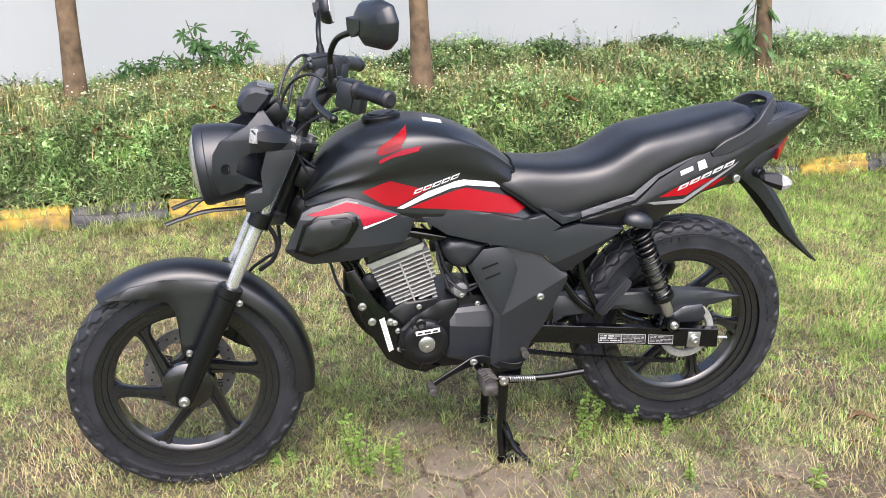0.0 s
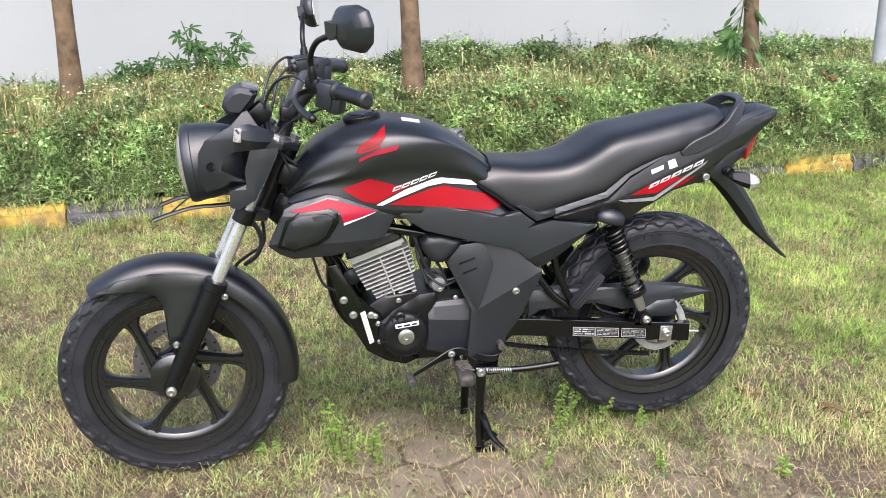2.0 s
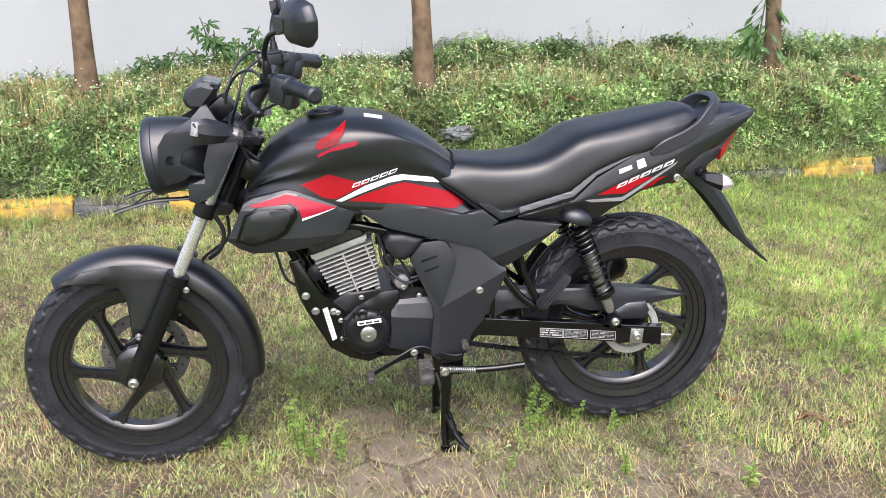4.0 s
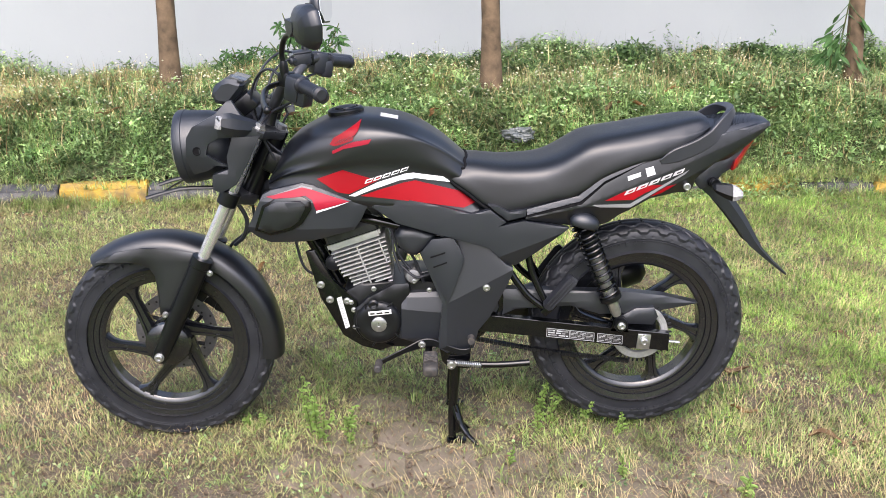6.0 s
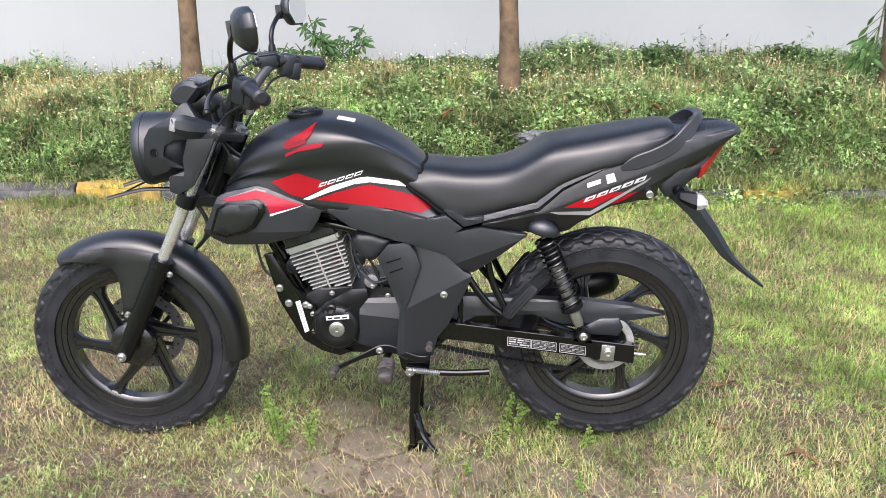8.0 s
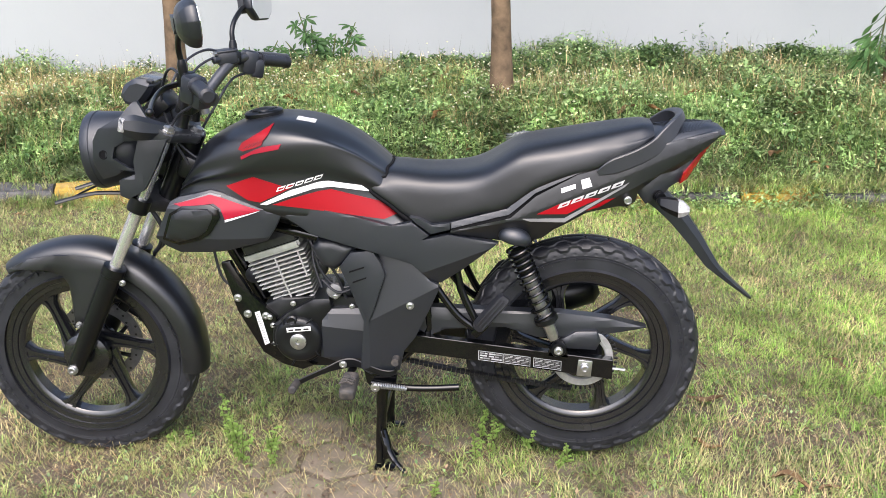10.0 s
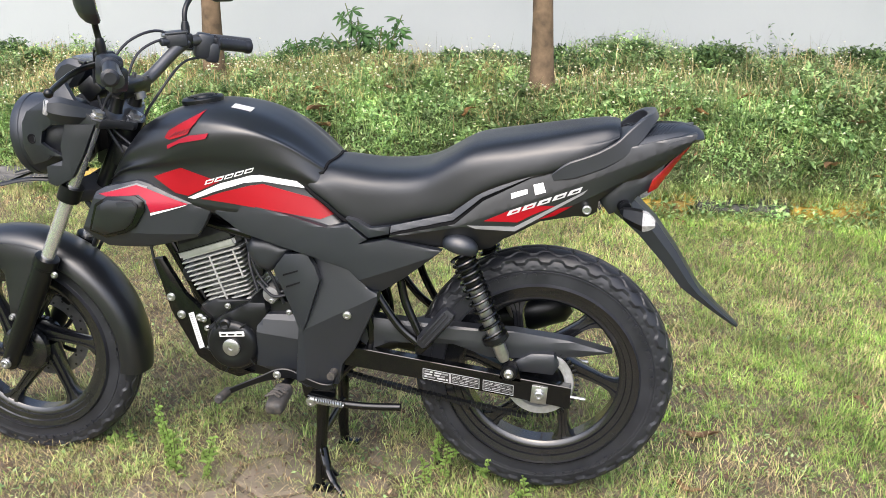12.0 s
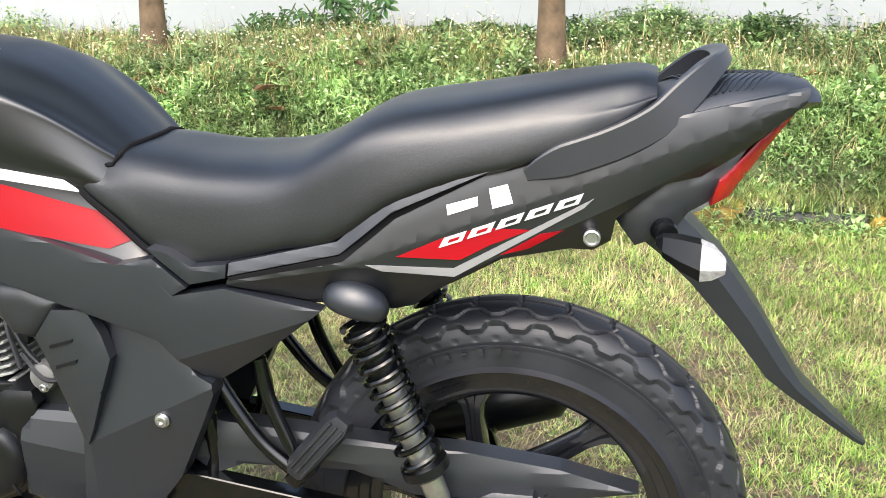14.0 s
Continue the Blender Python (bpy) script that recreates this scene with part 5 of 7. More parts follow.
crank = part("crank_cover", f, DARKALLOY, eng, "round black crank cover")
f = bmesh.new()
lathe(f, [(0.021, 0), (0.021, 0.004), (0.018, 0.006), (0.006, 0.006), (0.005, 0.003)], (0.599, -0.124, 0.363), (0, -1, 0), 28)
part("cover_cap", f, STEEL, crank, "silver screw cap")
f = bmesh.new()
box(f, (0.602, -0.1255, 0.397), (0.062, 0.002, 0.012), (0, -6, 0), 0.0005)
part("cover_label", f, WHITE, crank)
for dx, w in ((-0.020, 0.012), (-0.001, 0.016), (0.019, 0.013)):
    f = bmesh.new()
    box(f, (0.602 + dx, -0.127, 0.3965 + dx * 0.1), (w, 0.001, 0.0042), (0, -6, 0), 0)
    part("label_print", f, BLACKDEC, crank)
f = bmesh.new()
lathe(f, [(0.014, 0), (0.014, 0.005), (0.010, 0.008), (0.006, 0.006)], (0.585, -0.118, 0.418), (0, -1, 0), 20)
part("timing_plug", f, DARKALLOY, crank)
for k in range(5):
    a = radians(60 + 66 * k)
    f = bmesh.new()
    box(f, (0.598 + 0.06 * math.cos(a), -0.122, 0.365 + 0.06 * math.sin(a)), (0.022, 0.004, 0.004), (0, -math.degrees(a) + 20, 0), 0.001)
    part("cover_rib", f, DARKALLOY, crank)
for x, z in ((0.523, 0.417), (0.530, 0.395), (0.533, 0.345), (0.585, 0.456), (0.668, 0.460), (0.694, 0.478), (0.735, 0.452)):
    bolt(eng, x, -0.098, z, 0.006)
f = panel(bmesh.new(), [(0.530, 0.396), (0.570, 0.432), (0.640, 0.471), (0.678, 0.474), (0.686, 0.455), (0.664, 0.410), (0.671, 0.375), (0.64, 0.40), (0.58, 0.40)], lambda x, z: 0.112, 0.03, 0.007, 0.02)
part("upper_case", f, DARKALLOY, eng)
f = panel(bmesh.new(), [(0.655, 0.345), (0.660, 0.418), (0.680, 0.446), (0.775, 0.450), (0.79, 0.42), (0.79, 0.31), (0.70, 0.300), (0.652, 0.315)], lambda x, z: 0.118 - 0.25 * max(0, z - 0.40 + 0.1 * (x - 0.7)) - 0.10 * max(0, 0.40 - z), 0.03, 0.004, 0.015, -1, (((0.66, 0.404), (0.79, 0.391)),))
part("sprocket_cover", f, PLASTIC, eng, "black plastic sprocket cover", 9)
f = bmesh.new()
lathe(f, [(0.021, -0.04), (0.021, 0.03), (0.018, 0.036), (0.008, 0.038), (0.0, 0.038)], (0.688, -0.062, 0.488), (0.1, -1, 0.1), 24)
part("starter_motor", f, CASTDARK, eng, "bare aluminium starter motor")
f = bmesh.new()
tube(f, [(0.63, -0.02, 0.60), (0.68, -0.02, 0.60), (0.72, -0.02, 0.60)], [0.026, 0.032, 0.03], 20)
box(f, (0.675, -0.03, 0.57), (0.05, 0.05, 0.05), (0, 0, 0), 0.008)
box(f, (0.66, -0.075, 0.55), (0.03, 0.03, 0.035), (0, 12, 0), 0.006)
part("throttle_body", f, DARKALLOY, eng)
for pts in ([(0.62, -0.07, 0.64), (0.64, -0.085, 0.60), (0.66, -0.09, 0.54), (0.70, -0.09, 0.50), (0.76, -0.09, 0.51)],
            [(0.65, -0.07, 0.66), (0.66, -0.09, 0.60), (0.70, -0.095, 0.53), (0.72, -0.09, 0.47)],
            [(0.60, -0.06, 0.66), (0.632, -0.07, 0.62), (0.64, -0.085, 0.56), (0.66, -0.095, 0.50)],
            [(0.355, -0.02, 0.66), (0.375, -0.04, 0.56), (0.395, -0.05, 0.50), (0.43, -0.05, 0.475)],
            [(0.66, -0.09, 0.52), (0.70, -0.10, 0.49), (0.745, -0.09, 0.50)]):
    part("cable", tube(bmesh.new(), glide(pts, 6), 0.0038, 8), RUBBER, bike)
# engine mount and cradle
for s in (-1, 1):
    f = bmesh.new()
    prism(f, [(0.405, 0.56), (0.43, 0.565), (0.475, 0.475), (0.540, 0.42), (0.545, 0.335), (0.58, 0.305), (0.64, 0.288), (0.60, 0.272), (0.55, 0.286), (0.50, 0.318), (0.44, 0.43)], s * 0.080, s * 0.096, 0.003)
    mount = part("engine_mount", f, GLOSSY, bike, "gloss black engine mounting plate")
    for x, z, r in ((0.443, 0.467, 0.0085), (0.466, 0.424, 0.0085), (0.512, 0.42, 0.008)):
        bolt(mount, x, s * 0.096, z, r)
f = bmesh.new()
prism(f, [(0.484, 0.428), (0.497, 0.433), (0.518, 0.345), (0.506, 0.339)], -0.0975, -0.096, 0)
lab = part("warning_label", f, WHITE, bike, "white printed warning label")
for k in range(16):
    t = k / 16
    f = bmesh.new()
    box(f, (0.4905 + 0.0195 * t, -0.0978, 0.4235 - 0.079 * t), (0.0085 if k % 3 else 0.006, 0.0008, 0.0016), (0, 14, 0), 0)
    part("label_print", f, GREYDEC, lab)
# exhaust on the far side
f = tube(bmesh.new(), glide([(0.50, 0.03, 0.60), (0.44, 0.05, 0.55), (0.43, 0.07, 0.44), (0.48, 0.09, 0.33), (0.60, 0.11, 0.26), (0.80, 0.12, 0.26), (0.95, 0.14, 0.30)], 6), 0.019, 14)
part("exhaust_pipe", f, SATIN, bike)
f = tube(bmesh.new(), [(0.93, 0.145, 0.295), (0.97, 0.15, 0.305), (1.02, 0.155, 0.318), (1.26, 0.165, 0.395), (1.35, 0.168, 0.423), (1.37, 0.169, 0.430)], [0.022, 0.04, 0.05, 0.052, 0.048, 0.03], 20)
part("muffler", f, SATIN, bike, "black exhaust muffler")

# ---- swingarm, chain and rear suspension ----
for s in (-1, 1):
    f = bmesh.new()
    rings = []
    for x, z, h in ((0.86, 0.362, 0.024), (0.92, 0.357, 0.024), (1.15, 0.331, 0.0245), (1.392, 0.303, 0.026)):
        rings.append([(x, s * (0.100 + a * 0.013), z + b * h) for a, b in ((-1, -0.94), (-0.88, -1), (0.88, -1), (1, -0.94), (1, 0.94), (0.88, 1), (-0.88, 1), (-1, 0.94))])
    loft(f, rings)
    arm = part("swingarm", f, GLOSSY, bike, "gloss black box-section swingarm", 25)
    bolt(arm, 1.322, s * 0.118, 0.309, 0.011, "axle_nut", h=0.012)
    f = bmesh.new()
    box(f, (1.322, s * 0.1155, 0.307), (0.036, 0.005, 0.044), (0, 4, 0), 0.002)
    part("chain_adjuster", f, STEEL, arm, "zinc chain adjuster plate")
    f = tube(bmesh.new(), [(1.385, s * 0.10, 0.302), (1.425, s * 0.10, 0.298)], 0.004, 8)
    part("adjuster_bolt", f, STEEL, arm)
for x0, x1, z0, z1, dense in ((1.055, 1.118, 0.3475, 0.3405, 2), (1.119, 1.186, 0.3405, 0.3330, 1), (1.194, 1.264, 0.3320, 0.3240, 1)):
    f = bmesh.new()
    prism(f, [(x0, z0), (x1, z1), (x1, z1 - 0.026), (x0, z0 - 0.026)], -0.1142, -0.1128, 0)
    lab = part("warning_label", f, BLACKDEC, bike, "black label with white print and a thin white border")
    slope = (z1 - z0) / (x1 - x0)
    tilt = -math.degrees(math.atan(slope))
    f = bmesh.new()
    for at in (0.0008, 0.0252):
        box(f, ((x0 + x1) / 2, -0.1145, (z0 + z1) / 2 - at), (x1 - x0, 0.0006, 0.0011), (0, tilt, 0), 0)
    for x in (x0 + 0.0006, x1 - 0.0006):
        box(f, (x, -0.1145, z0 + slope * (x - x0) - 0.013), (0.0011, 0.0006, 0.0255), (0, 0, 0), 0)
    part("label_border", f, SILVERDEC, lab)
    rows = (0.005, 0.0085, 0.0125, 0.0165, 0.0205) if dense == 1 else (0.006, 0.0125, 0.019)
    for r, at in enumerate(rows):
        x, k = x0 + 0.004, 0
        while x < x1 - 0.008:
            w = min((0.010, 0.018, 0.007, 0.013, 0.016)[(k * 2 + r) % 5], x1 - 0.004 - x)
            f = bmesh.new()
            xm = x + w / 2
            box(f, (xm, -0.1145, z0 + slope * (xm - x0) - at), (w, 0.0006, 0.0010 if dense == 1 else 0.0034), (0, tilt, 0), 0)
            part("label_print", f, SILVERDEC if (k + r) % 3 else GREYDEC, lab)
            x += w + (0.002, 0.0045)[(k + r) % 2]
            k += 1
# plastic chain case and rear inner guard
f = panel(bmesh.new(), [(0.885, 0.405), (0.89, 0.440), (0.93, 0.452), (1.10, 0.447), (1.255, 0.442), (1.38, 0.424), (1.478, 0.398), (1.40, 0.386), (1.29, 0.378), (1.20, 0.380), (1.12, 0.405), (0.97, 0.395), (0.93, 0.376)], lambda x, z: 0.096 - 0.12 * max(0, x - 1.2) - 0.16 * max(0, z - 0.424 + 0.04 * (x - 0.9)), 0.03, 0.003, 0.02, -1, (((0.9, 0.424), (1.48, 0.4008)),))
part("chain_case", f, PLASTIC, bike, "long black plastic chain case", 12)
f = panel(bmesh.new(), [(1.245, 0.352), (1.262, 0.374), (1.30, 0.396), (1.35, 0.398), (1.362, 0.372), (1.35, 0.348)], lambda x, z: 0.098, 0.02, 0.006, 0.015)
part("chain_case", f, PLASTIC, bike)
f = bmesh.new()
lathe(f, [(0.058, -0.004), (0.060, -0.007), (0.066, -0.007), (0.067, -0.005), (0.077, -0.005), (0.079, -0.002), (0.079, 0.002), (0.058, 0.004)], REAR + Vector((0, -0.072, 0)), (0, 1, 0), 72, closed=True)
part("sprocket", f, TURNED, rear_wheel, "bright steel rear sprocket")
for k in range(44):
    a = 2 * math.pi * k / 44
    f = bmesh.new()
    box(f, REAR + Vector((0.086 * math.cos(a), -0.072, 0.086 * math.sin(a))), (0.009, 0.006, 0.005), (0, -math.degrees(a), 0), 0.001, 1)
    part("tooth", f, DARKALLOY, rear_wheel)
f = bmesh.new()
for a0, a1 in (((0.80, 0.312), (1.30, 0.229)), ((0.80, 0.398), (1.30, 0.405))):
    n = 42
    for k in range(n):
        t = k / n
        x, z = a0[0] + (a1[0] - a0[0]) * t, a0[1] + (a1[1] - a0[1]) * t + (-0.008 * math.sin(math.pi * t) if a0[1] < 0.35 else 0)
        box(f, (x, -0.072, z), (0.0105, 0.014 if k % 2 else 0.018, 0.0085), (0, 9.4 if a0[1] < 0.35 else 0, 0), 0)
tagged(part("chain", f, DARKALLOY, bike, "dark oiled drive chain"), kind="stuff")

for s in (-1, 1):
    top_p, low_p = Vector((1.128, s * 0.128, 0.668)), Vector((1.254, s * 0.124, 0.362))
    way = (low_p - top_p).normalized()
    ln = (low_p - top_p).length
    f = tube(bmesh.new(), [top_p + way * d for d in (0.05, 0.12, 0.121, 0.27)], [0.0185, 0.0185, 0.0135, 0.0135], 18)
    shock = part("shock_absorber", f, SATIN, bike, "rear shock absorber with a black coil spring")
    f = tube(bmesh.new(), [top_p + way * d for d in (0.122, 0.25, 0.29, 0.302)], [0.0155, 0.0155, 0.0145, 0.011], 16)
    part("damper_body", f, STEEL, shock, "bare steel damper body")
    pts = []
    turns, step = 11.5, 14
    side = way.orthogonal().normalized()
    up = way.cross(side)
    for i in range(int(turns * step) + 1):
        a = 2 * math.pi * i / step
        u = i / (turns * step)
        pts.append(top_p + way * (0.045 + 0.20 * (0.68 * u + 0.32 * u * u)) + 0.0255 * (side * math.cos(a) + up * math.sin(a)))
    part("spring", tube(bmesh.new(), pts, 0.0038, 7), GLOSSY, shock, "gloss black coil spring")
    f = tube(bmesh.new(), [top_p + way * d for d in (0.238, 0.250, 0.256)], [0.030, 0.030, 0.022], 18)
    part("spring_seat", f, SATIN, shock)
    f = bmesh.new()
    bmesh.ops.create_uvsphere(f, u_segments=28, v_segments=16, radius=1.0)
    for v in f.verts:
        v.co = Vector((v.co.x * 0.040, v.co.y * 0.026, max(v.co.z, -0.45) * 0.026))
    bmesh.ops.transform(f, verts=f.verts[:], matrix=pose(1.140, s * 0.132, 0.652, 0, 14, 0))
    part("shock_cap", f, PLASTIC, shock, "domed black plastic cap")
    bolt(shock, low_p.x, low_p.y + s * 0.012, low_p.z, 0.009, h=0.01)
    f = bmesh.new()
    lathe(f, [(0.017, -0.014), (0.019, -0.008), (0.019, 0.008), (0.017, 0.012)], low_p, (0, s, 0), 20)
    part("shock_eye", f, SATIN, shock)
    f = bmesh.new()
    prism(f, [(low_p.x - 0.028, 0.335), (low_p.x - 0.012, 0.378), (low_p.x + 0.014, 0.378), (low_p.x + 0.03, 0.33)], s * 0.100, s * 0.113, 0.003)
    part("shock_bracket", f, GLOSSY, shock)
    # pillion peg on its looped bracket
    f = tube(bmesh.new(), glide([(0.93, s * 0.095, 0.545), (0.955, s * 0.10, 0.50), (1.00, s * 0.105, 0.44), (1.045, s * 0.108, 0.404)], 6), 0.0095, 12)
    peg = part("pillion_bracket", f, GLOSSY, bike, "gloss black tubular pillion footrest bracket")
    f = tube(bmesh.new(), glide([(1.000, s * 0.095, 0.55), (1.012, s * 0.10, 0.50), (1.04, s * 0.105, 0.44), (1.062, s * 0.108, 0.405)], 6), 0.0095, 12)
    part("bracket_tube", f, GLOSSY, peg)
    f = bmesh.new()
    rings = []
    a, b = Vector((1.050, s * 0.122, 0.408)), Vector((1.122, s * 0.132, 0.500))
    w2 = (b - a).normalized()
    o2 = Vector((-w2.z, 0, w2.x))
    for t, k in ((0, 0.6), (0.08, 0.95), (0.3, 1), (0.9, 1.05), (1.0, 0.7)):
        rings.append([a.lerp(b, t) + o2 * u * 0.018 * k + Vector((0, s * v * 0.012 * k, 0)) for u, v in ((-1, -0.5), (-0.7, 1), (0.7, 1), (1, -0.5), (0.6, -1), (-0.6, -1))])
    loft(f, rings)
    ped = part("pillion_peg", f, RUBBER, peg, "folded black rubber pillion footpeg", 25)
    for u in (-0.5, 0.0, 0.5):
        f = tube(bmesh.new(), [a.lerp(b, t) + o2 * u * 0.018 + Vector((0, s * 0.0125, 0)) for t in (0.12, 0.5, 0.92)], 0.0022, 6)
        part("peg_ridge", f, RUBBER, ped)
    f = bmesh.new()
    box(f, (1.058, s * 0.112, 0.405), (0.045, 0.02, 0.022), (0, -45, 0), 0.004)
    part("peg_hinge", f, GLOSSY, peg)
    # rider peg
    f = bmesh.new()
    box(f, (0.738, s * 0.198, 0.280), (0.040, 0.088, 0.030), (s * -10, 0, 0), 0.009, 3)
    rider = part("footpeg", f, DUSTY, bike, "dusty rubber rider footpeg")
    for k in range(5):
        yy = 0.166 + 0.0165 * k
        zz = 0.2945 + 0.0029 * k
        f = tube(bmesh.new(), [(0.720, s * (yy + 0.006), zz - 0.001), (0.738, s * (yy - 0.006), zz), (0.756, s * (yy + 0.006), zz - 0.001)], 0.0028, 6)
        part("peg_rib", f, DUSTY, rider)
f = tube(bmesh.new(), [(0.73, -0.17, 0.288), (0.74, 0, 0.28), (0.73, 0.17, 0.288)], 0.010, 12)
part("peg_bar", f, SATIN, bike)
# gear pedal
f = bmesh.new()
rings = []
for q in glide([(0.600, -0.168, 0.268), (0.64, -0.158, 0.286), (0.68, -0.146, 0.301), (0.712, -0.138, 0.311), (0.745, -0.134, 0.313), (0.785, -0.132, 0.296), (0.82, -0.131, 0.285), (0.845, -0.13, 0.290), (0.85, -0.13, 0.32)], 5):
    tall = 0.0085 + 0.0055 * math.exp(-((q.x - 0.715) / 0.03) ** 2)
    rings.append([(q.x + 0.2 * b * tall, q.y + a * 0.0035, q.z + b * tall) for a, b in ((-1, -0.8), (-0.5, -1), (0.5, -1), (1, -0.8), (1, 0.8), (0.5, 1), (-0.5, 1), (-1, 0.8))])
loft(f, rings)
pedal = part("gear_pedal", f, SATIN, bike, "flat black rocker gear pedal", 30)
f = tube(bmesh.new(), [(0.600, -0.158, 0.268), (0.600, -0.162, 0.268), (0.598, -0.215, 0.272), (0.598, -0.219, 0.272)], [0.007, 0.0105, 0.0105, 0.007], 12)
part("pedal_rubber", f, DUSTY, pedal, "dusty brown pedal rubber")
f = tube(bmesh.new(), [(0.848, -0.12, 0.325), (0.848, -0.155, 0.325)], 0.0095, 12)
part("pedal_rubber", f, DUSTY, pedal)
bolt(pedal, 0.715, -0.143, 0.312, 0.008)

# stands
f = bmesh.new()
for s in (-1, 1):
    tube(f, glide([(0.808, s * 0.085, 0.262), (0.805, s * 0.090, 0.18), (0.800, s * 0.100, 0.07), (0.800, s * 0.112, 0.014)], 5), [0.0165] * 6 + [0.0145] * 5 + [0.013] * 5, 12, 0.8)
tube(f, [(0.808, -0.095, 0.262), (0.808, 0.095, 0.262)], 0.012, 12)
tube(f, [(0.804, -0.092, 0.14), (0.804, 0.092, 0.14)], 0.010, 12)
stand = part("centre_stand", f, GLOSSY, bike, "gloss black centre stand")
for s in (-1, 1):
    f = bmesh.new()
    box(f, (0.812, s * 0.114, 0.006), (0.055, 0.034, 0.010), (0, 0, 0), 0.003)
    part("stand_foot", f, GLOSSY, stand)
f = tube(bmesh.new(), glide([(0.806, -0.100, 0.105), (0.822, -0.118, 0.060), (0.840, -0.132, 0.034), (0.858, -0.140, 0.016), (0.872, -0.146, 0.003)], 6), [0.013] * 6 + [0.010] * 7 + [0.0075] * 8 + [0.0065] * 4, 10, 0.7)
part("stand_tread", f, GLOSSY, stand)
f = bmesh.new()
prism(f, [(0.806, 0.120), (0.822, 0.066), (0.850, 0.042), (0.806, 0.022)], -0.116, -0.108, 0.002)
part("stand_web", f, GLOSSY, stand)
f = tube(bmesh.new(), glide([(0.785, -0.125, 0.252), (0.83, -0.135, 0.250), (0.92, -0.14, 0.250), (1.008, -0.14, 0.256)], 4), [0.012] * 5 + [0.009] * 8, 10)
side_stand = part("side_stand", f, GLOSSY, bike, "folded gloss black side stand")
bolt(side_stand, 0.795, -0.142, 0.250, 0.010)
f = bmesh.new()
pts = [(0.805 + 0.070 * i / 120, -0.155 + 0.0062 * math.cos(i * 0.63), 0.262 - 0.006 * i / 120 + 0.0062 * math.sin(i * 0.63)) for i in range(121)]
tube(f, pts, 0.0022, 6)
part("stand_spring", f, STEEL, side_stand, "steel return spring")
f = bmesh.new()
prism(f, [(0.76, 0.30), (0.85, 0.30), (0.845, 0.235), (0.79, 0.228), (0.77, 0.25)], -0.118, -0.106, 0.003)
part("stand_bracket", f, GLOSSY, bike)


# ---- trees on the bank: trunks in view, crowns above ----
LEAFDARK = leaf_mat("tree_leaves", [(0.03, 0.09, 0.02), (0.05, 0.13, 0.03), (0.08, 0.17, 0.04)])
SHRUB = leaf_mat("shrub_leaves", [(0.035, 0.085, 0.030), (0.060, 0.135, 0.045), (0.10, 0.20, 0.065)], 0.4)
WEED = leaf_mat("bank_weed_leaves", [(0.055, 0.105, 0.040), (0.13, 0.225, 0.085), (0.225, 0.335, 0.135), (0.32, 0.425, 0.185), (0.085, 0.165, 0.062), (0.42, 0.45, 0.22)], 0.42, 0.32, 9.0, 0.62)
GRASS = leaf_mat("lawn_grass", [(0.070, 0.135, 0.038), (0.212, 0.351, 0.089), (0.369, 0.512, 0.148), (0.419, 0.521, 0.174), (0.184, 0.322, 0.089), (0.429, 0.426, 0.214), (0.387, 0.319, 0.214)], 0.5, 0.4, 26.0, 0.55, (0.42, 0.34, 0.19))
TURF = leaf_mat("low_turf", [(0.121, 0.200, 0.059), (0.242, 0.347, 0.098), (0.330, 0.420, 0.137), (0.363, 0.347, 0.157), (0.176, 0.263, 0.078), (0.396, 0.315, 0.176)], 0.55, 0.35, 22.0, 0.45, (0.36, 0.29, 0.16))
LONGGRASS = leaf_mat("long_bank_grass", [(0.10, 0.19, 0.055), (0.20, 0.33, 0.10), (0.31, 0.44, 0.15), (0.38, 0.46, 0.19), (0.16, 0.27, 0.08)], 0.45, 0.4, 9.0, 0.4)
LUSH = leaf_mat("lush_lawn_grass", [(0.099, 0.196, 0.040), (0.209, 0.366, 0.070), (0.313, 0.482, 0.100), (0.418, 0.551, 0.145), (0.162, 0.307, 0.058)], 0.45, 0.4, 24.0, 0.5)
STRAW = leaf_mat("dry_straw", [(0.445, 0.349, 0.182), (0.585, 0.484, 0.262), (0.209, 0.134, 0.074), (0.501, 0.457, 0.205), (0.306, 0.202, 0.114)], 0.7, 0.2, 30.0, 0.4)
WITHERED = leaf_mat("withered_grass", [(0.30, 0.20, 0.10), (0.42, 0.32, 0.15), (0.24, 0.15, 0.08), (0.40, 0.38, 0.15), (0.30, 0.32, 0.11)], 0.6, 0.25, 14.0, 0.5)
DRYLEAF = leaf_mat("dead_leaf", [(0.292, 0.180, 0.094), (0.396, 0.270, 0.154), (0.189, 0.110, 0.066), (0.361, 0.200, 0.077)], 0.7, 0.2)
PETAL = leaf_mat("white_flower", [(0.62, 0.62, 0.42), (0.70, 0.70, 0.56)], 0.6, 0.3)
STALK = leaf_mat("stalks", [(0.09, 0.11, 0.04), (0.14, 0.16, 0.05)], 0.6, 0.1)
SHOOT = leaf_mat("leafy_shoots", [(0.080, 0.150, 0.058), (0.18, 0.295, 0.105), (0.285, 0.415, 0.165), (0.39, 0.50, 0.23), (0.15, 0.26, 0.105)], 0.38, 0.34, 7.0, 0.55)
CREST = leaf_mat("crest_weed_leaves", [(0.045, 0.085, 0.038), (0.085, 0.155, 0.060), (0.15, 0.245, 0.085), (0.22, 0.32, 0.12)], 0.45, 0.35)
CRUMB = leaf_mat("leaf_crumbs", [(0.05, 0.032, 0.022), (0.10, 0.062, 0.04), (0.20, 0.13, 0.08), (0.06, 0.04, 0.025), (0.30, 0.22, 0.14)], 0.8, 0.1)
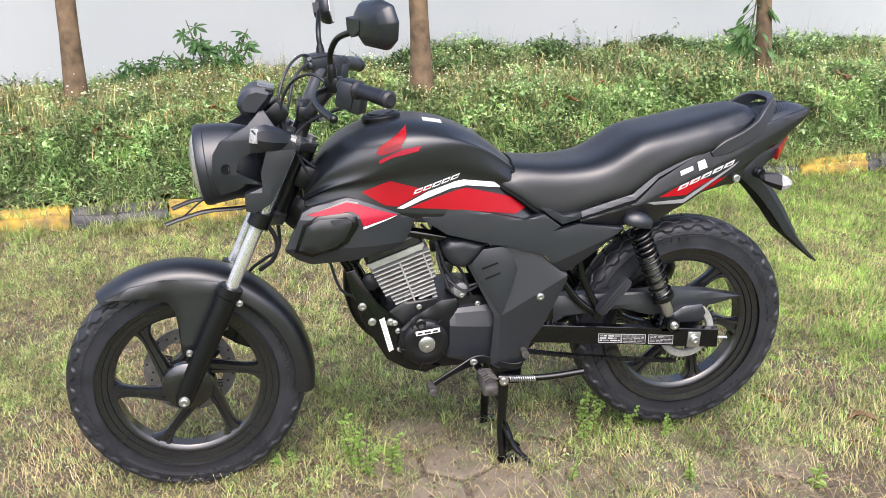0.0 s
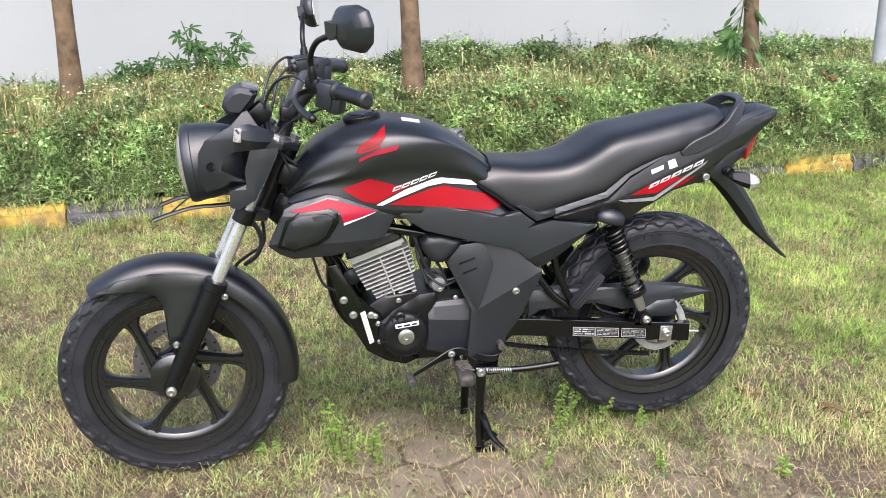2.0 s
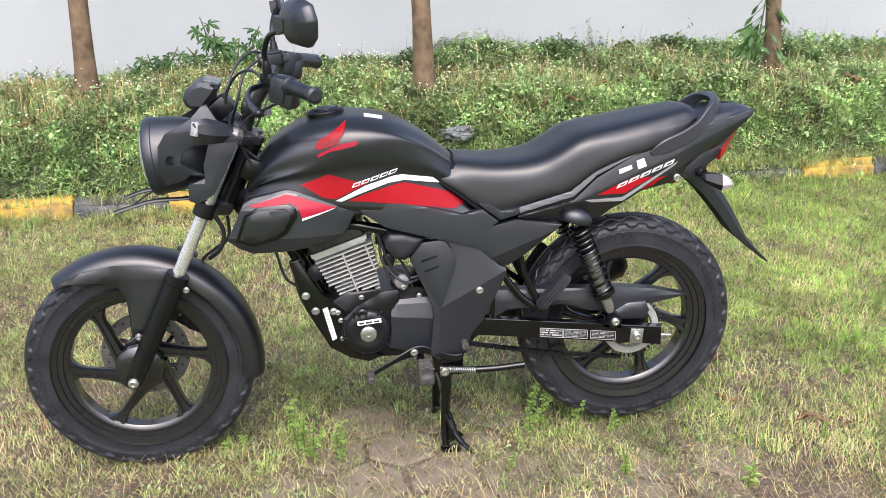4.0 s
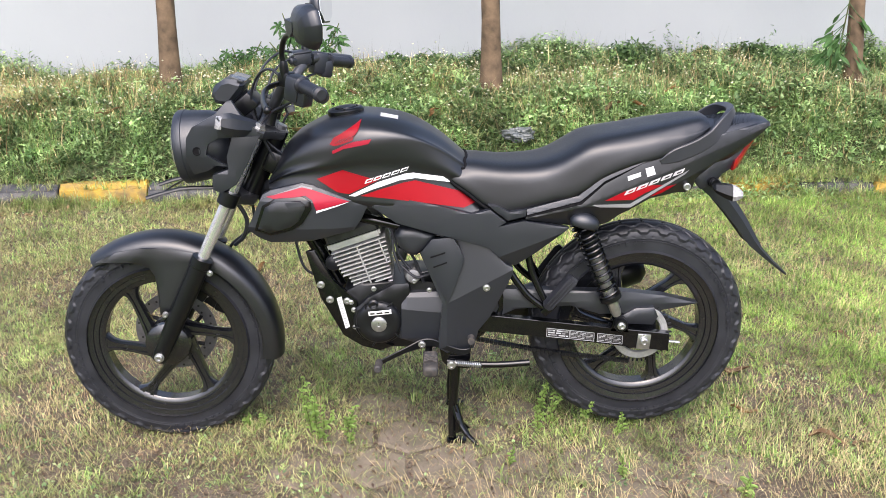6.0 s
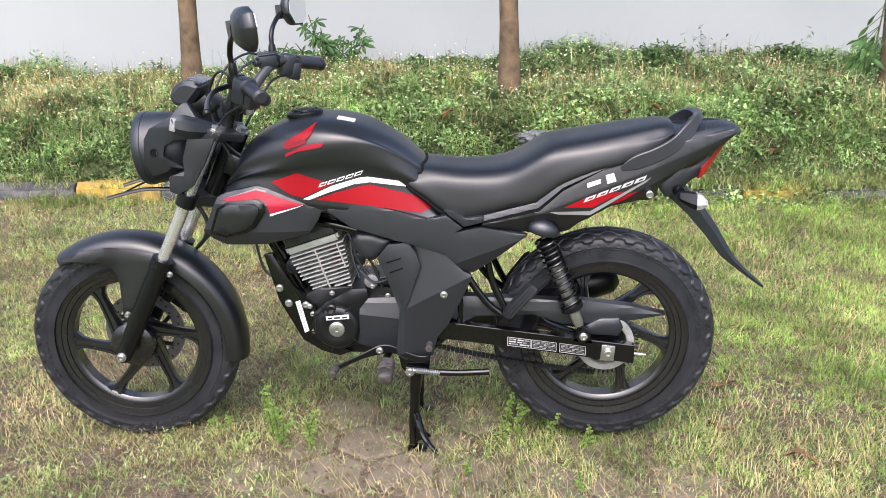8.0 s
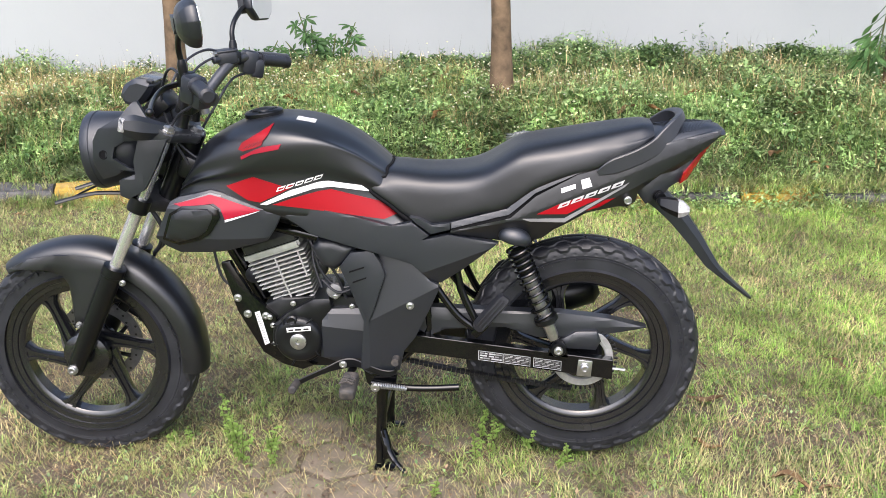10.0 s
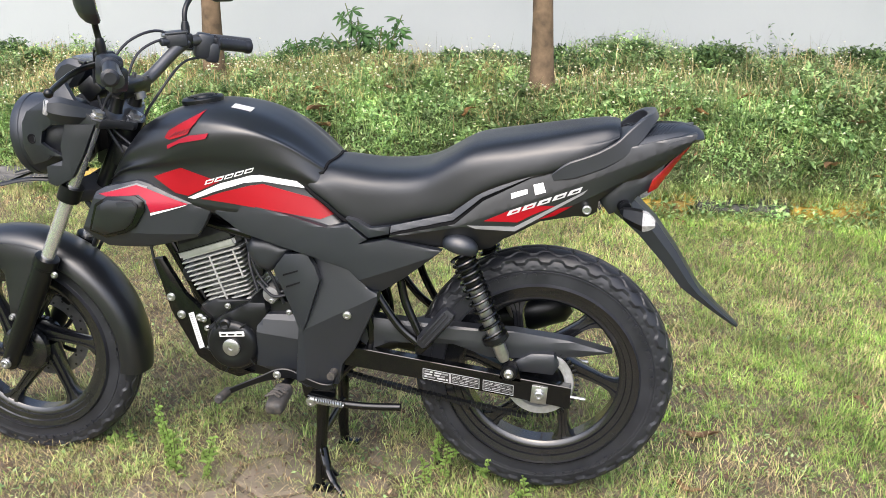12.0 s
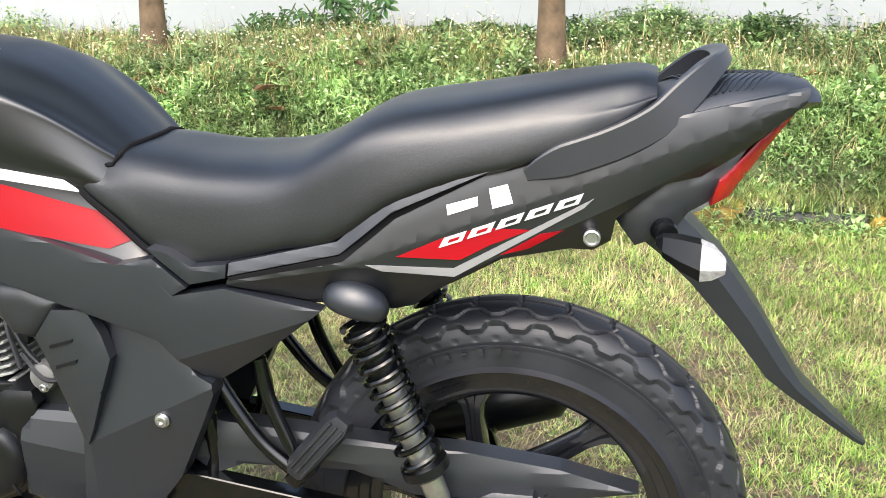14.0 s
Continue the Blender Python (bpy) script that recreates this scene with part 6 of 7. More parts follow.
FRESH = leaf_mat("young_weed_leaves", [(0.23, 0.38, 0.09), (0.33, 0.49, 0.13), (0.42, 0.55, 0.18)], 0.5, 0.4)


def soup(name, verts, quads, tris, material, parent=None):
    """A mesh from numpy arrays of corners, four-sided and three-sided faces."""
    me = bpy.data.meshes.new(name)
    nq, nt = len(quads), len(tris)
    me.vertices.add(len(verts))
    me.vertices.foreach_set("co", np.asarray(verts, np.float32).ravel())
    me.loops.add(nq * 4 + nt * 3)
    me.loops.foreach_set("vertex_index", np.concatenate([np.asarray(quads, np.int32).ravel(), np.asarray(tris, np.int32).ravel()]).astype(np.int32))
    me.polygons.add(nq + nt)
    me.polygons.foreach_set("loop_start", np.concatenate([np.arange(nq) * 4, nq * 4 + np.arange(nt) * 3]).astype(np.int32))
    me.update(calc_edges=True)
    me.materials.append(material)
    ob = new(name, me)
    ob.parent = parent
    return ob


def blades(rs, x, y, z, length, width, lean, turn):
    """Bent blades: five corners each, one quad and one tip."""
    n = len(x)
    dx, dy = np.cos(turn), np.sin(turn)
    sx, sy = -dy * width * 0.5, dx * width * 0.5
    out = np.zeros((n, 5, 3))
    mid, tip = length * 0.55, length
    hm, rm = mid * np.cos(lean * 0.5), mid * np.sin(lean * 0.5)
    ht, rt = hm + (tip - mid) * np.cos(lean * 1.4), rm + (tip - mid) * np.sin(lean * 1.4)
    out[:, 0] = np.stack([x - sx, y - sy, z], 1)
    out[:, 1] = np.stack([x + sx, y + sy, z], 1)
    out[:, 2] = np.stack([x + dx * rm + sx * 0.8, y + dy * rm + sy * 0.8, z + hm], 1)
    out[:, 3] = np.stack([x + dx * rm - sx * 0.8, y + dy * rm - sy * 0.8, z + hm], 1)
    out[:, 4] = np.stack([x + dx * rt, y + dy * rt, z + np.maximum(ht, 0.002)], 1)
    k = np.arange(n)[:, None] * 5
    return out.reshape(-1, 3), k + np.array([[0, 1, 2, 3]]), k + np.array([[3, 2, 4]])


def leaves(rs, x, y, z, size, tilt, turn, fold=0.25, slim=0.55):
    """Folded pointed leaves: two three-sided halves on a midrib."""
    n = len(x)
    ux = np.stack([np.cos(turn) * np.cos(tilt), np.sin(turn) * np.cos(tilt), np.sin(tilt)], 1)
    vx = np.stack([-np.sin(turn), np.cos(turn), np.zeros(n)], 1)
    wx = np.cross(ux, vx)
    p = np.stack([x, y, z], 1)
    s = size[:, None]
    out = np.zeros((n, 4, 3))
    out[:, 0] = p
    out[:, 1] = p + ux * s * 0.45 + vx * s * slim * 0.5 + wx * s * fold * 0.3
    out[:, 2] = p + ux * s
    out[:, 3] = p + ux * s * 0.45 - vx * s * slim * 0.5 + wx * s * fold * 0.3
    k = np.arange(n)[:, None] * 4
    return out.reshape(-1, 3), np.zeros((0, 4), int), np.concatenate([k + np.array([[0, 1, 2]]), k + np.array([[0, 2, 3]])])


def make_tree(x, y, r0, r1, leanx, leany, seed, height=4.4):
    rs = np.random.RandomState(seed)
    z0 = float(bank_z(x, y)) - 0.05
    tree = thing("tree", "young roadside tree with a slim brown trunk on the bank", "tree", "trees along the wall", (x, y, z0))
    bm = bmesh.new()
    rings = []
    for i in range(29):
        t = i / 28
        h = height * t
        r = (r0 + (r1 - r0) * min(1, h / 0.5)) * (1 - 0.45 * max(0, t - 0.3)) * (1.0 + 0.35 * math.exp(-h / 0.07))
        ring = []
        for j in range(18):
            a = 2 * math.pi * j / 18
            k = r * (1 + 0.05 * noise.noise((math.cos(a) * 1.5 + seed, math.sin(a) * 1.5, h * 3)) + 0.02 * noise.noise((math.cos(a) * 5, math.sin(a) * 5 + seed, h * 14)))
            ring.append((leanx * h + 0.02 * math.sin(h * 2 + seed) * h + k * math.cos(a), leany * h + k * math.sin(a), h))
        rings.append(ring)
    loft(bm, rings)
    part("trunk", bm, BARK, tree, angle=80)
    tips = []
    for k in range(7):
        a = k * 2.4 + seed
        h0 = height * (0.74 + 0.035 * k)
        p0 = Vector((leanx * h0, leany * h0, h0))
        p2 = p0 + Vector((math.cos(a) * 1.0, math.sin(a) * 0.8, 0.45 + 0.05 * k))
        p1 = p0.lerp(p2, 0.5) + Vector((0, 0, 0.1))
        part("limb", tube(bmesh.new(), glide([p0, p1, p2], 4), [0.028 - 0.0024 * i for i in range(9)], 8), BARK, tree)
        tips += [p1, p2, p2 + Vector((0, 0, 0.25))]
    tips = np.array(tips)
    n = 3600
    c = tips[rs.randint(len(tips), size=n)] + rs.normal(0, 0.30, (n, 3))
    v, q, t = leaves(rs, c[:, 0], c[:, 1], c[:, 2], rs.uniform(0.08, 0.16, n), rs.uniform(-0.9, 0.5, n), rs.uniform(0, 6.28, n))
    tagged(soup("crown", v, q, t, LEAFDARK, tree), kind="stuff")
    return tree


make_tree(-0.74, 2.94, 0.064, 0.050, -0.002, 0.0, 1)
make_tree(1.078, 2.86, 0.066, 0.050, -0.022, 0.0, 2)
make_tree(3.235, 3.12, 0.056, 0.044, -0.045, 0.0, 3)

# broad-leaved shrubs against the wall: stalks with fingered leaves
def fingered_leaf(bm, base, way, size, rs, fingers=6, slim=0.24, ref=(0, 0, 1)):
    """One leaf of several long pointed leaflets."""
    way = Vector(way).normalized()
    side = way.cross(Vector(ref)).normalized()
    up = side.cross(way)
    for k in range(fingers):
        a = radians(-115 + 230 * k / max(1, fingers - 1)) if fingers > 1 else 0
        d = (way * math.cos(a) + side * math.sin(a)).normalized()
        w = up.cross(d).normalized()
        ln = size * (1 - 0.3 * abs(a) / 2)
        rows = []
        for t, u in ((0, 0.05), (0.25, 0.6), (0.55, 1), (0.8, 0.7), (1, 0.03)):
            c = base + d * ln * t - up * ln * 0.28 * t * t
            rows.append((bm.verts.new(c + w * u * slim * ln * 0.5 + up * 0.004), bm.verts.new(c - up * 0.002), bm.verts.new(c - w * u * slim * ln * 0.5 + up * 0.004)))
        for p, q in zip(rows, rows[1:]):
            bm.faces.new((p[0], p[1], q[1], q[0]))
            bm.faces.new((p[1], p[2], q[2], q[1]))


def make_shrub(label, stalks, seed, fingers, size, slim, leaf_count, droop):
    rs = random.Random(seed)
    base = stalks[0][0]
    shrub = thing("shrub", label, "shrub", "", base)
    for pts in stalks:
        line = glide([Vector(p) - Vector(base) for p in pts], 6)
        part("stem", tube(bmesh.new(), line, [0.008 * (1 - 0.6 * i / (len(line) - 1)) for i in range(len(line))], 7), STALK, shrub)
        for k in range(leaf_count):
            t = 0.25 + 0.75 * (k + rs.random() * 0.5) / leaf_count
            p = line[min(len(line) - 1, int(t * (len(line) - 1)))]
            a = rs.uniform(0, 6.28)
            d = Vector((math.cos(a), 0.55 * math.sin(a) - 0.25, rs.uniform(*droop)))
            q = p + d * size * 0.7
            bm = tube(bmesh.new(), [p, q], 0.0022, 5)
            fingered_leaf(bm, q, d, size * rs.uniform(0.75, 1.15), rs, fingers, slim, (0.15 * math.cos(a), -0.75, 0.66))
            part("leaf", bm, SHRUB, shrub)
    return shrub


make_shrub("tall dark green shrub with drooping fingered leaves against the wall",
           [[(-0.08, 3.78, 0.45), (-0.15, 3.76, 0.68), (-0.21, 3.75, 0.88)], [(-0.09, 3.78, 0.45), (-0.12, 3.75, 0.64), (-0.13, 3.74, 0.80)], [(-0.05, 3.78, 0.45), (0.00, 3.75, 0.62), (0.02, 3.74, 0.74)],
            [(-0.04, 3.78, 0.45), (0.08, 3.75, 0.66), (0.15, 3.74, 0.82)], [(-0.05, 3.78, 0.45), (0.07, 3.74, 0.56), (0.13, 3.72, 0.68)], [(-0.10, 3.78, 0.45), (-0.22, 3.75, 0.60), (-0.30, 3.74, 0.70)]], 3, 5, 0.074, 0.36, 13, (-0.9, 0.15))
make_shrub("low dark-leaved shrub leaning along the white wall",
           [[(-0.48, 3.80, 0.42), (-0.42, 3.78, 0.58), (-0.36, 3.78, 0.70)], [(-0.50, 3.80, 0.42), (-0.52, 3.78, 0.56), (-0.55, 3.78, 0.66)], [(-0.50, 3.80, 0.42), (-0.60, 3.78, 0.50), (-0.68, 3.78, 0.60)], [(-0.50, 3.80, 0.42), (-0.46, 3.78, 0.55), (-0.45, 3.78, 0.64)]], 8, 5, 0.058, 0.38, 12, (-0.8, 0.2))
make_shrub("broad-leaved green plant at the foot of the wall",
           [[(0.14, 3.66, 0.44), (0.15, 3.62, 0.52), (0.18, 3.60, 0.57)], [(0.20, 3.66, 0.44), (0.26, 3.62, 0.50), (0.30, 3.60, 0.54)], [(0.05, 3.66, 0.44), (0.00, 3.62, 0.50), (-0.04, 3.60, 0.56)]], 21, 1, 0.075, 0.6, 9, (-0.4, 0.4))
make_shrub("long-leaved drooping shrub beside a tree trunk",
           [[(3.12, 3.13, 0.48), (3.13, 3.12, 0.72), (3.15, 3.10, 1.05)], [(3.10, 3.13, 0.48), (3.08, 3.10, 0.66), (3.06, 3.08, 0.84)], [(3.14, 3.15, 0.48), (3.18, 3.12, 0.66), (3.17, 3.10, 0.86)]], 12, 1, 0.095, 0.30, 24, (-1.1, -0.1))

# weeds covering the bank
rs = np.random.RandomState(7)


def spread(n, x0, x1, d0, d1):
    x = rs.uniform(x0, x1, n)
    return x, kerb_y(x) + rs.uniform(d0, d1, n) * (wall_y(x) - kerb_y(x)) / 1.68


def bank_tall(x, y):
    d = y - kerb_y(x)
    back = np.clip((d - 0.9) / 0.5, 0, 1)
    crest = np.interp(x, [-2.5, -2.1, -1.75, -1.3, -0.7, -0.3, 0.3, 0.9, 1.35, 1.75, 2.05, 2.35, 2.65, 3.0, 3.6, 4.6], [0.10, 0.13, 0.0, 0.01, 0.0, 0.0, 0.0, 0.03, 0.10, 0.11, 0.05, 0.0, 0.05, 0.08, 0.09, 0.06])
    return (0.012 + 0.22 * value_noise(x, y, 2.3, 31, 5) ** 2.2) * np.clip(d / 0.3, 0.5, 1.1) * (1 - 0.35 * back) + crest * back * (0.45 + value_noise(x, y, 3.1, 37, 3))


n = 125000
x, y = spread(n, -3.6, 6.4, 0.07, 1.66)
z = bank_z(x, y) + bank_tall(x, y) * rs.rand(n) ** 0.8
v, q, t = leaves(rs, x, y, z, rs.uniform(0.012, 0.034, n), rs.normal(0.2, 0.6, n), rs.uniform(0, 6.28, n), 0.4, 0.45)
tagged(soup("undergrowth", v, q, t, WEED), "dense low green weeds covering the bank", "weeds", kind="stuff")
n = 45000
x, y = spread(n, -3.6, 6.4, 0.06, 0.46)
z = bank_z(x, y) + (0.03 + 0.5 * bank_tall(x, y)) * rs.rand(n)
v, q, t = leaves(rs, x, y - 0.03 * rs.rand(n), z, rs.uniform(0.014, 0.036, n), rs.normal(0.3, 0.5, n), rs.uniform(0, 6.28, n), 0.4, 0.45)
tagged(soup("undergrowth", v, q, t, SHOOT), "dense low green weeds on the face of the bank", "weeds", kind="stuff")
# leafy shoots: whorls of larger leaves on top of the low weeds
n = 11000
cx, cy = spread(n, -3.0, 5.4, 0.04, 1.64)
keep = rs.rand(n) < 0.25 + value_noise(cx, cy, 2.2, 45, 3)
cx, cy = cx[keep], cy[keep]
big = rs.uniform(0.016, 0.042, len(cx)) * (0.6 + 1.0 * value_noise(cx, cy, 1.4, 47, 2))
high = bank_tall(cx, cy) * 1.05 + rs.uniform(0, 0.05, len(cx))
i = np.repeat(np.arange(len(cx)), 9)
m = len(i)
turn = rs.uniform(0, 6.28, m)
level = rs.rand(m)
off = 0.2 * big[i] * level
x, y = cx[i] + off * np.cos(turn), cy[i] + off * np.sin(turn)
z = bank_z(cx, cy)[i] + high[i] * (0.45 + 0.55 * level)
v, q, t = leaves(rs, x, y, z, big[i] * rs.uniform(0.6, 1.1, m), rs.normal(0.25, 0.35, m), turn, 0.35, 0.5)
tagged(soup("leafy_weeds", v, q, t, SHOOT), "taller leafy weeds on the bank", "weeds", kind="stuff")
n = 9000
cx, cy = spread(n, -2.6, 5.0, 0.03, 1.5)
keep = rs.rand(n) < 0.35 + value_noise(cx, cy, 1.8, 61) ** 2 * 1.8 + 0.9 * (cy - kerb_y(cx) < 0.28)
cx, cy = cx[keep], cy[keep]
i = np.repeat(np.arange(len(cx)), 9)
m = len(i)
turn = rs.uniform(0, 6.28, m)
reach = rs.uniform(0, 0.03, m)
x, y = cx[i] + reach * np.cos(turn), cy[i] + reach * np.sin(turn)
ln = (rs.uniform(0.06, 0.15, len(cx)) + 0.3 * bank_tall(cx, cy))[i] * rs.uniform(0.5, 1.2, m)
v, q, t = blades(rs, x, y, bank_z(x, y) + 0.2 * bank_tall(cx, cy)[i], ln, rs.uniform(0.0022, 0.0045, m), rs.uniform(0.4, 1.8, m), turn)
tagged(soup("bank_grass", v, q, t, LONGGRASS), "long grass among the weeds of the bank", "grass", kind="stuff")
# grass and weeds overgrowing the kerb
n = 2600
cx = rs.uniform(-2.5, 5.5, n)
cy = kerb_y(cx) + rs.uniform(-0.05, 0.16, n)
keep = rs.rand(n) < np.where((cx > 1.45) & (cx < 3.12), 1.0, np.where(cx > 3.7, 0.6, 0.22))
cx, cy = cx[keep], cy[keep]
i = np.repeat(np.arange(len(cx)), 12)
m = len(i)
turn = rs.uniform(0, 6.28, m)
x, y = cx[i] + rs.normal(0, 0.012, m), cy[i] + rs.normal(0, 0.010, m)
d = y - kerb_y(x)
base = ground_z(x, kerb_y(x)) + np.where(d < 0.0, 0.0, 0.085) - 0.01
v, q, t = blades(rs, x, y, base, rs.uniform(0.04, 0.15, m) * np.where(cx[i] > 1.45, 1.15, 0.8), rs.uniform(0.0025, 0.005, m), rs.uniform(0.6, 2.0, m), turn)
tagged(soup("kerb_grass", v, q, t, GRASS), "grass overgrowing the kerb", "grass", kind="stuff")
n = 9000
x = rs.uniform(1.15, 5.2, n)
y = kerb_y(x) + rs.uniform(-0.09, 0.13, n)
keep = rs.rand(n) < np.where((x > 3.02) & (x < 3.62), 0.06, np.where(x < 3.02, 0.95, 0.5)) * np.clip(2.2 * value_noise(x, y, 2.6, 121, 3) - 0.5, 0.05, 1)
x, y = x[keep], y[keep]
n = len(x)
z = ground_z(x, kerb_y(x)) + rs.uniform(0.0, 1.0, n) * np.interp(y - kerb_y(x), [-0.09, 0.0, 0.13], [0.03, 0.11, 0.19])
v, q, t = leaves(rs, x, y, z, rs.uniform(0.014, 0.036, n), rs.normal(0.2, 0.5, n), rs.uniform(0, 6.28, n), 0.4, 0.5)
tagged(soup("kerb_weeds", v, q, t, SHOOT), "leafy weeds creeping over the kerb", "weeds", kind="stuff")
# broad-leaved clumps low on the bank
n = 2600
cx, cy = spread(n, -2.0, 5.2, 0.02, 0.8)
keep = rs.rand(n) < np.clip(2.6 * value_noise(cx, cy, 1.9, 131, 3) - 0.85, 0.04, 1) * np.where(cx > 0.9, 0.85, 0.12)
cx, cy = cx[keep], cy[keep]
big = rs.uniform(0.026, 0.058, len(cx))
i = np.repeat(np.arange(len(cx)), 13)
m = len(i)
turn = rs.uniform(0, 6.28, m)
off = big[i] * rs.uniform(0.0, 0.9, m)
x, y = cx[i] + off * np.cos(turn), cy[i] + off * np.sin(turn)
z = bank_z(cx, cy)[i] + bank_tall(cx, cy)[i] * rs.uniform(0.5, 1.05, m) + 0.02
v, q, t = leaves(rs, x, y, z, big[i] * rs.uniform(0.5, 1.1, m), rs.normal(0.15, 0.45, m), turn, 0.45, 0.62)
tagged(soup("broadleaf_weeds", v, q, t, SHOOT), "broad-leaved weeds low on the bank", "weeds", kind="stuff")
n = 5200
x, y = spread(n, -3.4, 6.2, 0.12, 1.64)
hz = bank_z(x, y)
ln = bank_tall(x, y) + rs.uniform(0.05, 0.13, n) + 0.10 * (rs.rand(n) < 0.08)
v, q, t = blades(rs, x, y, hz, ln, np.full(n, 0.0022), rs.uniform(0.05, 0.45, n), rs.uniform(0, 6.28, n))
tagged(soup("stalks", v, q, t, STALK), "thin flower stalks above the weeds", "weeds", kind="stuff")
tips = v.reshape(-1, 5, 3)[:, 4]
pick = (rs.rand(n) < np.where(x < 1.6, 0.62, 0.3)) & (y - kerb_y(x) < 1.2)
c = tips[pick]
m = len(c)
r = rs.uniform(0.0045, 0.0085, m)[:, None, None]
octa = np.array([(1, 0, 0), (0, 1, 0), (-1, 0, 0), (0, -1, 0), (0, 0, 0.7), (0, 0, -0.7)])
v = (c[:, None, :] + octa[None] * r).reshape(-1, 3)
k = np.arange(m)[:, None] * 6
t = np.concatenate([k + np.array([f]) for f in ((0, 1, 4), (1, 2, 4), (2, 3, 4), (3, 0, 4), (1, 0, 5), (2, 1, 5), (3, 2, 5), (0, 3, 5))])
tagged(soup("flowers", v, np.zeros((0, 4), int), t, PETAL), "tiny white flower heads among the weeds", "flowers", kind="stuff")

# taller weeds on the crest, in loose clumps: thin stalks with small leaves
n = 2600
x, y = spread(n, -3.4, 6.2, 0.75, 1.64)
clump = value_noise(x, y, 1.9, 53, 4)
keep = (rs.rand(n) < np.clip((clump - 0.42) * 4, 0.03, 1)) & ((x < -0.8) | (x > 0.35) | (rs.rand(n) < 0.3))
x, y, clump = x[keep], y[keep], clump[keep]
n = len(x)
ln = rs.uniform(0.05, 0.13, n) + 0.30 * np.clip(clump - 0.45, 0, 0.3) + 0.12 * (rs.rand(n) < 0.05)
turn, lean = rs.uniform(0, 6.28, n), rs.uniform(0.02, 0.4, n)
v, q, t = blades(rs, x, y, bank_z(x, y), ln, np.full(n, 0.0028), lean, turn)
tagged(soup("stalks", v, q, t, STALK), "thin weed stalks on the crest of the bank", "weeds", kind="stuff")
i = np.repeat(np.arange(n), 11)
m = len(i)
up = rs.uniform(0.3, 1.0, m)
out = ln[i] * up * np.sin(lean[i] * 0.7)
v, q, t = leaves(rs, x[i] + out * np.cos(turn[i]), y[i] + out * np.sin(turn[i]), bank_z(x, y)[i] + ln[i] * up * np.cos(lean[i] * 0.7), rs.uniform(0.018, 0.042, m), rs.normal(0.1, 0.5, m), rs.uniform(0, 6.28, m), 0.4, 0.42)
tagged(soup("crest_weeds", v, q, t, CREST), "leafy weeds along the crest of the bank", "weeds", kind="stuff")

# dark-leaved bushes on the crest, in uneven lobes
lobes = [(rs.normal(a, 0.14), rs.normal(b, 0.10), rs.uniform(0.06, 0.15), rs.uniform(0.04, h + 0.03)) for a, b, h in ((1.45, 3.62, 0.12), (1.72, 3.60, 0.13), (1.95, 3.70, 0.09), (-2.15, 3.45, 0.13), (0.75, 3.55, 0.07), (2.75, 3.75, 0.08), (3.55, 3.65, 0.10), (1.25, 3.45, 0.08)) for _ in range(7)]
at = np.array(lobes)[rs.randint(len(lobes), size=34000)]
n = len(at)
ball = rs.normal(0, 1, (n, 3))
ball /= np.linalg.norm(ball, axis=1)[:, None]
ball *= (rs.rand(n) ** 0.45)[:, None]
x, y = at[:, 0] + ball[:, 0] * at[:, 2], at[:, 1] + ball[:, 1] * at[:, 2] * 0.8
z = bank_z(x, y) + at[:, 3] + np.abs(ball[:, 2]) * at[:, 2] * 0.8
v, q, t = leaves(rs, x, y, z, rs.uniform(0.018, 0.045, n), rs.normal(0.0, 0.5, n), rs.uniform(0, 6.28, n), 0.4, 0.45)
tagged(soup("crest_bushes", v, q, t, CREST), "dark green leafy bushes on the crest of the bank", "bushes", kind="stuff")

# dry litter among the weeds
n = 14000
x, y = spread(n, -2.8, 5.2, 0.02, 1.1)
keep = rs.rand(n) < value_noise(x, y, 2.6, 77, 3) ** 2 * 2.2
x, y = x[keep], y[keep]
n = len(x)
v, q, t = blades(rs, x, y, bank_z(x, y) + bank_tall(x, y) * rs.uniform(0.4, 1.1, n), rs.uniform(0.06, 0.22, n), rs.uniform(0.0016, 0.0036, n), rs.uniform(0.5, 1.8, n), rs.uniform(0, 6.28, n))
tagged(soup("dry_stalks", v, q, t, STRAW), "dry stalks lying in the weeds", "straw", kind="stuff")
# withered yellow-brown growth high on the bank beside the front wheel
n = 16000
x, y = spread(n, -2.2, 0.9, 0.25, 1.35)
keep = rs.rand(n) < np.clip(2.6 * value_noise(x, y, 1.5, 141, 3) - 0.85, 0, 1)
x, y = x[keep], y[keep]
n = len(x)
v, q, t = blades(rs, x, y, bank_z(x, y) + bank_tall(x, y) * rs.uniform(0.55, 1.15, n), rs.uniform(0.05, 0.16, n), rs.uniform(0.0018, 0.0040, n), rs.uniform(0.9, 2.1, n), rs.uniform(0, 6.28, n))
tagged(soup("dry_stalks", v, q, t, WITHERED), "withered yellow-brown grass high on the bank", "straw", kind="stuff")
n = 4200
x, y = spread(n, -3.6, 6.4, 0.02, 1.2)
keep = rs.rand(n) < value_noise(x, y, 2.0, 87, 3) ** 2 * 1.6
x, y = x[keep], y[keep]
n = len(x)
v, q, t = leaves(rs, x, y, bank_z(x, y) + bank_tall(x, y) * rs.uniform(0.2, 0.75, n), rs.uniform(0.02, 0.055, n), rs.normal(0.0, 0.3, n), rs.uniform(0, 6.28, n), 0.6, 0.4)
tagged(soup("leaf_litter", v, q, t, DRYLEAF), "small brown dead leaves in the weeds", "leaves", kind="stuff")

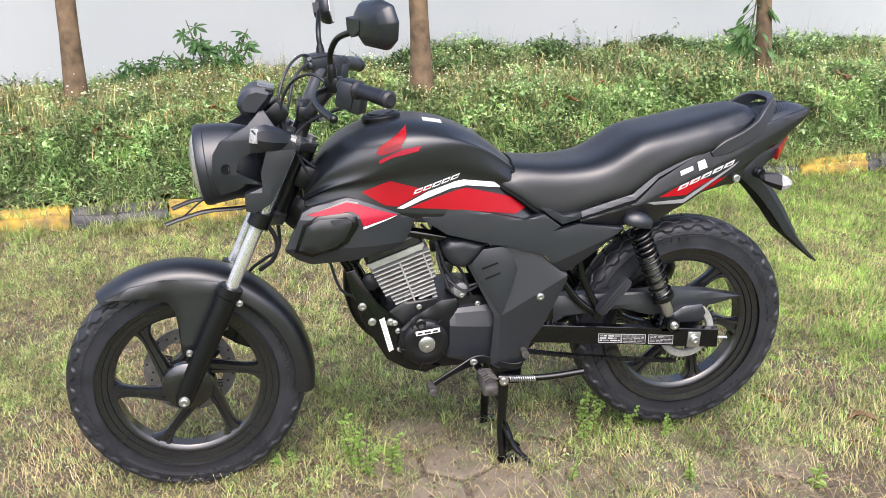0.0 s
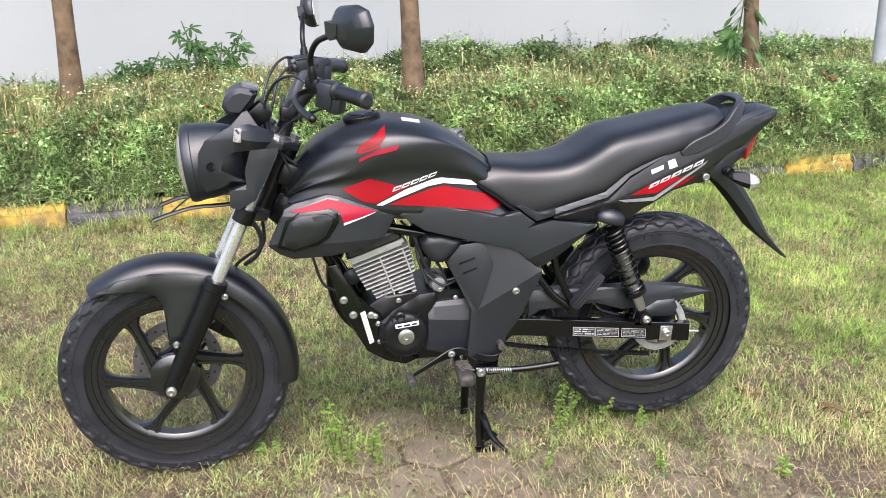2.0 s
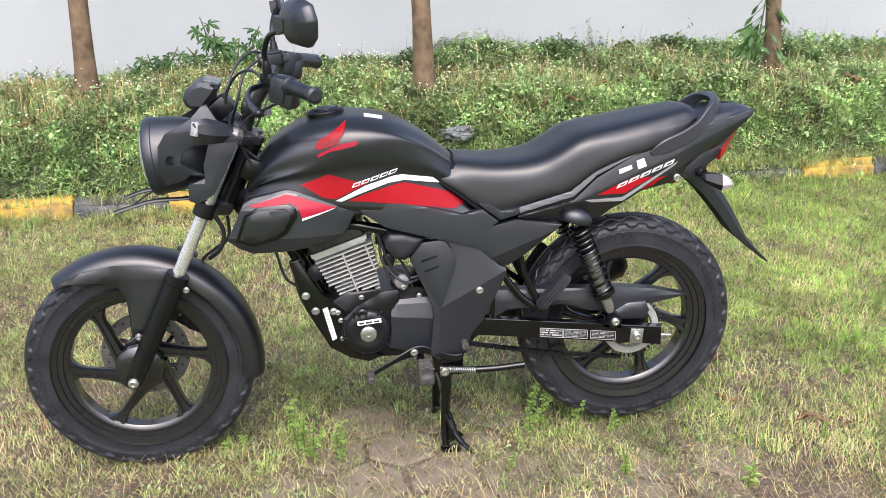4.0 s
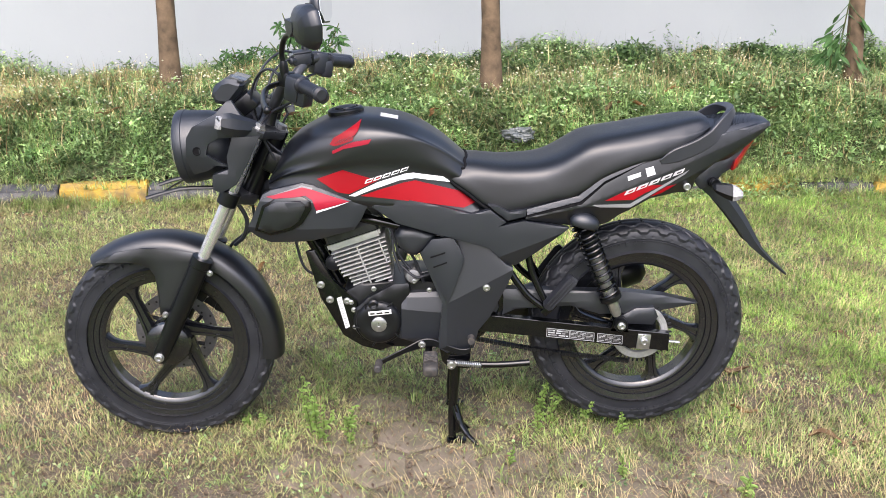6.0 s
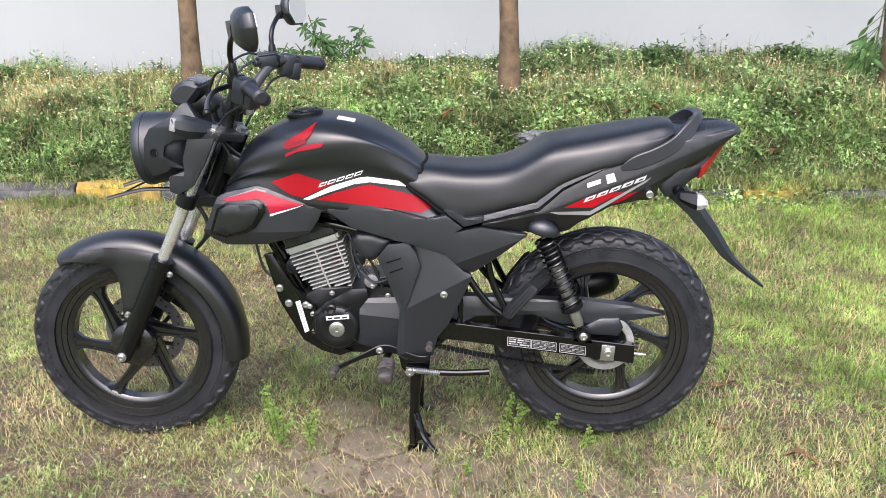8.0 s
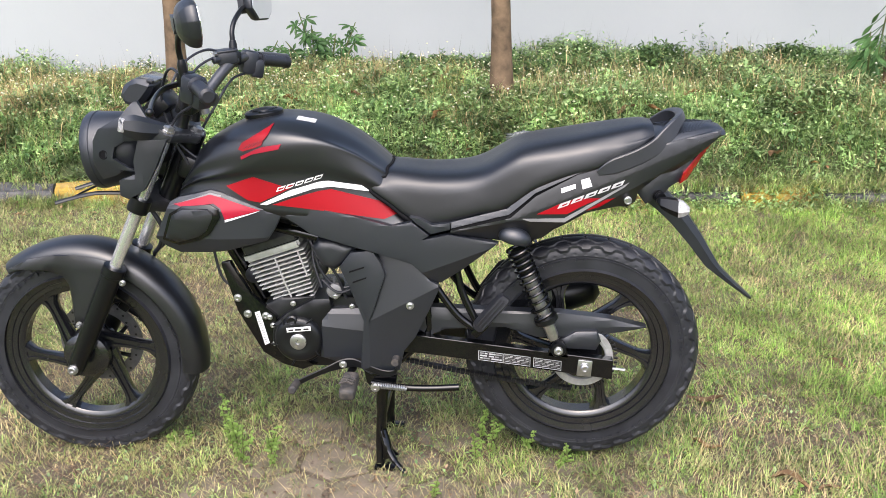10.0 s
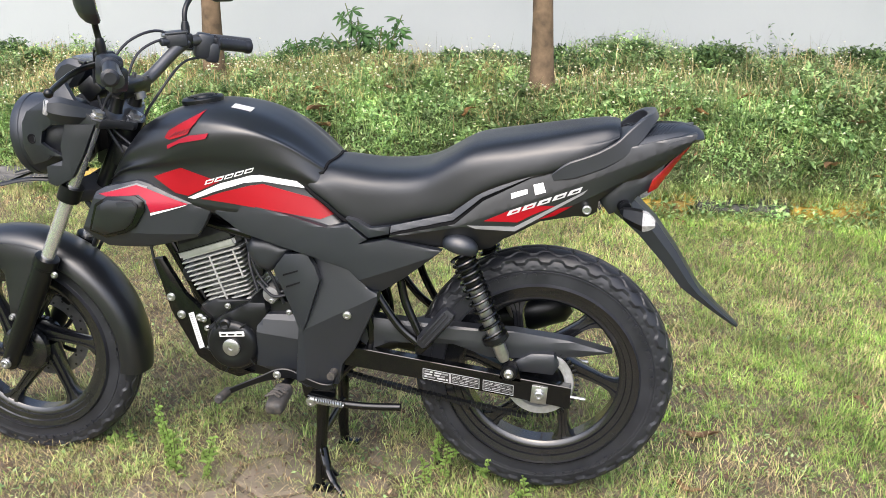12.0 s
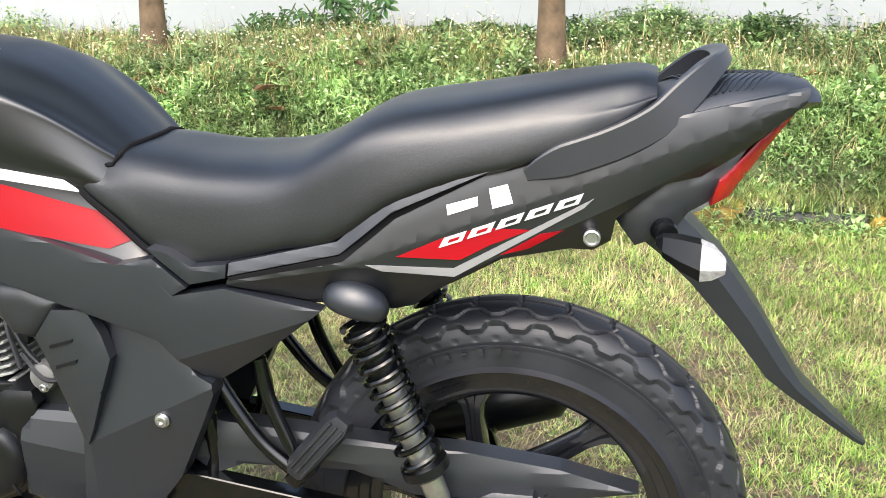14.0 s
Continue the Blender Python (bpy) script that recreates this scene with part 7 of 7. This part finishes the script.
# upright tufts in front of the kerb
n = 150
cx = np.concatenate([rs.normal(-0.40, 0.07, 30), rs.normal(-1.05, 0.12, 35), rs.uniform(-1.6, 1.2, n - 65)])
cy = kerb_y(cx) - np.abs(rs.normal(0.02, 0.03, n)) - 0.01
i = np.repeat(np.arange(n), 22)
m = len(i)
turn = rs.uniform(0, 6.28, m)
x, y = cx[i] + rs.normal(0, 0.018, m), cy[i] + rs.normal(0, 0.010, m)
v, q, t = blades(rs, x, y, ground_z(x, y) - 0.003, rs.uniform(0.05, 0.13, m) * rs.uniform(0.5, 1.1, n)[i], rs.uniform(0.0018, 0.0036, m), rs.uniform(0.3, 1.6, m), turn)
tagged(soup("kerb_grass", v, q, t, GRASS), "upright grass tufts against the kerb", "grass", kind="stuff")

# brown leaf litter along the foot of the kerb
n = 430
x = rs.uniform(-1.9, 4.2, n)
y = kerb_y(x) - np.abs(rs.normal(0, 0.10, n)) - 0.01
keep = rs.rand(n) < np.clip(1.6 * value_noise(x, y, 2.2, 101, 2) - 0.25, 0.05, 1)
x, y = x[keep], y[keep]
n = len(x)
v, q, t = leaves(rs, x, y, ground_z(x, y) + rs.uniform(0.004, 0.025, n), rs.uniform(0.016, 0.042, n), rs.normal(0.0, 0.2, n), rs.uniform(0, 6.28, n), 0.7, 0.4)
tagged(soup("leaf_litter", v, q, t, DRYLEAF), "brown dead leaves along the foot of the kerb", "leaves", kind="stuff")

# lawn: tufts of short grass, matted straw between them
def spikes(x, y, z, length, width, lean, turn):
    """Short straight blades of one face each."""
    n = len(x)
    dx, dy = np.cos(turn), np.sin(turn)
    sx, sy = -dy * width * 0.5, dx * width * 0.5
    out = np.zeros((n, 3, 3))
    out[:, 0] = np.stack([x - sx, y - sy, z], 1)
    out[:, 1] = np.stack([x + sx, y + sy, z], 1)
    r, h = length * np.sin(lean), length * np.cos(lean)
    out[:, 2] = np.stack([x + dx * r, y + dy * r, z + np.maximum(h, 0.003)], 1)
    return out.reshape(-1, 3), np.zeros((0, 4), int), np.arange(n)[:, None] * 3 + np.array([[0, 1, 2]])


def trodden(x, y):
    """Bare, trodden soil: under the motorcycle, before its front wheel and behind the rear one."""
    spots = ((0.78, -0.12, 0.50, 0.32, 0.17), (-0.55, 0.45, 0.40, 0.35, 0.10), (1.85, 0.10, 0.40, 0.30, 0.07), (1.35, -0.42, 0.40, 0.22, 0.12), (0.10, -0.45, 0.30, 0.20, 0.09))
    return sum(k * np.exp(-((x - cx) / wx) ** 2 - ((y - cy) / wy) ** 2) for cx, cy, wx, wy, k in spots)


def cover(x, y):
    """How thickly the lawn is grown: 0 on bare soil, 1 in full green."""
    c = value_noise(x, y, 1.7, 71, 4) + 0.14 * np.clip((y - 0.4) / 1.0, -0.6, 1) + 0.05 * np.clip(x - 1.4, -1, 1)
    return np.clip((c - trodden(x, y) - 0.27) * 3.6, 0.0, 1.0)


def tufts(n, x0, x1, y0, y1, per, lo, hi, w0, w1):
    """Tufts of bent blades, thick where the lawn is well grown."""
    cx, cy = rs.uniform(x0, x1, n), rs.uniform(y0, y1, n)
    c = cover(cx, cy)
    keep = (rs.rand(n) < 0.20 + 0.80 * c) & (cy < kerb_y(cx) + 0.01)
    cx, cy, c = cx[keep], cy[keep], c[keep]
    reach = rs.uniform(0.008, 0.034, len(cx))
    tall = rs.uniform(lo, hi, len(cx)) * (0.65 + 0.5 * c) * (0.7 + 0.6 * value_noise(cx, cy, 5.0, 93, 2))
    i = np.repeat(np.arange(len(cx)), per)
    m = len(i)
    turn = rs.uniform(0, 6.28, m)
    x, y = cx[i] + reach[i] * np.cos(turn) * rs.rand(m), cy[i] + reach[i] * np.sin(turn) * rs.rand(m)
    return blades(rs, x, y, ground_z(x, y) - 0.002, tall[i] * rs.uniform(0.45, 1.25, m), rs.uniform(w0, w1, m), rs.uniform(0.65, 2.1, m), turn + rs.normal(0, 0.7, m))


def lush(x, y):
    """The share of fresh green blades: more towards the tail of the motorcycle and the bank."""
    return np.clip(0.14 + 0.42 * (x - 1.0) + 0.22 * (y - 0.6) + 1.5 * (value_noise(x, y, 2.1, 111, 3) - 0.5), 0.04, 0.96)


parts = [tufts(24000, -1.7, 4.2, -1.05, 2.62, 14, 0.026, 0.068, 0.0013, 0.0027)]
n = 200000
x, y = rs.uniform(-1.7, 4.2, n), rs.uniform(-1.05, 2.5, n)
keep = (rs.rand(n) < 0.22 + 0.78 * cover(x, y)) & (y < kerb_y(x))
x, y = x[keep], y[keep]
n = len(x)
parts.append(spikes(x, y, ground_z(x, y) - 0.002, rs.uniform(0.012, 0.04, n), rs.uniform(0.0011, 0.0022, n), rs.uniform(0.3, 1.45, n), rs.uniform(0, 6.28, n)))
for (v, q, t), size, dry_paint, label in zip(parts, (5, 3), (GRASS, TURF), ("short tufted lawn grass", "fine low grass between the tufts of the lawn")):
    v = v.reshape(-1, size, 3)
    green = rs.rand(len(v)) < lush(v[:, 0, 0], v[:, 0, 1])
    for pick, paint in ((green, LUSH), (~green, dry_paint)):
        part_v = v[pick].reshape(-1, 3)
        k = np.arange(len(v[pick]))[:, None] * size
        quads = k + np.array([[0, 1, 2, 3]]) if size == 5 else np.zeros((0, 4), int)
        tris = k + (np.array([[3, 2, 4]]) if size == 5 else np.array([[0, 1, 2]]))
        tagged(soup("lawn", part_v, quads, tris, paint), label, "grass", kind="stuff")
n = 34000
x, y = rs.uniform(-8, 10, n), rs.uniform(-8, 2.0, n)
keep = ~((x > -1.7) & (x < 4.2) & (y > -1.05))
x, y = np.repeat(x[keep], 7), np.repeat(y[keep], 7)
n = len(x)
x, y = x + rs.normal(0, 0.03, n), y + rs.normal(0, 0.03, n)
v, q, t = spikes(x, y, ground_z(x, y) - 0.003, rs.uniform(0.05, 0.11, n), rs.uniform(0.012, 0.026, n), rs.uniform(0.6, 1.5, n), rs.uniform(0, 6.28, n))
tagged(soup("lawn", v, q, t, LUSH), "short tufted green lawn grass", "grass", kind="stuff")
# matted dry blades, lying flat in swirls
n = 165000
x, y = rs.uniform(-1.6, 4.0, n), rs.uniform(-1.0, 2.4, n)
keep = rs.rand(n) < (0.25 + 0.75 * np.clip(1.3 * value_noise(x, y, 2.9, 57, 3) - 0.1, 0, 1)) * (0.95 - 0.35 * cover(x, y)) * (1 - 3.2 * np.clip(trodden(x, y), 0, 0.2))
x, y = x[keep], y[keep]
n = len(x)
swirl = 9.0 * value_noise(x, y, 1.6, 59, 2) + rs.normal(0, 0.9, n)
v, q, t = blades(rs, x, y, ground_z(x, y) + rs.uniform(0.0, 0.016, n), rs.uniform(0.02, 0.085, n), rs.uniform(0.0009, 0.0019, n), rs.uniform(1.2, 1.75, n), swirl)
tagged(soup("dry_grass", v, q, t, STRAW), "matted dry grass and straw on the soil", "straw", kind="stuff")
n = 26000
x, y = rs.uniform(-1.6, 4.0, n), rs.uniform(-1.0, 2.3, n)
keep = value_noise(x, y, 3.1, 91) + 0.25 * rs.rand(n) > 0.58
x, y = x[keep], y[keep]
n = len(x)
v, q, t = leaves(rs, x, y, ground_z(x, y) + rs.uniform(0.004, 0.026, n), rs.uniform(0.006, 0.018, n), rs.normal(0.2, 0.4, n), rs.uniform(0, 6.28, n), 0.3, 0.6)
tagged(soup("clover", v, q, t, WEED), "small broad leaves between the grass", "weeds", kind="stuff")


# crumbs of dead leaf and bark on the soil
n = 42000
x, y = rs.uniform(-1.7, 4.2, n), rs.uniform(-1.05, 2.2, n)
v, q, t = leaves(rs, x, y, ground_z(x, y) + rs.uniform(0.001, 0.016, n), rs.uniform(0.004, 0.019, n), rs.normal(0.0, 0.4, n), rs.uniform(0, 6.28, n), 0.5, 0.5)
tagged(soup("leaf_crumbs", v, q, t, CRUMB), "small brown crumbs of dead leaf on the soil", "litter", kind="stuff")


# single young weeds round the motorcycle
def make_weed(x, y, height, pairs, size, seed):
    rd = random.Random(seed)
    weed = thing("weed", "fresh green upright weed growing in the lawn", "weed", "weeds by the motorcycle", (x, y, float(ground_z(x, y)) - 0.003))
    lx, ly = rd.uniform(-0.25, 0.25), rd.uniform(-0.15, 0.15)
    main = [Vector((lx * height * t * t, ly * height * t * t, height * t)) for t in (0, 0.2, 0.4, 0.6, 0.8, 1)]
    shoots = [(main, [0.0026, 0.0024, 0.0022, 0.0018, 0.0014, 0.0008], pairs)]
    for k in range(2 if height > 0.09 else 1):
        a, t = rd.uniform(0, 6.28), rd.uniform(0.15, 0.5)
        p0 = Vector((lx * height * t * t, ly * height * t * t, height * t))
        ln = height * rd.uniform(0.3, 0.5)
        shoots.append(([p0, p0 + Vector((math.cos(a) * 0.35, math.sin(a) * 0.35, 0.35)) * ln, p0 + Vector((math.cos(a) * 0.5, math.sin(a) * 0.5, 0.9)) * ln], [0.0016, 0.0013, 0.0008], max(3, pairs // 2)))
    for pts, radii, count in shoots:
        part("stem", tube(bmesh.new(), pts, radii, 5), STALK, weed)
        line = glide(pts, 6)
        for k in range(count * 2):
            t = 0.12 + 0.88 * (k + rd.uniform(0.1, 0.9)) / (count * 2)
            c = line[min(len(line) - 1, int(t * (len(line) - 1)))]
            a = k * 2.4 + rd.uniform(-0.6, 0.6)
            bm = bmesh.new()
            fingered_leaf(bm, c, (math.cos(a), math.sin(a), rd.uniform(-0.1, 1.1)), size * rd.uniform(0.45, 1.1) * (1.1 - 0.5 * t), rd, 1, rd.uniform(0.34, 0.5))
            part("leaf", bm, FRESH, weed)
    return weed


for k, (x, y, h, p, sz) in enumerate(((0.42, -0.11, 0.19, 12, 0.034), (0.44, -0.14, 0.13, 8, 0.03), (0.40, -0.09, 0.11, 7, 0.03), (0.502, -0.10, 0.10, 7, 0.034), (0.515, -0.13, 0.06, 5, 0.03),
                                      (1.06, 0.02, 0.16, 9, 0.026), (1.09, -0.01, 0.11, 8, 0.028), (1.05, -0.05, 0.08, 6, 0.03), (1.186, -0.03, 0.15, 11, 0.026), (1.295, -0.055, 0.06, 5, 0.03), (1.27, -0.08, 0.04, 4, 0.03),
                                      (1.54, -0.40, 0.06, 4, 0.05), (0.21, -0.02, 0.05, 5, 0.03), (0.25, 0.0, 0.04, 4, 0.03), (1.25, -0.30, 0.06, 6, 0.03), (0.95, -0.25, 0.06, 5, 0.026), (1.85, -0.2, 0.05, 5, 0.03))):
    make_weed(x, y, h * 1.1, max(5, int(p * 1.7)), sz * 0.62, 100 + k)


# dead leaves
def make_dead_leaf(x, y, z, size, turn, seed, label):
    rd = random.Random(seed)
    bm = bmesh.new()
    rows = []
    for i in range(9):
        t = i / 8
        w = size * 0.10 * math.sin(math.pi * min(1, t * 0.95 + 0.05)) ** 0.8 + 0.002
        bend = size * 0.10 * math.sin(t * 4 + seed) + 0.008
        rows.append([bm.verts.new((size * (t - 0.5), u * w + 0.14 * size * math.sin(t * 5 + seed), bend * (0.3 + 0.7 * t) + abs(u) * w * 0.9 + rd.uniform(-0.003, 0.003))) for u in (-1, -0.5, 0, 0.5, 1)])
    for p, q in zip(rows, rows[1:]):
        for i in range(4):
            bm.faces.new((p[i], p[i + 1], q[i + 1], q[i]))
    bmesh.ops.solidify(bm, geom=bm.faces[:], thickness=0.0012)
    low = min(v.co.z for v in bm.verts)
    for v in bm.verts:
        v.co.z -= low
    ob = part("dead_leaf", bm, DRYLEAF, None, label, 60)
    ob.location, ob.rotation_euler = (x, y, z), (0, 0, turn)
    return tagged(ob, label, "leaf", "fallen dead leaves")


for k, (x, y, s, a) in enumerate(((1.86, -0.13, 0.10, -0.3), (1.95, -0.16, 0.07, 0.6), (1.68, 0.05, 0.08, -0.5), (1.73, 0.32, 0.11, -0.2), (0.02, 1.3, 0.09, 1.0), (-0.2, 2.2, 0.12, 0.4), (-0.6, 2.25, 0.10, 1.7), (2.2, 0.6, 0.08, 2.2))):
    make_dead_leaf(x, y, float(ground_z(x, y)) + 0.012, s, a, k, "curled brown dead leaf lying on the grass")
for k, (x, d, s, a) in enumerate(((-0.55, 0.36, 0.16, 0.9), (-0.45, 0.30, 0.13, 2.3), (-0.02, 0.45, 0.18, 0.2), (0.02, 0.30, 0.20, 1.5), (0.05, 0.22, 0.14, 2.6), (-0.95, 0.4, 0.14, 0.4), (1.72, 0.3, 0.16, 0.6), (1.85, 0.34, 0.14, 2.0),
                                  (0.30, 0.52, 0.12, 2.4), (2.45, 0.13, 0.18, 1.4), (2.6, 0.3, 0.12, 0.3), (3.6, 0.42, 0.22, 1.2), (0.75, 0.3, 0.12, 1.0), (2.1, 0.5, 0.12, 0.2))):
    make_dead_leaf(x, kerb_y(x) + d, float(bank_z(x, kerb_y(x) + d)) + 0.06, s, a, 30 + k, "large curled brown dead leaf caught in the weeds")

# crumpled clear plastic bag in the weeds
BAG = node_mat("crumpled_plastic", (0.12, 0.13, 0.13), 0.25, second=(0.055, 0.065, 0.06), scale=30, fine=60, bump=0.6, depth=0.01)
bm = bmesh.new()
bmesh.ops.create_icosphere(bm, subdivisions=4, radius=1.0)
for v in bm.verts:
    k = 1 + 0.45 * noise.noise(v.co * 1.7) + 0.28 * noise.noise(v.co * 5)
    v.co = Vector((v.co.x * 0.085 * k, v.co.y * 0.05 * k, v.co.z * 0.036 * k))
ob = part("plastic_bag", bm, BAG, None, angle=25)
ob.location = (1.205, 2.41, float(bank_z(1.205, 2.41)) + 0.085)
tagged(ob, "crumpled grey plastic bag lying in the weeds", "plastic bag")

# grey steel post beyond the trees
POSTMAT = node_mat("grey_painted_steel", (0.28, 0.31, 0.34), 0.5, mix=0.2, scale=8, bump=0.1)
bm = bmesh.new()
lathe(bm, [(0.045, 0), (0.045, 1.9), (0.04, 1.92), (0.0, 1.92)], (0, 0, 0), (0, 0, 1), 24)
ob = part("steel_post", bm, POSTMAT, None)
ob.location = (4.11, 3.12, float(bank_z(4.11, 3.12)) - 0.05)
tagged(ob, "grey painted steel post on the bank", "post")

# worn paving stones showing through the soil
hexa = [(0.105 * math.cos(radians(60 * k + 30)), 0.105 * math.sin(radians(60 * k + 30))) for k in range(6)]
bm = bmesh.new()
lo = [bm.verts.new((x, y, -0.03)) for x, y in hexa]
mid = [bm.verts.new((x, y, 0.0)) for x, y in hexa]
hi = [bm.verts.new((x * 0.93, y * 0.93, 0.006)) for x, y in hexa]
for p, q in ((lo, mid), (mid, hi)):
    for k in range(6):
        bm.faces.new((p[k], p[(k + 1) % 6], q[(k + 1) % 6], q[k]))
bm.faces.new(hi)
paver_mesh = bpy.data.meshes.new("paving_stone")
bm.to_mesh(paver_mesh)
bm.free()
paver_mesh.materials.append(PAVER)
for i in range(-4, 17):
    for j in range(-3, 6):
        x, y = 0.192 * i + 0.096 * (j % 2) + 0.2, 0.167 * j - 0.25
        bare = float(value_noise(x, y, 1.7, 71, 4)) + 0.16 * min(1, max(-1, (y - 0.5) / 1.2))
        if bare < 0.62 and 0.35 < x < 1.6 and y < 0.25:
            ob = new("paving_stone", paver_mesh)
            ob.parent = ground
            ob.location = (x, y, float(ground_z(x, y)) - 0.002 + 0.003 * math.sin(i * 3 + j))
            ob.rotation_euler = (0.03 * math.sin(i * 5 + j), 0.03 * math.cos(i + j * 3), 0.05 * math.sin(i * 7 + j * 2))
